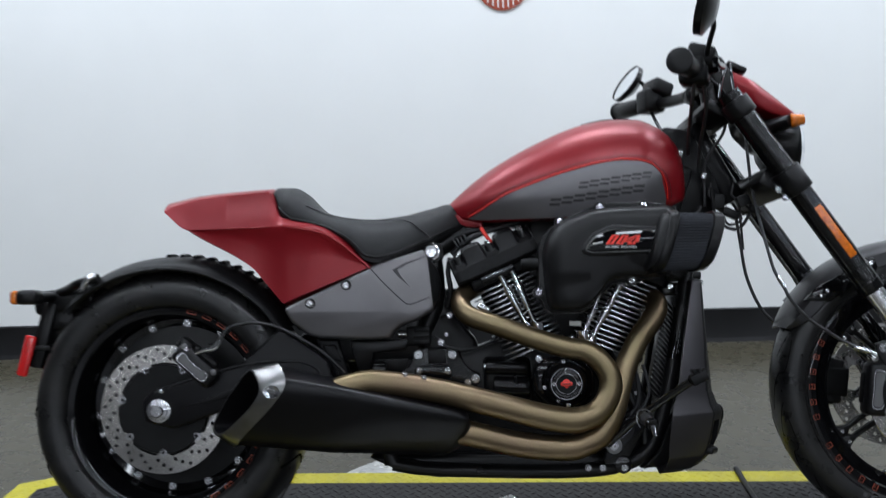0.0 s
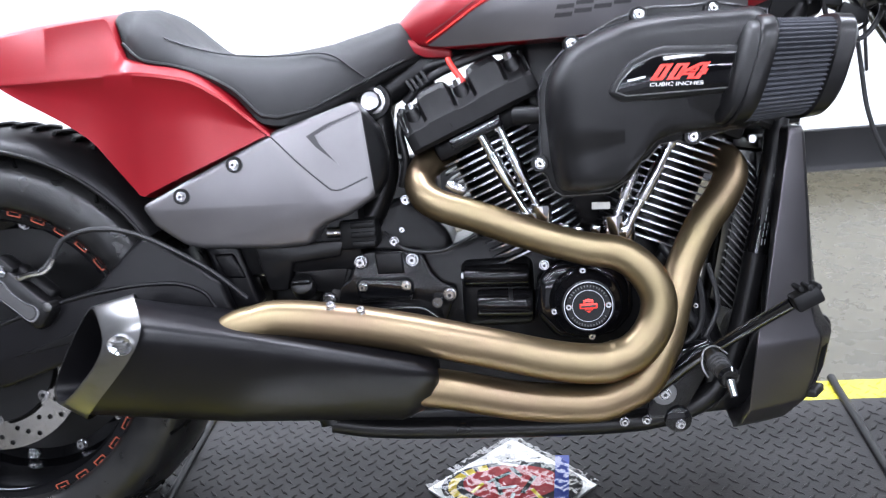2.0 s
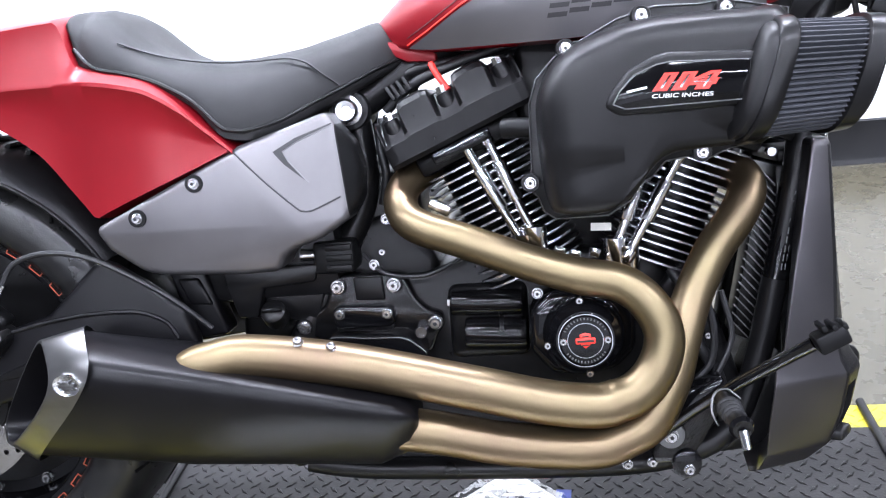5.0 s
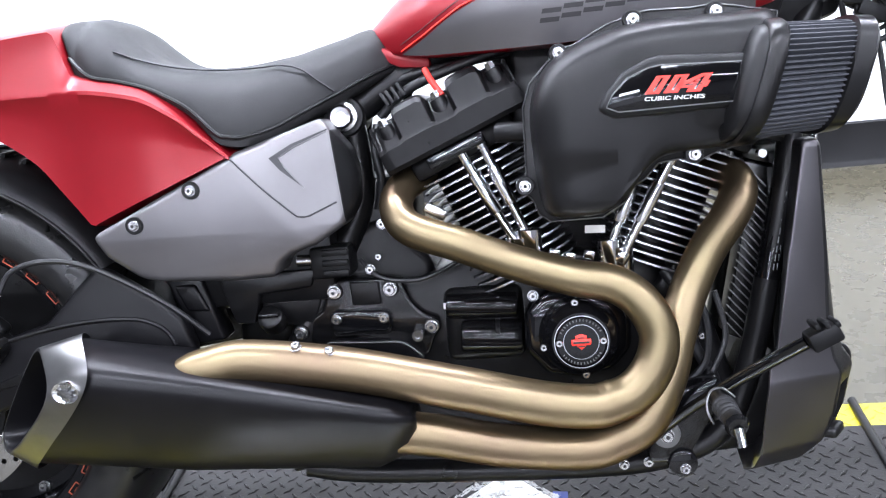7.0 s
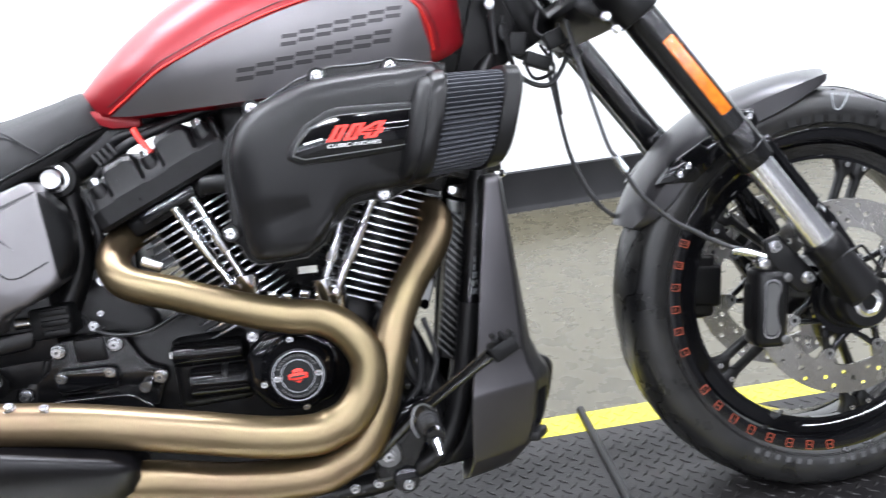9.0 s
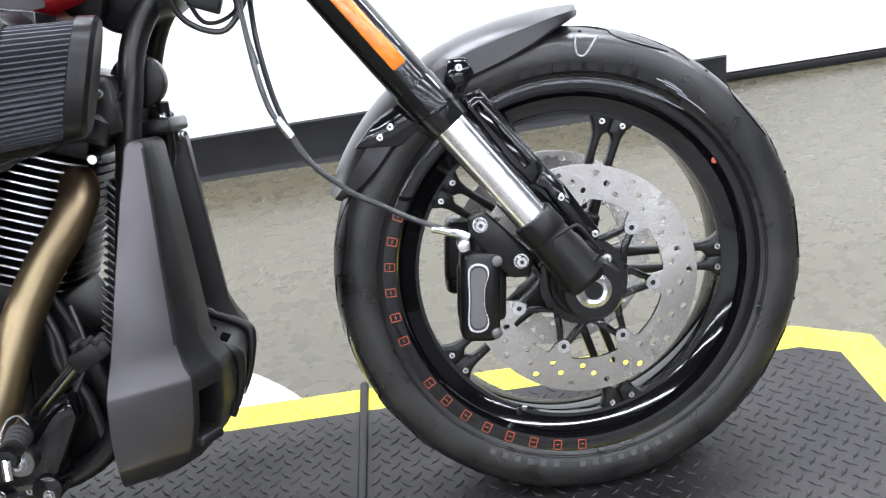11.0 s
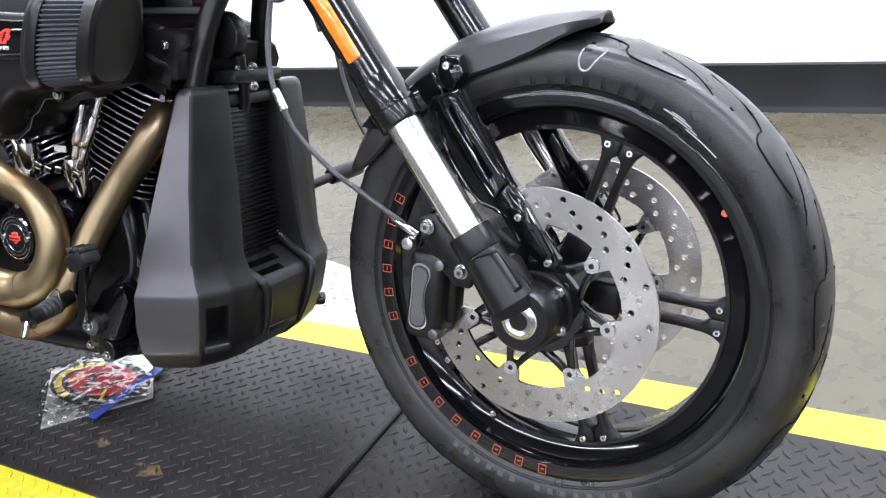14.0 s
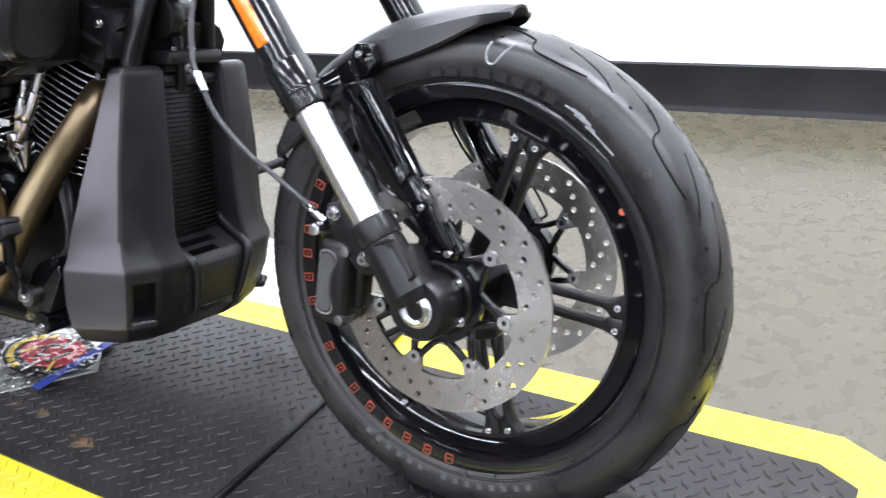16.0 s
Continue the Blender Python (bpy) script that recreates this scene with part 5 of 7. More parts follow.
lid = part("gloss_lid", prism([(0.576, 0.383), (0.574, 0.403), (0.581, 0.409), (0.651, 0.406), (0.659, 0.399), (0.660, 0.383), (0.652, 0.377), (0.583, 0.376)], -0.108, -0.085, 0.006, 4), GLOSS, gear_cover, "gloss black lid")
part("ledge", prism([(0.566, 0.366), (0.572, 0.371), (0.668, 0.366), (0.682, 0.360), (0.702, 0.342), (0.700, 0.325), (0.560, 0.33)], -0.118, -0.085, 0.007, 4), GLOSS, gear_cover)
part("lid_groove", prism([(0.580, 0.3735), (0.578, 0.3795), (0.657, 0.3795), (0.655, 0.3735)], -0.1035, -0.085, 0.001), WRINKLE, gear_cover)
for x, z in ((0.5825, 0.434), (0.660, 0.4325), (0.7125, 0.3765), (0.5305, 0.3795)):
    part("bolt_boss", rod((x, -0.085, z), (x, -0.0955, z), 0.0125, 0.0115, 24, bev=0.002), CASTGLOSS, gear_cover)
    bolt(BOLT_L, x, -0.0955, z, gear_cover)
for x, z in ((0.5845, 0.398), (0.6496, 0.396)):
    bolt(BOLT_M, x, -0.1085, z, lid)
part("drain_plug", lathe([(0.0005, -0.117), (0.004, -0.117), (0.004, -0.119), (0.0075, -0.119), (0.0075, -0.09), (0.0005, -0.09)], (0.6947, 0, 0.3693), 20, closed=False), STEEL, gear_cover)
for me_, x, y, z in ((BOLT_S, 0.831, -0.10, 0.342), (BOLT_M, 0.657, -0.09, 0.522), (BOLT_S, 0.648, -0.09, 0.478), (BOLT_M, 0.635, -0.09, 0.461), (BOLT_M, 0.853, -0.155, 0.421)):
    bolt(me_, x, y, z, engine)
starter = part("starter_housing", box((0.785, -0.066, 0.372), (0.11, 0.04, 0.105), 0.014, seg=4), WRINKLE, engine, "black ribbed starter housing")
part("solenoid", rod((0.735, -0.094, 0.402), (0.832, -0.094, 0.398), 0.0175, seg=24, bev=0.004), CASTGLOSS, starter)
part("motor_body", rod((0.752, -0.094, 0.358), (0.836, -0.094, 0.354), 0.023, seg=24, bev=0.005), CASTGLOSS, starter)
part("terminal_nut", rod((0.732, -0.098, 0.405), (0.744, -0.098, 0.404), 0.0085, seg=6), STEEL, starter)
for x in (0.775, 0.803):
    part("rib", lathe([(0.0215, -0.003), (0.0225, -0.003), (0.0225, 0.003), (0.0215, 0.003)], (x, -0.094, 0.357), 28, turn=pose(0, 0, 0, 0, 0, 90)), BLACK, starter)
b = box((0.584, -0.080, 0.477), (0.056, 0.06, 0.044), 0.006)
for z in (0.491, 0.477, 0.463):
    b = box((0.592, -0.1115, z), (0.036, 0.006, 0.0085), 0.002, bm=b)
part("connector_box", b, PLASTIC, engine, "black connector box")
part("sensor", rod((0.538, -0.10, 0.482), (0.560, -0.10, 0.4815), 0.0085, seg=14), STEEL, engine)
part("connector_lead", tube([(0.62, -0.08, 0.475), (0.65, -0.1, 0.45), (0.70, -0.1, 0.443), (0.74, -0.09, 0.455), (0.77, -0.07, 0.47)], 0.003, 8, 6), CABLE, engine)
b = prism([(0.4287, 0.47), (0.4320, 0.444), (0.4445, 0.402), (0.4715, 0.400), (0.4826, 0.4403), (0.555, 0.446), (0.562, 0.47)], -0.110, 0.05, 0.004)
tray = part("battery_tray", b, BLACK, bike, "black battery tray")
part("tray_panel", prism([(0.484, 0.442), (0.472, 0.398), (0.55, 0.385), (0.568, 0.444)], -0.092, 0.05, 0.004), WRINKLE, tray)
cap = part("filler_cap", lathe([(0.0005, -0.014), (0.011, -0.014), (0.0165, -0.010), (0.0175, -0.005), (0.0175, 0.014), (0.0005, 0.014)], (0.4945, -0.108, 0.405), 28, closed=False, turn=pose(0, 0, 0, -35, 0, 0)), BLACK, bike, "black screw-in filler cap with a grip bar")
b = box((0, 0, 0), (0.029, 0.010, 0.007), 0.003, seg=3)
bmesh.ops.transform(b, matrix=pose(0.4945, -0.120, 0.4125, -35, 0, 0), verts=b.verts)
part("grip_bar", b, CASTGLOSS, cap)
pivot = part("pivot_plate", prism([(0.350, 0.475), (0.402, 0.475), (0.427, 0.380), (0.384, 0.376)], -0.108, -0.06, 0.006, 3), SATIN, bike, "black swingarm pivot plate")
part("raised_panel", prism([(0.364, 0.462), (0.394, 0.462), (0.411, 0.423), (0.379, 0.4255)], -0.1125, -0.10, 0.004, 3), SATIN, pivot)
part("rivet", rod((0.397, -0.106, 0.398), (0.397, -0.111, 0.398), 0.004, seg=14), WRINKLE, pivot)
# plain black block added to darken a see-through gap under the seat
part("gap_filler_block", box((0.62, 0.02, 0.515), (0.16, 0.13, 0.14), 0.012), BLACK, bike)
part("shock_cover", box((0.47, 0.0, 0.50), (0.24, 0.2, 0.16), 0.02), BLACK, bike)
# primary side and sump closing the underside
part("oil_sump", prism([(0.46, 0.205), (0.53, 0.172), (0.62, 0.155), (0.98, 0.150), (1.02, 0.165), (1.02, 0.20), (0.90, 0.21)], -0.10, 0.10, 0.012, 3), BLACK, bike)
# gearbox case behind the side cover, throttle body between the cylinders
b = prism([(0.42, 0.22), (0.43, 0.40), (0.47, 0.47), (0.66, 0.53), (0.72, 0.46), (0.72, 0.20), (0.60, 0.17)], -0.055, 0.09, 0.014, 3)
part("gearbox_case", b, WRINKLE, engine, "black gearbox case")
b = prism([(0.835, 0.60), (0.845, 0.745), (0.95, 0.75), (0.96, 0.60)], -0.06, 0.07, 0.012, 3)
part("throttle_body", b, BLACK, engine, "black throttle body")

# timing cover with its round emblem
b = prism([(0.838, 0.35), (0.842, 0.40), (0.865, 0.422), (0.91, 0.428), (0.955, 0.418), (0.975, 0.39), (0.975, 0.345), (0.95, 0.318), (0.91, 0.31), (0.865, 0.315)], -0.165, -0.07, 0.012, 3)
timing = part("timing_cover", b, GLOSS, engine, "gloss black timing cover with a round red emblem")
part("emblem_dome", lathe([(0.0005, -0.203), (0.030, -0.203), (0.033, -0.2), (0.036, -0.2), (0.038, -0.196), (0.044, -0.19), (0.050, -0.18), (0.052, -0.16), (0.0005, -0.16)], (0.908, 0, 0.368), 56, closed=False), GLOSS, timing)
part("emblem_ring", lathe([(0.0325, -0.2036), (0.0335, -0.2036), (0.0335, -0.2), (0.0325, -0.2)], (0.908, 0, 0.368), 56), CHROME, timing)
part("emblem_ring", lathe([(0.0215, -0.2036), (0.0222, -0.2036), (0.0222, -0.2), (0.0215, -0.2)], (0.908, 0, 0.368), 56), CHROME, timing)
part("emblem_bar", box((0.908, -0.2045, 0.368), (0.0245, 0.003, 0.0078), 0.0015), REDPAINT, timing, "bright red emblem")
part("emblem_shield", prism([(0.901, 0.3760), (0.908, 0.3782), (0.915, 0.3760), (0.9135, 0.3625), (0.908, 0.3582), (0.9025, 0.3625)], -0.2042, -0.2025, 0.0005), REDPAINT, timing, "bright red emblem")
part("emblem_line", box((0.908, -0.2063, 0.368), (0.0205, 0.001, 0.0026), 0), DARKPRINT, timing)
for z in (0.3735, 0.3625):
    part("emblem_line", box((0.908, -0.2045, z), (0.0085, 0.001, 0.0014), 0), DARKPRINT, timing)
ring_bars(timing, "emblem_marking", BRUSHED, 0.908, 0.368, -0.2035, 0.0275, 152, 28, 15, 0.0014, 0.0025, 0.0008)
ring_bars(timing, "emblem_marking", BRUSHED, 0.908, 0.368, -0.2035, 0.0275, 215, 325, 14, 0.0014, 0.0025, 0.0008)
for x in (0.881, 0.935):
    bolt(BOLT_S, x, -0.2, 0.368, timing)
for a in (95, 275, 190):
    bolt(BOLT_S, 0.908 + 0.047 * math.cos(radians(a)), -0.184, 0.368 + 0.047 * math.sin(radians(a)), timing)

# plug leads, harness under the tank
part("plug_lead", tube([(0.735, -0.09, 0.722), (0.742, -0.10, 0.708), (0.756, -0.108, 0.686)], 0.0045, 10, 4), REDWIRE, engine, "bright red plug lead")
b = tube([(0.665, -0.05, 0.665), (0.70, -0.06, 0.695), (0.75, -0.07, 0.715), (0.82, -0.06, 0.735), (0.88, -0.05, 0.745)], 0.007, 10, 5)
b = tube([(0.66, -0.04, 0.69), (0.70, -0.05, 0.715), (0.76, -0.05, 0.725), (0.85, -0.05, 0.735)], 0.006, 10, 5, b)
b = tube([(0.66, -0.06, 0.655), (0.655, -0.07, 0.62), (0.66, -0.07, 0.58), (0.65, -0.06, 0.54)], 0.006, 10, 5, b)
for x, z in ((0.675, 0.688), (0.682, 0.691), (0.69, 0.695), (0.698, 0.70)):
    b = box((x, -0.062, z), (0.005, 0.02, 0.02), 0.001, (0, -30, 0), bm=b)
part("wiring_harness", b, CABLE, engine)
part("chrome_bracket", tube([(0.70, -0.03, 0.67), (0.705, -0.04, 0.695), (0.725, -0.05, 0.712)], 0.006, 8, 4), STEEL, engine)

# ---- intake ----
AIR = [(0.892, 0.712), (0.905, 0.726), (0.922, 0.728), (0.963, 0.748), (0.990, 0.756), (1.012, 0.760), (1.06, 0.758), (1.09, 0.760), (1.11, 0.756), (1.16, 0.745), (1.145, 0.600), (1.085, 0.588), (1.060, 0.577), (1.04, 0.583), (1.015, 0.58), (0.998, 0.562), (0.985, 0.556), (0.974, 0.537), (0.945, 0.520), (0.882, 0.520), (0.868, 0.530), (0.862, 0.548), (0.848, 0.562), (0.856, 0.58), (0.858, 0.66), (0.868, 0.688)]


def shrink(pts, k):
    cx = sum(p[0] for p in pts) / len(pts)
    cz = sum(p[1] for p in pts) / len(pts)
    return [(cx + (x - cx) * k, cz + (z - cz) * k) for x, z in pts]


intake = part("air_cleaner", prism(AIR, -0.2, -0.13, 0.004, 2), BLACK, bike, "matte black air cleaner housing with an open filter")
BODY = [(0.884, 0.70), (0.91, 0.722), (0.95, 0.737), (0.995, 0.746), (1.05, 0.748), (1.10, 0.747), (1.155, 0.735), (1.137, 0.606), (1.08, 0.594), (1.02, 0.59), (0.99, 0.57), (0.968, 0.541), (0.94, 0.527), (0.888, 0.527), (0.873, 0.545), (0.867, 0.60), (0.867, 0.66)]
cz0 = 0.66
levels = []
for k, (f, y) in enumerate(((1.0, -0.2), (0.995, -0.215), (0.975, -0.235), (0.93, -0.252), (0.86, -0.262), (0.7, -0.268), (0.35, -0.272))):
    ring = []
    for p in smooth_line([(x, 0, z) for x, z in BODY], 3, True):
        cx = 1.01
        dx, dz = p.x - cx, p.z - (0.645 if p.x > 0.95 else 0.60)
        cz = 0.645 if p.x > 0.95 else 0.60
        low = 0.012 if p.z < 0.60 and f < 0.99 else 0
        ring.append((cx + dx * f, y + low * (1 - f + 0.3), cz + dz * f))
    levels.append(ring)
part("cleaner_cover", loft(levels), COWLPL, intake, "matte black moulded cover", sharp=60)
LENS = [(0.940, 0.650), (0.950, 0.667), (0.969, 0.688), (0.996, 0.701), (1.012, 0.704), (1.112, 0.698), (1.105, 0.640), (0.957, 0.638)]
part("cover_ridge", prism(LENS, -0.275, -0.255, 0.006, 3), COWLPL, intake)
NAME = [(0.950, 0.652), (0.958, 0.666), (0.974, 0.682), (0.998, 0.691), (1.012, 0.693), (1.098, 0.689), (1.092, 0.647), (0.963, 0.646)]
plate = part("name_badge", prism(NAME, -0.279, -0.268, 0.0015), GLOSS, intake, "gloss black badge with red and white writing")
for body, size, x, z, mt, sh in (("114", 0.0212, 1.022, 0.6705, REDPAINT, 0.32), ("CUBIC INCHES", 0.0062, 1.024, 0.6562, WHITEPAINT, 0.15)):
    me_ = text_mesh(body, size, 0.0005, sh, 0.0024 if size > 0.02 else 0.0)
    me_.materials.clear()
    me_.materials.append(mt)
    ob = shared("writing", me_, plate, pose(x, -0.2797, z, 90, 2, 0) @ Matrix.Diagonal((2.2 if size > 0.02 else 1.6, 1, 1, 1)))
me_ = text_mesh("114", 0.0212, 0.0004, 0.32, -0.0004)
me_.materials.clear()
me_.materials.append(GLOSS)
shared("writing_core", me_, plate, pose(1.022, -0.2803, 0.6705, 90, 2, 0) @ Matrix.Diagonal((2.2, 1, 1, 1)))
for x, z in ((0.905, 0.720), (0.993, 0.750), (1.088, 0.750), (0.854, 0.567), (0.978, 0.565), (1.056, 0.588)):
    part("boss", lathe([(0.0005, -0.012), (0.0105, -0.012), (0.0115, -0.008), (0.0115, 0.01), (0.0005, 0.01)], (x, -0.198, z), 18, closed=False), BLACK, intake)
    bolt(BOLT_M, x, -0.2095, z, intake)
# the lip that catches light round the back plate
part("gasket_edge", tube([(x, -0.2005, z) for x, z in shrink(AIR, 0.996)] + [(AIR[0][0], -0.2005, AIR[0][1])], 0.0009, 6, 1), BRUSHED, intake, "bright thin gasket edge")
part("badge_edge", tube([(x, -0.2788, z) for x, z in NAME] + [(NAME[0][0], -0.2788, NAME[0][1])], 0.0008, 6, 1), BRUSHED, intake)
part("badge_line", box((0.976, -0.2795, 0.666), (0.022, 0.001, 0.0022), 0, (0, -9, 0)), WHITEPAINT, plate)
part("breather", tube([(0.87, -0.17, 0.630), (0.845, -0.168, 0.632), (0.826, -0.16, 0.632)], 0.0125, 16, 3), PLASTIC, intake)


def oval(x, top, cy, ry, cz, rz, tilt, n=40):
    out = []
    for k in range(n):
        a = 2 * math.pi * k / n
        c, s = math.cos(a), math.sin(a)
        y, z = ry * math.copysign(abs(c) ** 0.7, c), rz * math.copysign(abs(s) ** 0.7, s)
        out.append((x + tilt * z - 0.2 * y, cy + y, cz + z))
    return out


TILT_F, FY, FZ = 0.33, -0.245, 0.665


def filter_ring(x, k, n=40):
    return oval(x, 0, FY, 0.052 * k, FZ, 0.0635 * k, TILT_F, n)


part("filter_collar", loft([filter_ring(1.085, 0.60), filter_ring(1.089, 0.90), filter_ring(1.094, 0.985), filter_ring(1.102, 1.0), filter_ring(1.109, 0.98)]), COWLPL, intake)
part("filter_flange", loft([filter_ring(1.102, 1.03), filter_ring(1.105, 1.07), filter_ring(1.119, 1.07), filter_ring(1.123, 1.03), filter_ring(1.124, 0.92)]), BLACK, intake)
ringsA = []
for x, k in ((1.120, 1.0), (1.200, 0.93)):
    ring = []
    fine = filter_ring(x, k, 800)
    walked = np.concatenate(([0.0], np.cumsum([math.dist(p, q) for p, q in zip(fine, fine[1:] + fine[:1])])))
    for i in range(248):
        at = walked[-1] * i / 248
        px, py, pz = (float(np.interp(at, walked, [p[c] for p in fine + fine[:1]])) for c in range(3))
        q = 1.0 if i % 4 < 2 else 0.90
        ring.append((px, FY + (py - FY) * q, FZ + (pz - FZ) * q))
    ringsA.append(ring)
part("filter_element", loft(ringsA), mat("pleated_filter", (0.026, 0.028, 0.035), 0.7, 0, 0.2, 120), intake, "dark pleated filter element", sharp=10)
part("filter_cap", loft([filter_ring(1.195, 0.9), filter_ring(1.197, 1.0), filter_ring(1.216, 0.97), filter_ring(1.221, 0.88), filter_ring(1.218, 0.72)]), BLACK, intake)
b = box((1.165, -0.09, 0.635), (0.075, 0.07, 0.075), 0.012)
part("intake_mount", b, BLACK, intake)
bolt(BOLT_M, 1.185, -0.126, 0.65, intake)
part("spec_sticker", box((0.940, -0.125, 0.4965), (0.026, 0.001, 0.010), 0, (0, 3, 0)), LABEL, engine, "small white printed sticker")

# ---- exhaust ----
b = tube([(0.720, -0.05, 0.585), (0.690, -0.09, 0.568), (0.684, -0.125, 0.543), (0.704, -0.150, 0.519), (0.766, -0.165, 0.496), (0.837, -0.180, 0.469), (0.905, -0.190, 0.447), (0.953, -0.198, 0.437), (0.985, -0.205, 0.412), (1.002, -0.210, 0.373), (0.992, -0.215, 0.333), (0.963, -0.220, 0.303), (0.920, -0.225, 0.292)], [0.0215, 0.022, 0.0225, 0.0225, 0.0225, 0.0225, 0.023, 0.0235, 0.024, 0.0245, 0.0255, 0.0265, 0.0268], 28, 7, caps=False)
exhaust = part("rear_exhaust_pipe", b, BRONZE, bike, "satin bronze coated exhaust pipe", sharp=80)
b = tube([(0.944, -0.2225, 0.2972), (0.920, -0.225, 0.292), (0.859, -0.230, 0.301), (0.757, -0.235, 0.329), (0.621, -0.240, 0.364), (0.501, -0.242, 0.383), (0.455, -0.245, 0.379), (0.422, -0.243, 0.369), (0.404, -0.234, 0.345)], [0.0270, 0.0274, 0.0274, 0.0272, 0.027, 0.027, 0.0268, 0.0268, 0.026], 28, 7)
part("pipe_sleeve", b, BRONZE, exhaust, sharp=80)
b = tube([(1.105, -0.05, 0.552), (1.125, -0.085, 0.546), (1.127, -0.108, 0.526), (1.110, -0.121, 0.496), (1.079, -0.131, 0.458), (1.048, -0.150, 0.405), (1.027, -0.173, 0.356), (1.008, -0.192, 0.305), (0.975, -0.202, 0.255), (0.917, -0.205, 0.232)], [0.024, 0.0245, 0.0245, 0.0245, 0.0245, 0.0245, 0.025, 0.0255, 0.0262, 0.0268], 28, 7, caps=False)
exhaust2 = part("front_exhaust_pipe", b, BRONZE, bike, "satin bronze coated exhaust pipe", sharp=80)
b = tube([(0.946, -0.2042, 0.2412), (0.917, -0.205, 0.232), (0.87, -0.205, 0.233), (0.80, -0.206, 0.242), (0.720, -0.212, 0.262), (0.66, -0.22, 0.275)], 0.0272, 28, 7)
part("pipe_sleeve", b, BRONZE, exhaust2, sharp=80)
for x, z in ((0.5625, 0.398), (0.6025, 0.389)):
    bolt(BOLT_M, x, -0.2528, z, exhaust, pose(x, -0.2528, z, -62, 0, 0))

# muffler: six-sided can with a bright slanted tip
def soften(ring, times=3):
    """The outline with its corners cut round."""
    cut = 0.21
    for _ in range(times):
        ring = [q for i, p in enumerate(ring) for q in (p.lerp(ring[i - 1], cut), p.lerp(ring[(i + 1) % len(ring)], cut))]
        cut = 0.25
    return ring


def can(pts):
    return [Vector(p) for p in pts]


A0 = can([(0.236, -0.243, 0.422), (0.274, -0.303, 0.369), (0.155, -0.220, 0.266), (0.125, -0.182, 0.288), (0.167, -0.198, 0.354), (0.215, -0.225, 0.412)])
A1 = can([(0.282, -0.242, 0.434), (0.321, -0.308, 0.381), (0.178, -0.225, 0.249), (0.18, -0.15, 0.245), (0.245, -0.11, 0.34), (0.262, -0.175, 0.414)])
A2 = can([(0.440, -0.250, 0.384), (0.452, -0.308, 0.3655), (0.40, -0.225, 0.230), (0.40, -0.15, 0.230), (0.42, -0.11, 0.32), (0.44, -0.165, 0.390)])
A3 = can([(0.666, -0.250, 0.328), (0.676, -0.290, 0.3135), (0.640, -0.222, 0.220), (0.64, -0.15, 0.220), (0.66, -0.12, 0.28), (0.665, -0.165, 0.328)])
A4 = can([(0.690, -0.245, 0.316), (0.698, -0.272, 0.302), (0.675, -0.218, 0.234), (0.675, -0.16, 0.238), (0.69, -0.14, 0.28), (0.690, -0.17, 0.316)])
A1m = [p + (sum(A1, Vector()) / 6 - p) * 0.045 + Vector((0.001, 0, 0.001)) for p in A1]
A5 = [p + (sum(A4, Vector()) / 6 - p) * 0.35 + Vector((0.007, 0, -0.003)) for p in A4]
b = loft([soften(r) for r in (A1m, A2, A3, [p.lerp(q, 0.55) for p, q in zip(A3, A4)], A4, A5)])
muffler = part("muffler", b, SATIN, bike, "satin black six-sided muffler", sharp=60)
A0, A1t = soften(A0), soften([p + (p - sum(A1, Vector()) / 6) * 0.03 + Vector((0.006, 0, 0)) for p in A1])
mid0 = sum(A0, Vector()) / len(A0)
b = loft([A0, A1t], caps=False)
A0i = [p + (mid0 - p) * 0.06 for p in A0]
A0j = [p + (mid0 - p) * 0.15 + Vector((0.045, 0.042, -0.014)) for p in A0i]
b = loft([A0, A0i], bm=b, caps=False)
bmesh.ops.remove_doubles(b, verts=b.verts, dist=0.0005)
part("muffler_tip", b, TIPMETAL, muffler, "brushed metal slanted muffler tip", sharp=50)
b = loft([A0i, A0j], caps=False)
b.faces.new([b.verts.new(p) for p in A0j])
part("muffler_inside", b, SATIN, muffler, "dark hollow muffler mouth")
n_ = (A1[0] - A1[2]).cross(A1[1] - can([(0.274, -0.303, 0.369)])[0]).normalized()
n_ = n_ if n_.y < 0 else -n_
m_ = max([p.lerp(q, 0.5) for p, q in zip(A0, A1t)], key=lambda p: p.dot(n_)) + n_ * 0.0005
turned = Matrix.Translation(m_) @ n_.to_track_quat("-Y", "Z").to_matrix().to_4x4()
b = lathe([(0.0005, -0.001), (0.0125, -0.001), (0.0145, -0.0024), (0.0160, -0.0024), (0.0168, 0.004), (0.0005, 0.004)], (0, 0, 0), 36, closed=False)
for v in b.verts:
    v.co.x *= 1.12
    v.co.z *= 0.86
bmesh.ops.transform(b, matrix=turned, verts=b.verts)
badge = part("tip_badge", b, CHROME, muffler, "small bright oval badge")
b = None
for x, z, w, h, a in ((0, 0, 0.020, 0.0045, 0), (0, 0.0035, 0.009, 0.004, 0), (0, -0.0038, 0.009, 0.0045, 0), (-0.007, 0.004, 0.006, 0.003, 30), (0.007, -0.004, 0.006, 0.003, 30)):
    b = box((x, -0.0022, z), (w, 0.0026, h), 0.0006, (0, a, 0), bm=b)
bmesh.ops.transform(b, matrix=turned, verts=b.verts)
part("badge_relief", b, BRUSHED, badge)

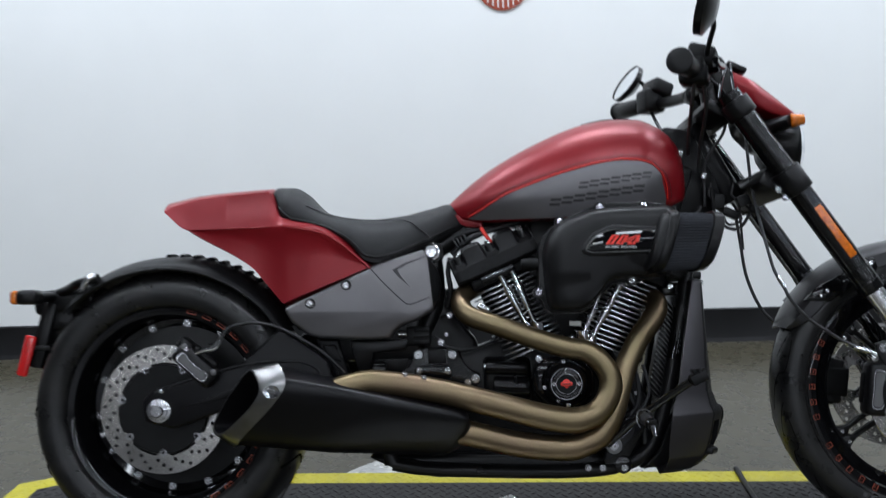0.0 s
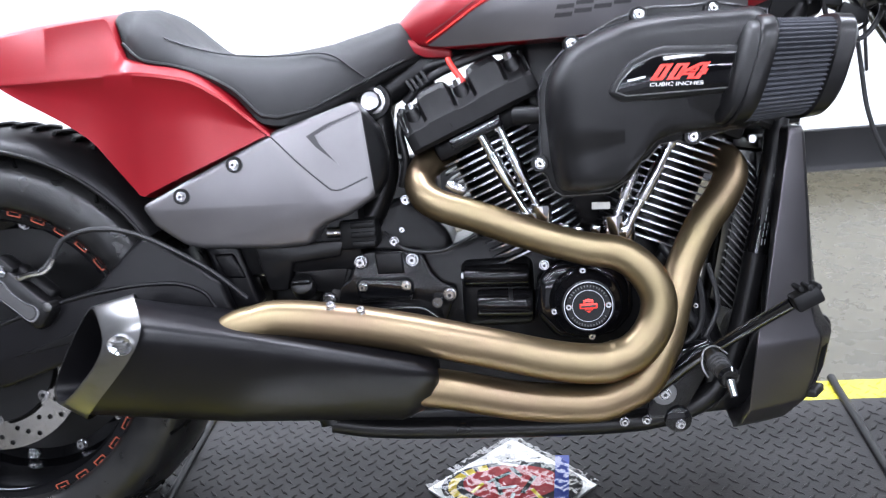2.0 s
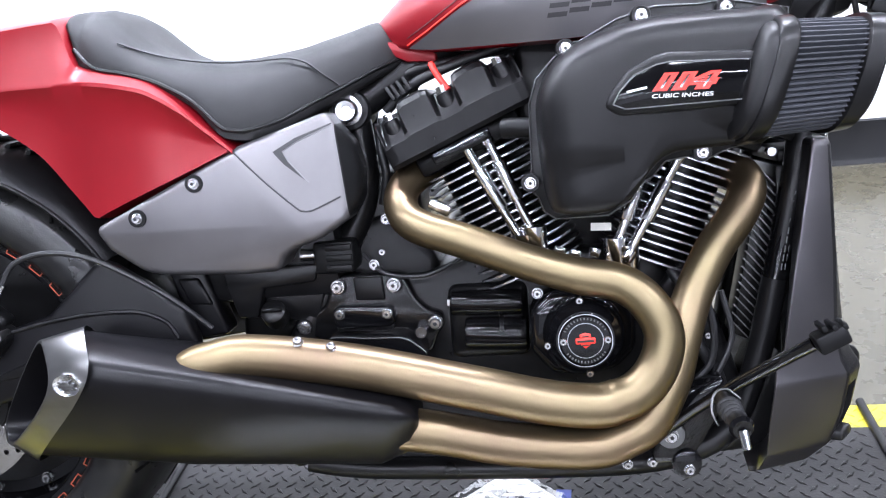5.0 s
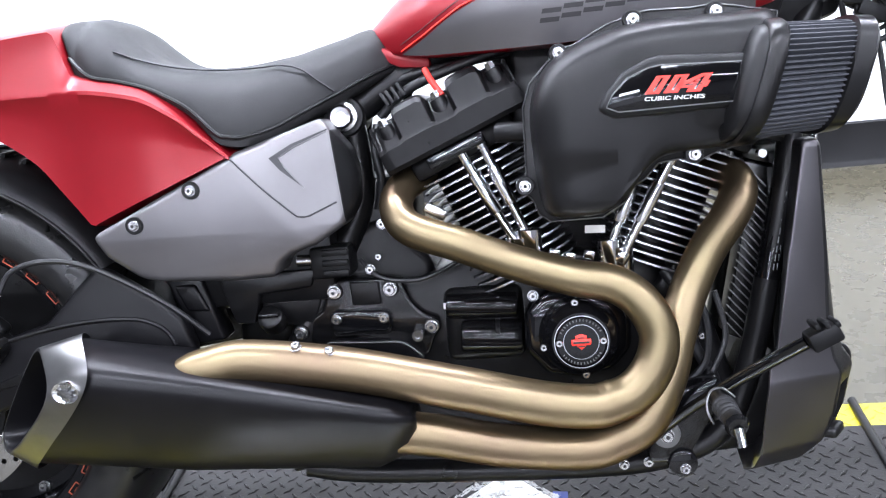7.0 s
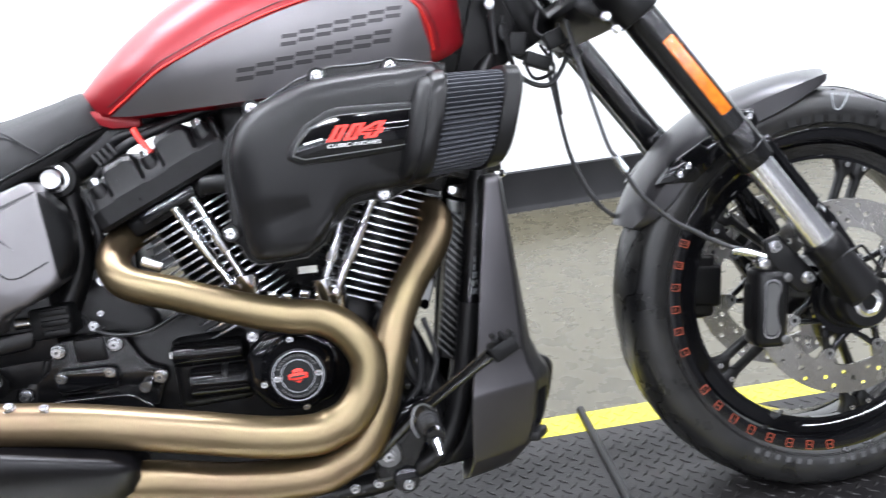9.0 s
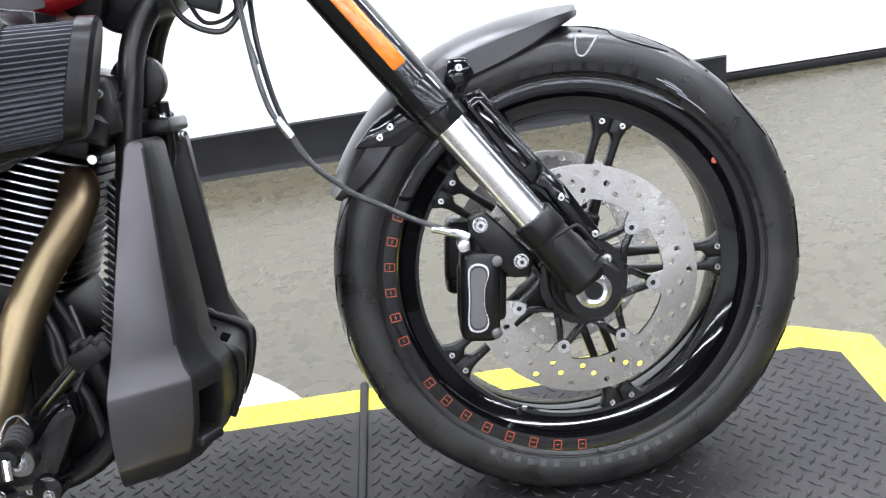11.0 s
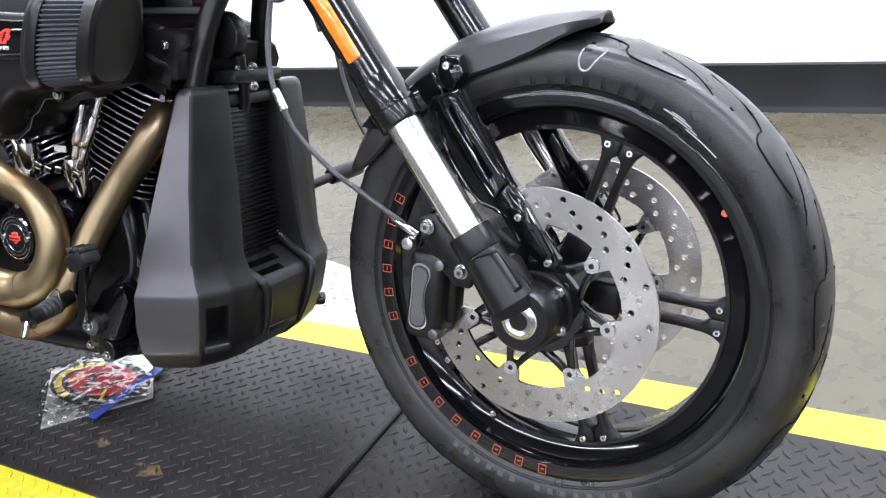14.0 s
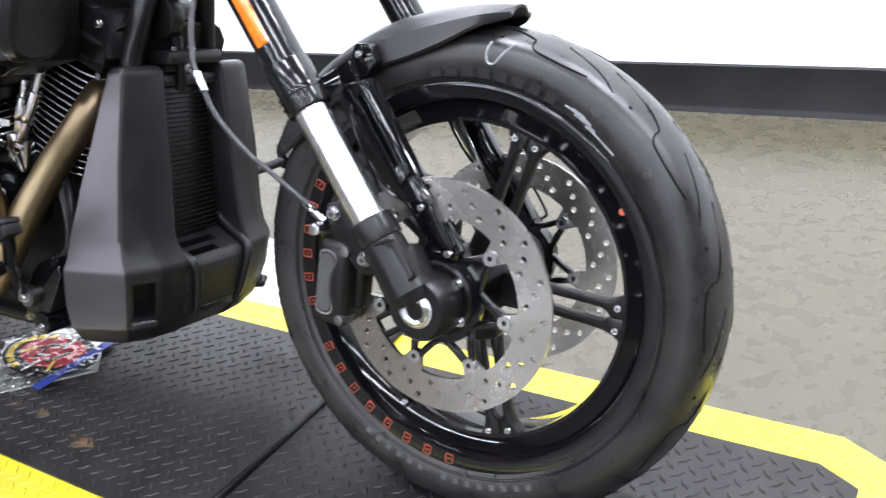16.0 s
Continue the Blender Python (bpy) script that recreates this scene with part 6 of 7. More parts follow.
# ---- swingarm and tail lamp carrier ----
b = prism([(-0.035, 0.30), (-0.04, 0.345), (-0.015, 0.372), (0.19, 0.428), (0.262, 0.494), (0.272, 0.499), (0.288, 0.494), (0.345, 0.455), (0.382, 0.426), (0.395, 0.385), (0.395, 0.33), (0.19, 0.335), (0.03, 0.283)], -0.145, -0.118, 0.008, 3)
swing = part("swingarm", b, SATIN, bike, "black cast swingarm")
part("swingarm_pocket", prism([(0.05, 0.33), (0.17, 0.372), (0.25, 0.40), (0.16, 0.35)], -0.1475, -0.14, 0.003), WRINKLE, swing)
part("swingarm_rib", tube([(0.02, -0.144, 0.376), (0.10, -0.144, 0.400), (0.174, -0.1445, 0.418), (0.244, -0.1445, 0.4275), (0.300, -0.1445, 0.4285), (0.330, -0.1445, 0.424), (0.357, -0.1445, 0.410), (0.370, -0.1445, 0.388)], 0.0035, 8, 5), SATIN, swing)
part("far_swingarm", prism([(-0.035, 0.30), (-0.04, 0.345), (0.19, 0.428), (0.30, 0.498), (0.43, 0.40), (0.42, 0.33), (0.03, 0.283)], 0.13, 0.16, 0.006), BLACK, bike)
rc = caliper(0.085, 0.425, -0.145, -1, -48, bike, 0.95)
part("caliper_hose", tube([(0.095, -0.16, 0.452), (0.125, -0.165, 0.462), (0.141, -0.16, 0.478), (0.161, -0.155, 0.506), (0.213, -0.16, 0.517), (0.278, -0.165, 0.504), (0.368, -0.165, 0.452), (0.42, -0.15, 0.40)], 0.0038, 8, 7), CABLE, bike, "black rear brake hose")
part("hose_end", tube([(0.08, -0.16, 0.45), (0.105, -0.165, 0.458), (0.13, -0.164, 0.462), (0.143, -0.16, 0.478)], 0.005, 8, 4), CHROME, rc)
for x, z in ((0.013, 0.37), (0.07, 0.462), (0.045, 0.46)):
    bolt(BOLT_S, x, -0.168, z, rc)
rings = []
for k in range(27):
    a = radians(136 - k * 4.0)
    c, s = math.cos(a), math.sin(a)
    hw = lerp(k, [(0, 0.10), (4, 0.125), (26, 0.128)])
    sec = [(-hw - 0.002, 0.319), (-hw, 0.325), (-hw * 0.86, 0.338), (-hw * 0.5, 0.351), (0, 0.356), (hw * 0.5, 0.351), (hw * 0.86, 0.338), (hw, 0.325), (hw + 0.002, 0.319)]
    sec += [(y * 0.97, q - 0.004) for y, q in sec[::-1]]
    rings.append([(q * c, y, AXLE + q * s) for y, q in sec])
hugger = part("tyre_hugger", loft(rings), PLASTIC, bike, "black plastic hugger over the rear tyre")
part("hugger_edge", tube([(0.320 * math.cos(radians(136 - k * 8)), -0.129, AXLE + 0.320 * math.sin(radians(136 - k * 8))) for k in range(14)], 0.003, 8, 3), BLACK, hugger)
for k in range(11):
    a = 92 - k * 5.2
    b = tube([(0.3535 * math.cos(radians(a)), -0.05, AXLE + 0.3535 * math.sin(radians(a))), (0.3575 * math.cos(radians(a)), 0.0, AXLE + 0.3575 * math.sin(radians(a))), (0.3535 * math.cos(radians(a + 1)), 0.05, AXLE + 0.3535 * math.sin(radians(a + 1)))], 0.0065, 8, 3, flat=0.5)
    part("hugger_rib", b, PLASTIC, hugger)
carrier = part("tail_carrier", tube([(-0.15, -0.12, 0.628), (-0.20, -0.11, 0.617), (-0.25, -0.06, 0.605), (-0.30, -0.02, 0.595)], 0.011, 10, 5), BLACK, bike, "black carrier arm behind the rear wheel")
b = box((-0.262, 0, 0.580), (0.15, 0.10, 0.058), 0.014, (0, -4, 0), 3)
b = box((-0.312, 0, 0.50), (0.035, 0.11, 0.16), 0.008, (0, 14, 0), bm=b)
b = box((-0.275, 0, 0.535), (0.07, 0.09, 0.05), 0.01, bm=b)
part("lamp_housing", b, BLACK, carrier)
part("clamp_ring", tube([(-0.185, -0.122, 0.605), (-0.17, -0.128, 0.628), (-0.155, -0.122, 0.634)], 0.008, 10, 4), CHROME, carrier)
for s in (-1, 1):
    q = rod((-0.29, s * 0.04, 0.59), (-0.312, s * 0.115, 0.588), 0.012, seg=14)
    arm = part("indicator", box((-0.308, s * 0.125, 0.588), (0.05, 0.05, 0.034), 0.012, (0, 0, 0), 3, q), BLACK, carrier)
    part("indicator_lens", box((-0.336, s * 0.125, 0.588), (0.02, 0.046, 0.032), 0.009, (0, 0, 0), 3), ORANGE, arm, "amber indicator lens")
part("red_reflector", box((-0.345, -0.062, 0.452), (0.026, 0.012, 0.098), 0.008, (0, 14, 0), 3), REDLENS, carrier, "long red reflector")
part("plate_bracket", box((-0.32, -0.03, 0.47), (0.06, 0.06, 0.014), 0.004), BLACK, carrier)

# ---- radiator and its cowls ----
def cowl(s):
    """One side cowl, as level sections from top to bottom: outer rear, outer front, inner front, inner rear."""
    secs = [
        (0.590, (1.204, -0.130), (1.222, -0.122), (1.226, -0.100), (1.230, -0.062), (1.19, -0.055)),
        (0.582, (1.200, -0.136), (1.226, -0.127), (1.232, -0.103), (1.236, -0.060), (1.19, -0.053)),
        (0.450, (1.171, -0.166), (1.224, -0.146), (1.236, -0.108), (1.243, -0.064), (1.19, -0.058)),
        (0.340, (1.147, -0.189), (1.221, -0.155), (1.240, -0.118), (1.248, -0.071), (1.19, -0.066)),
        (0.312, (1.137, -0.188), (1.225, -0.158), (1.250, -0.120), (1.258, -0.071), (1.19, -0.066)),
        (0.298, (1.134, -0.193), (1.231, -0.161), (1.260, -0.119), (1.267, -0.070), (1.19, -0.066)),
        (0.291, (1.133, -0.194), (1.232, -0.161), (1.261, -0.118), (1.268, -0.068), (1.19, -0.066)),
        (0.240, (1.126, -0.190), (1.223, -0.156), (1.251, -0.113), (1.260, -0.062), (1.18, -0.060)),
        (0.200, (1.124, -0.182), (1.210, -0.148), (1.235, -0.107), (1.243, -0.055), (1.17, -0.050)),
        (0.172, (1.118, -0.160), (1.186, -0.131), (1.206, -0.098), (1.215, -0.050), (1.15, -0.045)),
        (0.160, (1.110, -0.135), (1.16, -0.115), (1.178, -0.088), (1.185, -0.045), (1.12, -0.040)),
    ]
    b = loft([[(x, -s * y, z) for x, y in pts] for z, *pts in secs])
    bevel(b, 0.005, 3, 20)
    bmesh.ops.recalc_face_normals(b, faces=b.faces)
    b.normal_update()
    # shade put into colour: faces turned ahead or inward get the darker material
    for f in b.faces:
        f.material_index = 1 if f.normal.x > 0.5 or f.normal.y * s < -0.3 else 0
    side = Vector((-0.028, s * 0.043, 0)) * s
    return pocket(b, (1.2370, s * 0.1345, 0.2475), side, (0, 0, 1), 0.034, 0.058, 0.040, 1)


radiator = part("radiator", box((1.185, 0, 0.42), (0.03, 0.17, 0.27), 0.003), BLACK, bike, "black radiator between moulded cowls")
for k in range(34):
    part("radiator_fin", box((1.2035, 0, 0.297 + k * 0.0075), (0.009, 0.15, 0.0014), 0), PLASTIC, radiator)
right_cowl = part("radiator_cowl", cowl(-1), DARKGREY, radiator, "satin charcoal cowl beside the radiator", second=CHINDARK)
left_cowl = part("radiator_cowl", cowl(1), DARKGREY, radiator, "satin charcoal cowl beside the radiator", second=CHINDARK)
b = box((1.20, 0, 0.566), (0.05, 0.15, 0.018), 0.005)
part("radiator_crossbar", b, COWLPL, radiator)
# chin between the cowls, with slots through its top
b = loft([[(1.264, -0.075, 0.294), (1.264, 0.075, 0.294), (1.19, 0.075, 0.330), (1.19, -0.075, 0.330)], [(1.268, -0.078, 0.275), (1.268, 0.078, 0.275), (1.15, 0.08, 0.275), (1.15, -0.08, 0.275)], [(1.252, -0.07, 0.21), (1.252, 0.07, 0.21), (1.12, 0.08, 0.20), (1.12, -0.08, 0.20)], [(1.20, -0.06, 0.165), (1.20, 0.06, 0.165), (1.08, 0.07, 0.16), (1.08, -0.07, 0.16)]])
bevel(b, 0.01, 3, 25)
# slot floors also take the matte black, deepening their shade by colour
for x, y, w in ((1.2475, -0.026, 0.076), (1.2265, -0.014, 0.084), (1.2055, -0.004, 0.070)):
    pocket(b, (x, y, 0.294 + (1.264 - x) * 0.4865), (0, 1, 0.03), (-0.8992, 0, 0.4375), w, 0.0135, 0.034, 1)
chin = part("chin_cowl", b, CHINDARK, radiator, "black moulded chin with air slots", second=RECESS)
b = None
for s in (-1, 1):
    b = tube([(1.196, s * 0.066, 0.345), (1.222, s * 0.066, 0.322), (1.256, s * 0.064, 0.302), (1.272, s * 0.058, 0.285), (1.262, s * 0.05, 0.235), (1.246, s * 0.045, 0.20)], [0.006, 0.007, 0.008, 0.008, 0.006, 0.004], 10, 5, b)
part("chin_ridge", b, COWLPL, chin)
part("chin_lip", box((1.245, 0.0, 0.212), (0.018, 0.07, 0.012), 0.004, (0, 20, 0)), COWLPL, chin)
for s, cowl_ob in ((-1, right_cowl), (1, left_cowl)):
    part("duct_lip", box((1.229, s * 0.132, 0.2095), (0.040, 0.020, 0.014), 0.005, (0, 0, -s * 57), 3), COWLPL, cowl_ob)
b = tube([(1.33, 0, 0.83), (1.235, -0.045, 0.735), (1.208, -0.08, 0.64), (1.190, -0.096, 0.54), (1.166, -0.099, 0.43), (1.138, -0.100, 0.31), (1.10, -0.10, 0.215), (1.03, -0.10, 0.175), (0.90, -0.10, 0.165), (0.62, -0.10, 0.175), (0.52, -0.1, 0.19)], 0.0165, 16, 6)
downtube = part("down_tube", b, BLACK, bike, "black frame down tube")
b = tube([(1.33, 0, 0.83), (1.235, 0.045, 0.735), (1.195, 0.07, 0.64), (1.175, 0.085, 0.54), (1.155, 0.093, 0.43), (1.132, 0.098, 0.31), (1.10, 0.10, 0.215), (1.03, 0.10, 0.175), (0.90, 0.10, 0.165), (0.62, 0.10, 0.175), (0.52, 0.1, 0.19)], 0.0165, 16, 6)
part("down_tube", b, BLACK, bike, "black frame down tube")
lab = part("tube_label", tube([(1.187, -0.0965, 0.525), (1.1615, -0.0995, 0.41)], 0.0168, 16, 1, caps=False), GLOSS, downtube, "black label with rows of small white print")
for j in range(3):
    for k in range(9):
        z = 0.519 - k * 0.0115
        f = (0.54 - z) / 0.11
        x = 1.190 - 0.0238 * f - 0.004 + j * 0.0045
        part("label_bar", box((x, -0.0962 - 0.003 * f - 0.0165 + abs(j - 1) * 0.0015, z), (0.0014, 0.0012, 0.0085), 0, (0, 10, 0)), CHALK, lab)
# oil cooler behind the front pipe
cooler = part("oil_cooler", prism([(1.11, 0.33), (1.133, 0.32), (1.180, 0.53), (1.155, 0.545)], -0.07, -0.02, 0.003), BLACK, bike, "black finned oil cooler")
for k in range(20):
    f = k / 19
    part("cooler_fin", box((1.122 + 0.047 * f, -0.075, 0.335 + 0.195 * f), (0.040, 0.012, 0.0016), 0, (0, 50, 0)), BRUSHED, cooler)
b = prism([(1.00, 0.19), (1.01, 0.40), (1.05, 0.45), (1.09, 0.36), (1.125, 0.25), (1.10, 0.18)], -0.085, 0.085, 0.012, 3)
front_cover = part("front_cover", b, WRINKLE, engine, "black cast cover ahead of the engine")
for x, z in ((1.035, 0.39), (1.075, 0.335), (1.055, 0.30), (1.085, 0.25)):
    bolt(BOLT_S, x, -0.086, z, front_cover)
part("cover_hose", tube([(1.03, -0.09, 0.43), (1.055, -0.105, 0.38), (1.06, -0.11, 0.33), (1.085, -0.11, 0.28), (1.09, -0.10, 0.22)], 0.008, 10, 5), CABLE, front_cover)
part("head_plug", rod((1.158, -0.10, 0.575), (1.158, -0.116, 0.575), 0.0055, seg=14), STEEL, bike)
# things seen above the radiator
b = box((1.22, 0, 0.60), (0.05, 0.11, 0.02), 0.005)
b = rod((1.212, -0.02, 0.66), (1.212, -0.045, 0.66), 0.035, seg=24, bm=b, bev=0.004)
b = tube([(1.235, -0.03, 0.63), (1.23, -0.02, 0.57), (1.225, -0.02, 0.55)], 0.008, 10, 4, b)
part("horn", b, BLACK, bike, "round black horn above the radiator")
for x, y, z in ((1.232, -0.03, 0.612), (1.232, 0.0, 0.612), (1.248, -0.02, 0.585)):
    bolt(BOLT_M, x, y, z, None, pose(x, y, z, 0, 0, 60))

# ---- foot controls ----
b = prism([(0.99, 0.186), (0.986, 0.20), (1.000, 0.25), (1.03, 0.285), (1.08, 0.30), (1.085, 0.27), (1.05, 0.21), (1.035, 0.188)], -0.16, -0.12, 0.006)
b = rod((1.030, -0.165, 0.186), (1.030, -0.11, 0.186), 0.019, seg=28, bm=b, bev=0.003)
mount = part("peg_mount", b, GLOSS, bike, "black foot peg mount")
part("spacer", lathe([(0.0005, -0.012), (0.017, -0.012), (0.018, -0.008), (0.018, 0.0), (0.0005, 0)], (1.010, -0.160, 0.229), 24, closed=False), BRUSHED, mount)
bolt(BOLT_L, 1.010, -0.172, 0.229, mount)
for x, y, z in ((0.991, -0.118, 0.173), (1.032, -0.165, 0.180)):
    bolt(BOLT_M, x, y, z, mount)
bolt(BOLT_M, 0.957, -0.13, 0.176, mount)
a_, c_ = Vector((1.063, -0.266, 0.298)), Vector((1.067, -0.322, 0.290))
d_ = c_ - a_
peg = part("foot_peg", rod(a_ - d_ * 0.45, a_ + d_ * 0.95, 0.011, 0.012, 20), BLACK, mount)
for k in range(6):
    part("peg_rib", rod(a_ + d_ * (0.02 + k * 0.15), a_ + d_ * (0.165 + k * 0.15), 0.0145 - 0.0006 * k, 0.0138 - 0.0006 * k, 22, bev=0.002), PEGRUBBER, peg, "ribbed grey rubber peg")
part("peg_collar", rod(a_ + d_ * 0.92, a_ + d_ * 1.02, 0.014, 0.011, 20), GLOSS, peg)
part("peg_feeler", rod(a_ + d_ * 1.0 + Vector((0, 0, -0.002)), a_ + d_ * 1.0 + Vector((0.002, -0.010, -0.020)), 0.006, 0.0045, 14), CHROME, peg)
part("peg_spring", tube([(1.048, -0.285, 0.282), (1.043, -0.275, 0.296), (1.049, -0.262, 0.312), (1.063, -0.262, 0.317), (1.076, -0.272, 0.308)], 0.0014, 8, 4), BRUSHED, peg)
b = tube([(0.995, -0.175, 0.232), (1.035, -0.202, 0.272), (1.08, -0.238, 0.314), (1.125, -0.268, 0.350), (1.155, -0.290, 0.374)], [0.010, 0.0095, 0.010, 0.0105, 0.011], 10, 5, flat=0.75)
pedal = part("brake_pedal", b, GLOSS, bike, "gloss black brake pedal")
b = box((1.168, -0.300, 0.382), (0.036, 0.03, 0.022), 0.004, (0, -25, 0))
for k in range(3):
    b = box((1.158 + k * 0.011, -0.300, 0.395 + k * 0.001), (0.006, 0.03, 0.008), 0.002, (0, -25, 0), bm=b)
part("pedal_pad", b, PLASTIC, pedal)
part("master_cylinder", rod((1.035, -0.15, 0.265), (1.035, -0.11, 0.285), 0.015, seg=18, bev=0.002), STEEL, bike)
b = tube([(1.06, -0.13, 0.42), (1.075, -0.13, 0.36), (1.07, -0.13, 0.31), (1.04, -0.13, 0.28)], 0.005, 8, 5)
b = tube([(1.09, -0.11, 0.40), (1.10, -0.12, 0.34), (1.075, -0.13, 0.29)], 0.004, 8, 5, b)
part("brake_hose", b, CABLE, bike)
b = rod((1.12, 0.18, 0.37), (1.15, 0.31, 0.392), 0.009, seg=16)
b = rod((1.15, 0.30, 0.392), (1.158, 0.385, 0.398), 0.016, seg=18, bm=b, bev=0.003)
part("far_foot_peg", b, BLACK, bike, "black foot peg")
b = tube([(0.18, 0.15, 0.36), (0.16, 0.19, 0.20), (0.15, 0.235, 0.066)], [0.013, 0.012, 0.010], 12, 4)
b = box((0.15, 0.24, 0.066), (0.05, 0.03, 0.008), 0.003, (14, 0, 0), bm=b)
part("side_stand", b, BLACK, bike, "black side stand")

# ---- bars, mirrors, lamp ----
b = tube([(1.142, -0.37, 1.018), (1.182, -0.30, 1.034), (1.23, -0.20, 1.045), (1.262, -0.09, 1.05), (1.27, 0, 1.05), (1.262, 0.09, 1.055), (1.23, 0.20, 1.065), (1.185, 0.30, 1.078), (1.150, 0.37, 1.088)], 0.0145, 16, 6)
bars = part("handlebar", b, BLACK, bike, "black handlebar")
for s, x0, z0, z1 in ((-1, 1.137, 1.016, 1.034), (1, 1.146, 1.088, 1.076)):
    g0, g1 = Vector((x0, s * 0.395, z0)), Vector((1.188, s * 0.27, z1))
    grip = part("grip", rod(g0, g1, 0.024, 0.0215, 24, bev=0.004), PLASTIC, bars)
    part("grip_end", rod(g0 + Vector((-0.004, s * 0.01, 0)), g0, 0.0275, seg=24, bev=0.005), BLACK, grip)
    sw = box((1.203, s * 0.235, z1 + 0.002), (0.062, 0.06, 0.064), 0.012, (0, 0, s * 20), 3)
    part("switch_housing", sw, PLASTIC, bars)
    b = box((1.222, s * 0.235, z1 + 0.034), (0.060, 0.07, 0.042), 0.010, (0, 20, s * 20), 3)
    part("reservoir", b, PLASTIC, bars, "black brake fluid reservoir")
    part("lever", tube([(1.245, s * 0.22, z1 + 0.005), (1.255, s * 0.27, z1), (1.225, s * 0.35, z0 + 0.002), (1.205, s * 0.40, z0)], [0.008, 0.007, 0.006, 0.006], 10, 5), GLOSS, bars)
part("mirror_stem", tube([(1.225, -0.25, 1.05), (1.222, -0.30, 1.08), (1.222, -0.34, 1.105), (1.205, -0.37, 1.122), (1.18, -0.40, 1.125)], 0.0055, 10, 5), BLACK, bars)
part("mirror_stem", tube([(1.23, 0.25, 1.085), (1.225, 0.30, 1.115), (1.212, 0.34, 1.142), (1.204, 0.37, 1.165), (1.192, 0.40, 1.172)], 0.0055, 10, 5), BLACK, bars)


def mirror(c, rz, tilt):
    m = pose(*c, 0, tilt, rz)
    ring = [(0.012, 0.075 * math.cos(2 * math.pi * k / 28), 0.054 * math.sin(2 * math.pi * k / 28)) for k in range(28)]
    b = loft([ring, [(0.016, y * 0.9, z * 0.9) for x, y, z in ring], [(0.03, y * 0.45, z * 0.45) for x, y, z in ring]])
    b = loft([[(-0.003, y, z) for x, y, z in ring], ring], bm=b, caps=False)
    bmesh.ops.transform(b, matrix=m, verts=b.verts)
    shell = part("mirror", b, BLACK, bars, "oval mirror in a black shell")
    b = bmesh.new()
    b.faces.new([b.verts.new((0.0, y * 0.95, z * 0.95)) for x, y, z in ring])
    bmesh.ops.transform(b, matrix=m, verts=b.verts)
    part("mirror_glass", b, SILVERGLASS, shell, "bright mirror glass")


mirror((1.172, 0.42, 1.176), 14, 30)
mirror((1.178, -0.42, 1.118), -16, 18)
part("control_cable", tube([(1.20, -0.26, 1.02), (1.20, -0.22, 0.97), (1.21, -0.14, 0.92), (1.22, -0.08, 0.88)], 0.0045, 8, 5), CABLE, bars)
part("control_cable", tube([(1.22, -0.24, 1.03), (1.235, -0.20, 0.96), (1.24, -0.12, 0.90), (1.245, -0.07, 0.84)], 0.0045, 8, 5), CABLE, bars)
part("control_cable", tube([(1.20, 0.24, 1.06), (1.215, 0.18, 0.99), (1.23, 0.08, 0.93), (1.25, 0.0, 0.88)], 0.0045, 8, 5), CABLE, bars)
part("control_cable", tube([(1.26, -0.15, 1.04), (1.30, -0.13, 1.0), (1.30, -0.10, 0.93), (1.262, -0.07, 0.86), (1.258, -0.06, 0.76)], 0.0035, 8, 6), CABLE, bars)
b = tube([(1.285, -0.19, 1.06), (1.275, -0.185, 1.02), (1.27, -0.18, 0.99)], 0.003, 8, 4)
b = tube([(1.295, -0.19, 1.06), (1.30, -0.185, 1.02), (1.305, -0.18, 0.995)], 0.003, 8, 4, b)
part("bright_line", b, CHROME, bars)
for s in (-1, 1):
    part("riser", rod((1.275, s * 0.05, 1.05), (1.29, s * 0.05, 0.965), 0.018, 0.021, 20), BLACK, bars)
    part("riser_clamp", rod((1.269, s * 0.07, 1.05), (1.269, s * 0.03, 1.05), 0.022, seg=20, bev=0.003), BLACK, bars)
b = box((1.312, 0, 1.066), (0.058, 0.12, 0.105), 0.016, (0, -28, 0), 3)
gauge = part("instrument_housing", b, BLACK, bars, "black instrument housing above the bars")
part("instrument_glass", box((1.285, 0, 1.080), (0.006, 0.10, 0.05), 0.002, (0, -28, 0)), GLOSS, gauge)
part("visor_cap", box((1.352, 0, 1.092), (0.05, 0.10, 0.016), 0.006, (0, 26, 0), 3), BLACK, bars)
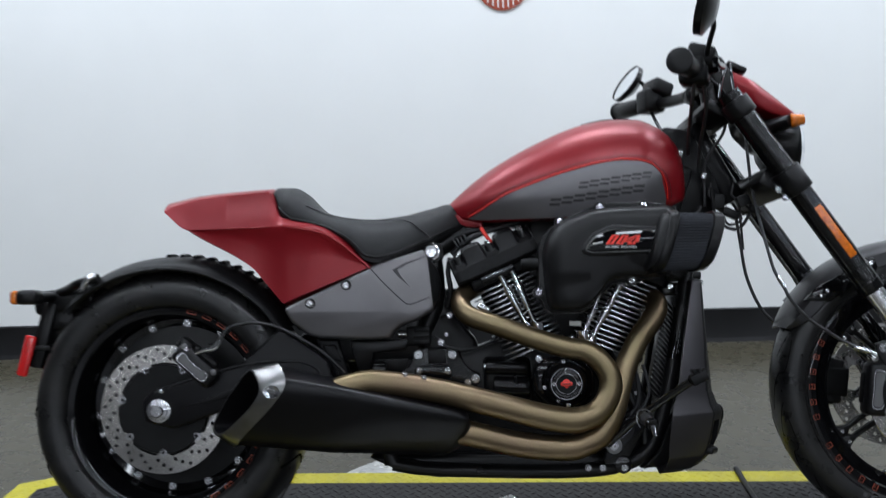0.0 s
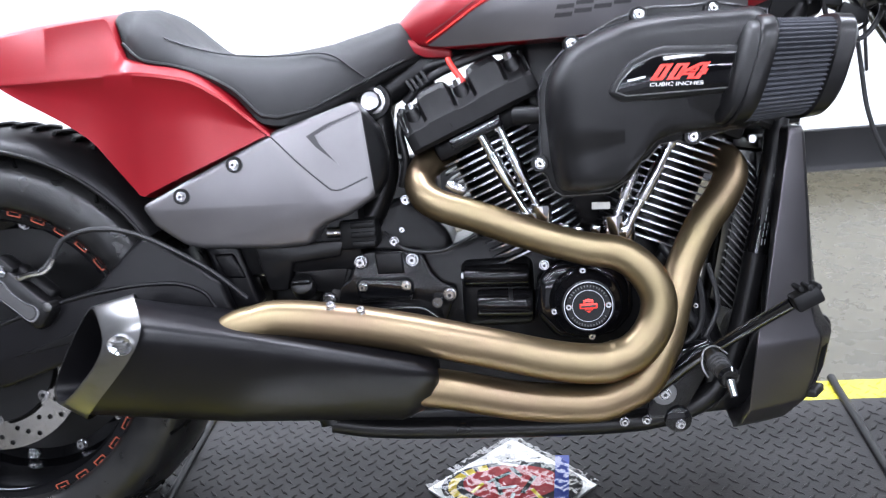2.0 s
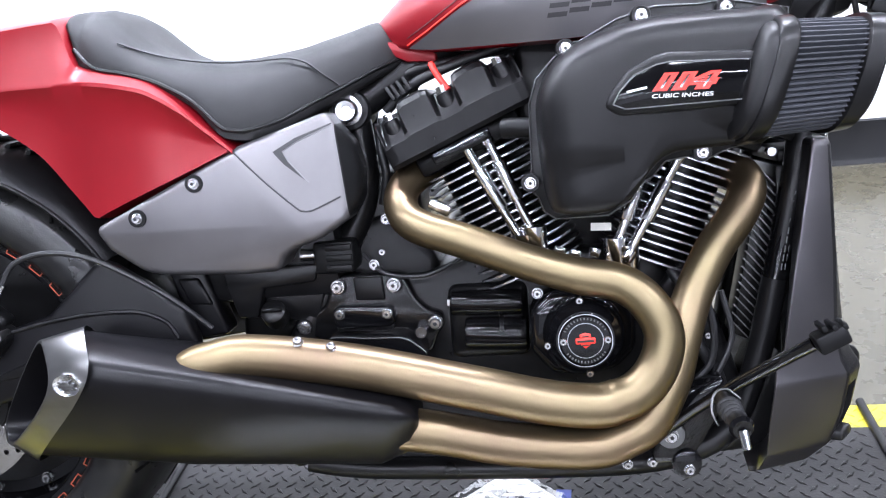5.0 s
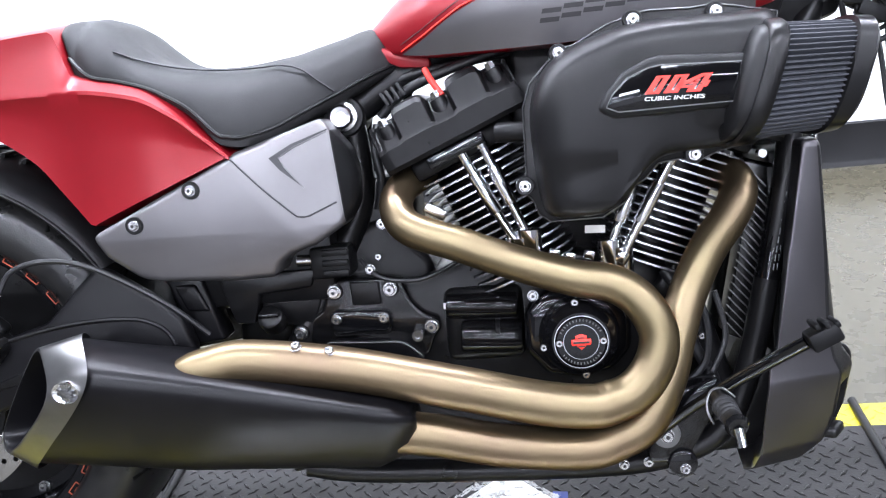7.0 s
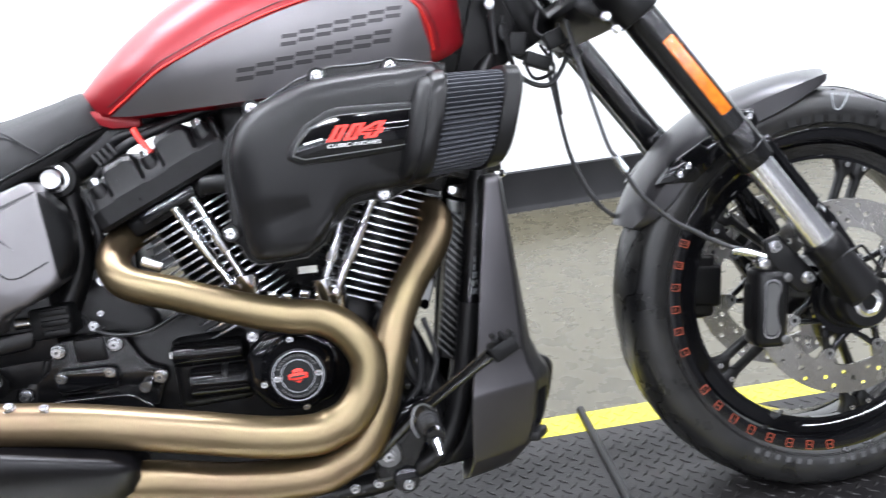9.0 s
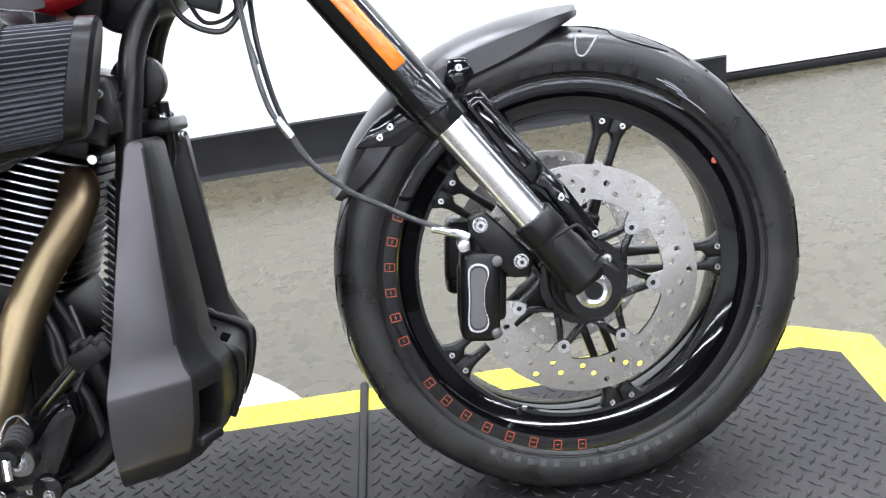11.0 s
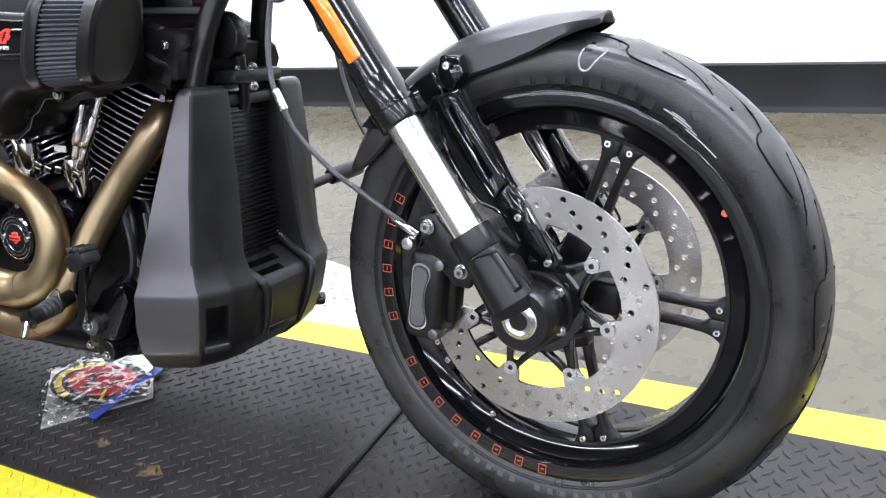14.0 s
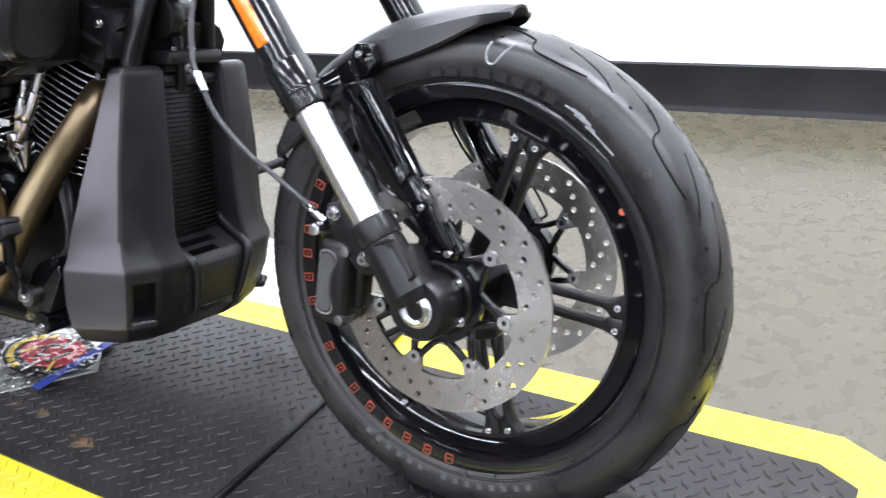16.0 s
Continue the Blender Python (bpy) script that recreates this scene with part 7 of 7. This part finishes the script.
# headlamp with its red visor
rings = []
for k in range(11):
    f = k / 10
    x = 1.335 + 0.135 * f
    zt = lerp(f, [(0, 1.095), (0.3, 1.065), (1, 0.985)])
    h = lerp(f, [(0, 0.055), (0.4, 0.088), (1, 0.08)])
    zb = lerp(f, [(0, 1.03), (0.5, 0.975), (1, 0.955)])
    rings.append([(x, -h, zb), (x, -h - 0.004, zb + (zt - zb) * 0.5), (x, -h * 0.8, zt - 0.008), (x, 0, zt), (x, h * 0.8, zt - 0.008), (x, h + 0.004, zb + (zt - zb) * 0.5), (x, h, zb)])
b = loft(rings)
bevel(b, 0.006, 2, 30)
lamp = part("headlamp_visor", b, RED, bike, "satin red headlamp visor")
rings = []
for k in range(9):
    f = k / 8
    x = 1.408 + 0.077 * f
    r = lerp(f, [(0, 0.045), (0.25, 0.07), (0.85, 0.085), (1, 0.078)])
    rings.append([(x, 0.95 * r * math.cos(2 * math.pi * q / 32), 0.905 + r * math.sin(2 * math.pi * q / 32)) for q in range(32)])
part("headlamp", loft(rings), BLACK, lamp, "black headlamp shell")
rings = []
for f in (0, 0.4, 0.7, 0.9, 1):
    r = 0.074 * math.cos(f * math.pi / 2) + 0.001
    rings.append([(1.484 + 0.022 * math.sin(f * math.pi / 2), r * math.cos(2 * math.pi * q / 32), 0.905 + r * math.sin(2 * math.pi * q / 32)) for q in range(32)])
part("headlamp_glass", loft(rings), SILVERGLASS, lamp, "bright headlamp glass")
for s in (-1, 1):
    arm = part("indicator", rod((1.40, s * 0.07, 0.935), (1.44, s * 0.14, 0.94), 0.018, 0.015, 18, bev=0.002), BLACK, lamp)
    part("indicator_lens", rod((1.438, s * 0.14, 0.94), (1.468, s * 0.145, 0.942), 0.0165, 0.012, 18, bev=0.004), ORANGE, arm, "amber indicator lens")
b = prism([(1.34, 1.02), (1.40, 0.985), (1.43, 0.93), (1.425, 0.895), (1.40, 0.892), (1.355, 0.94)], -0.05, 0.05, 0.01)
part("lamp_bracket", b, BLACK, lamp)
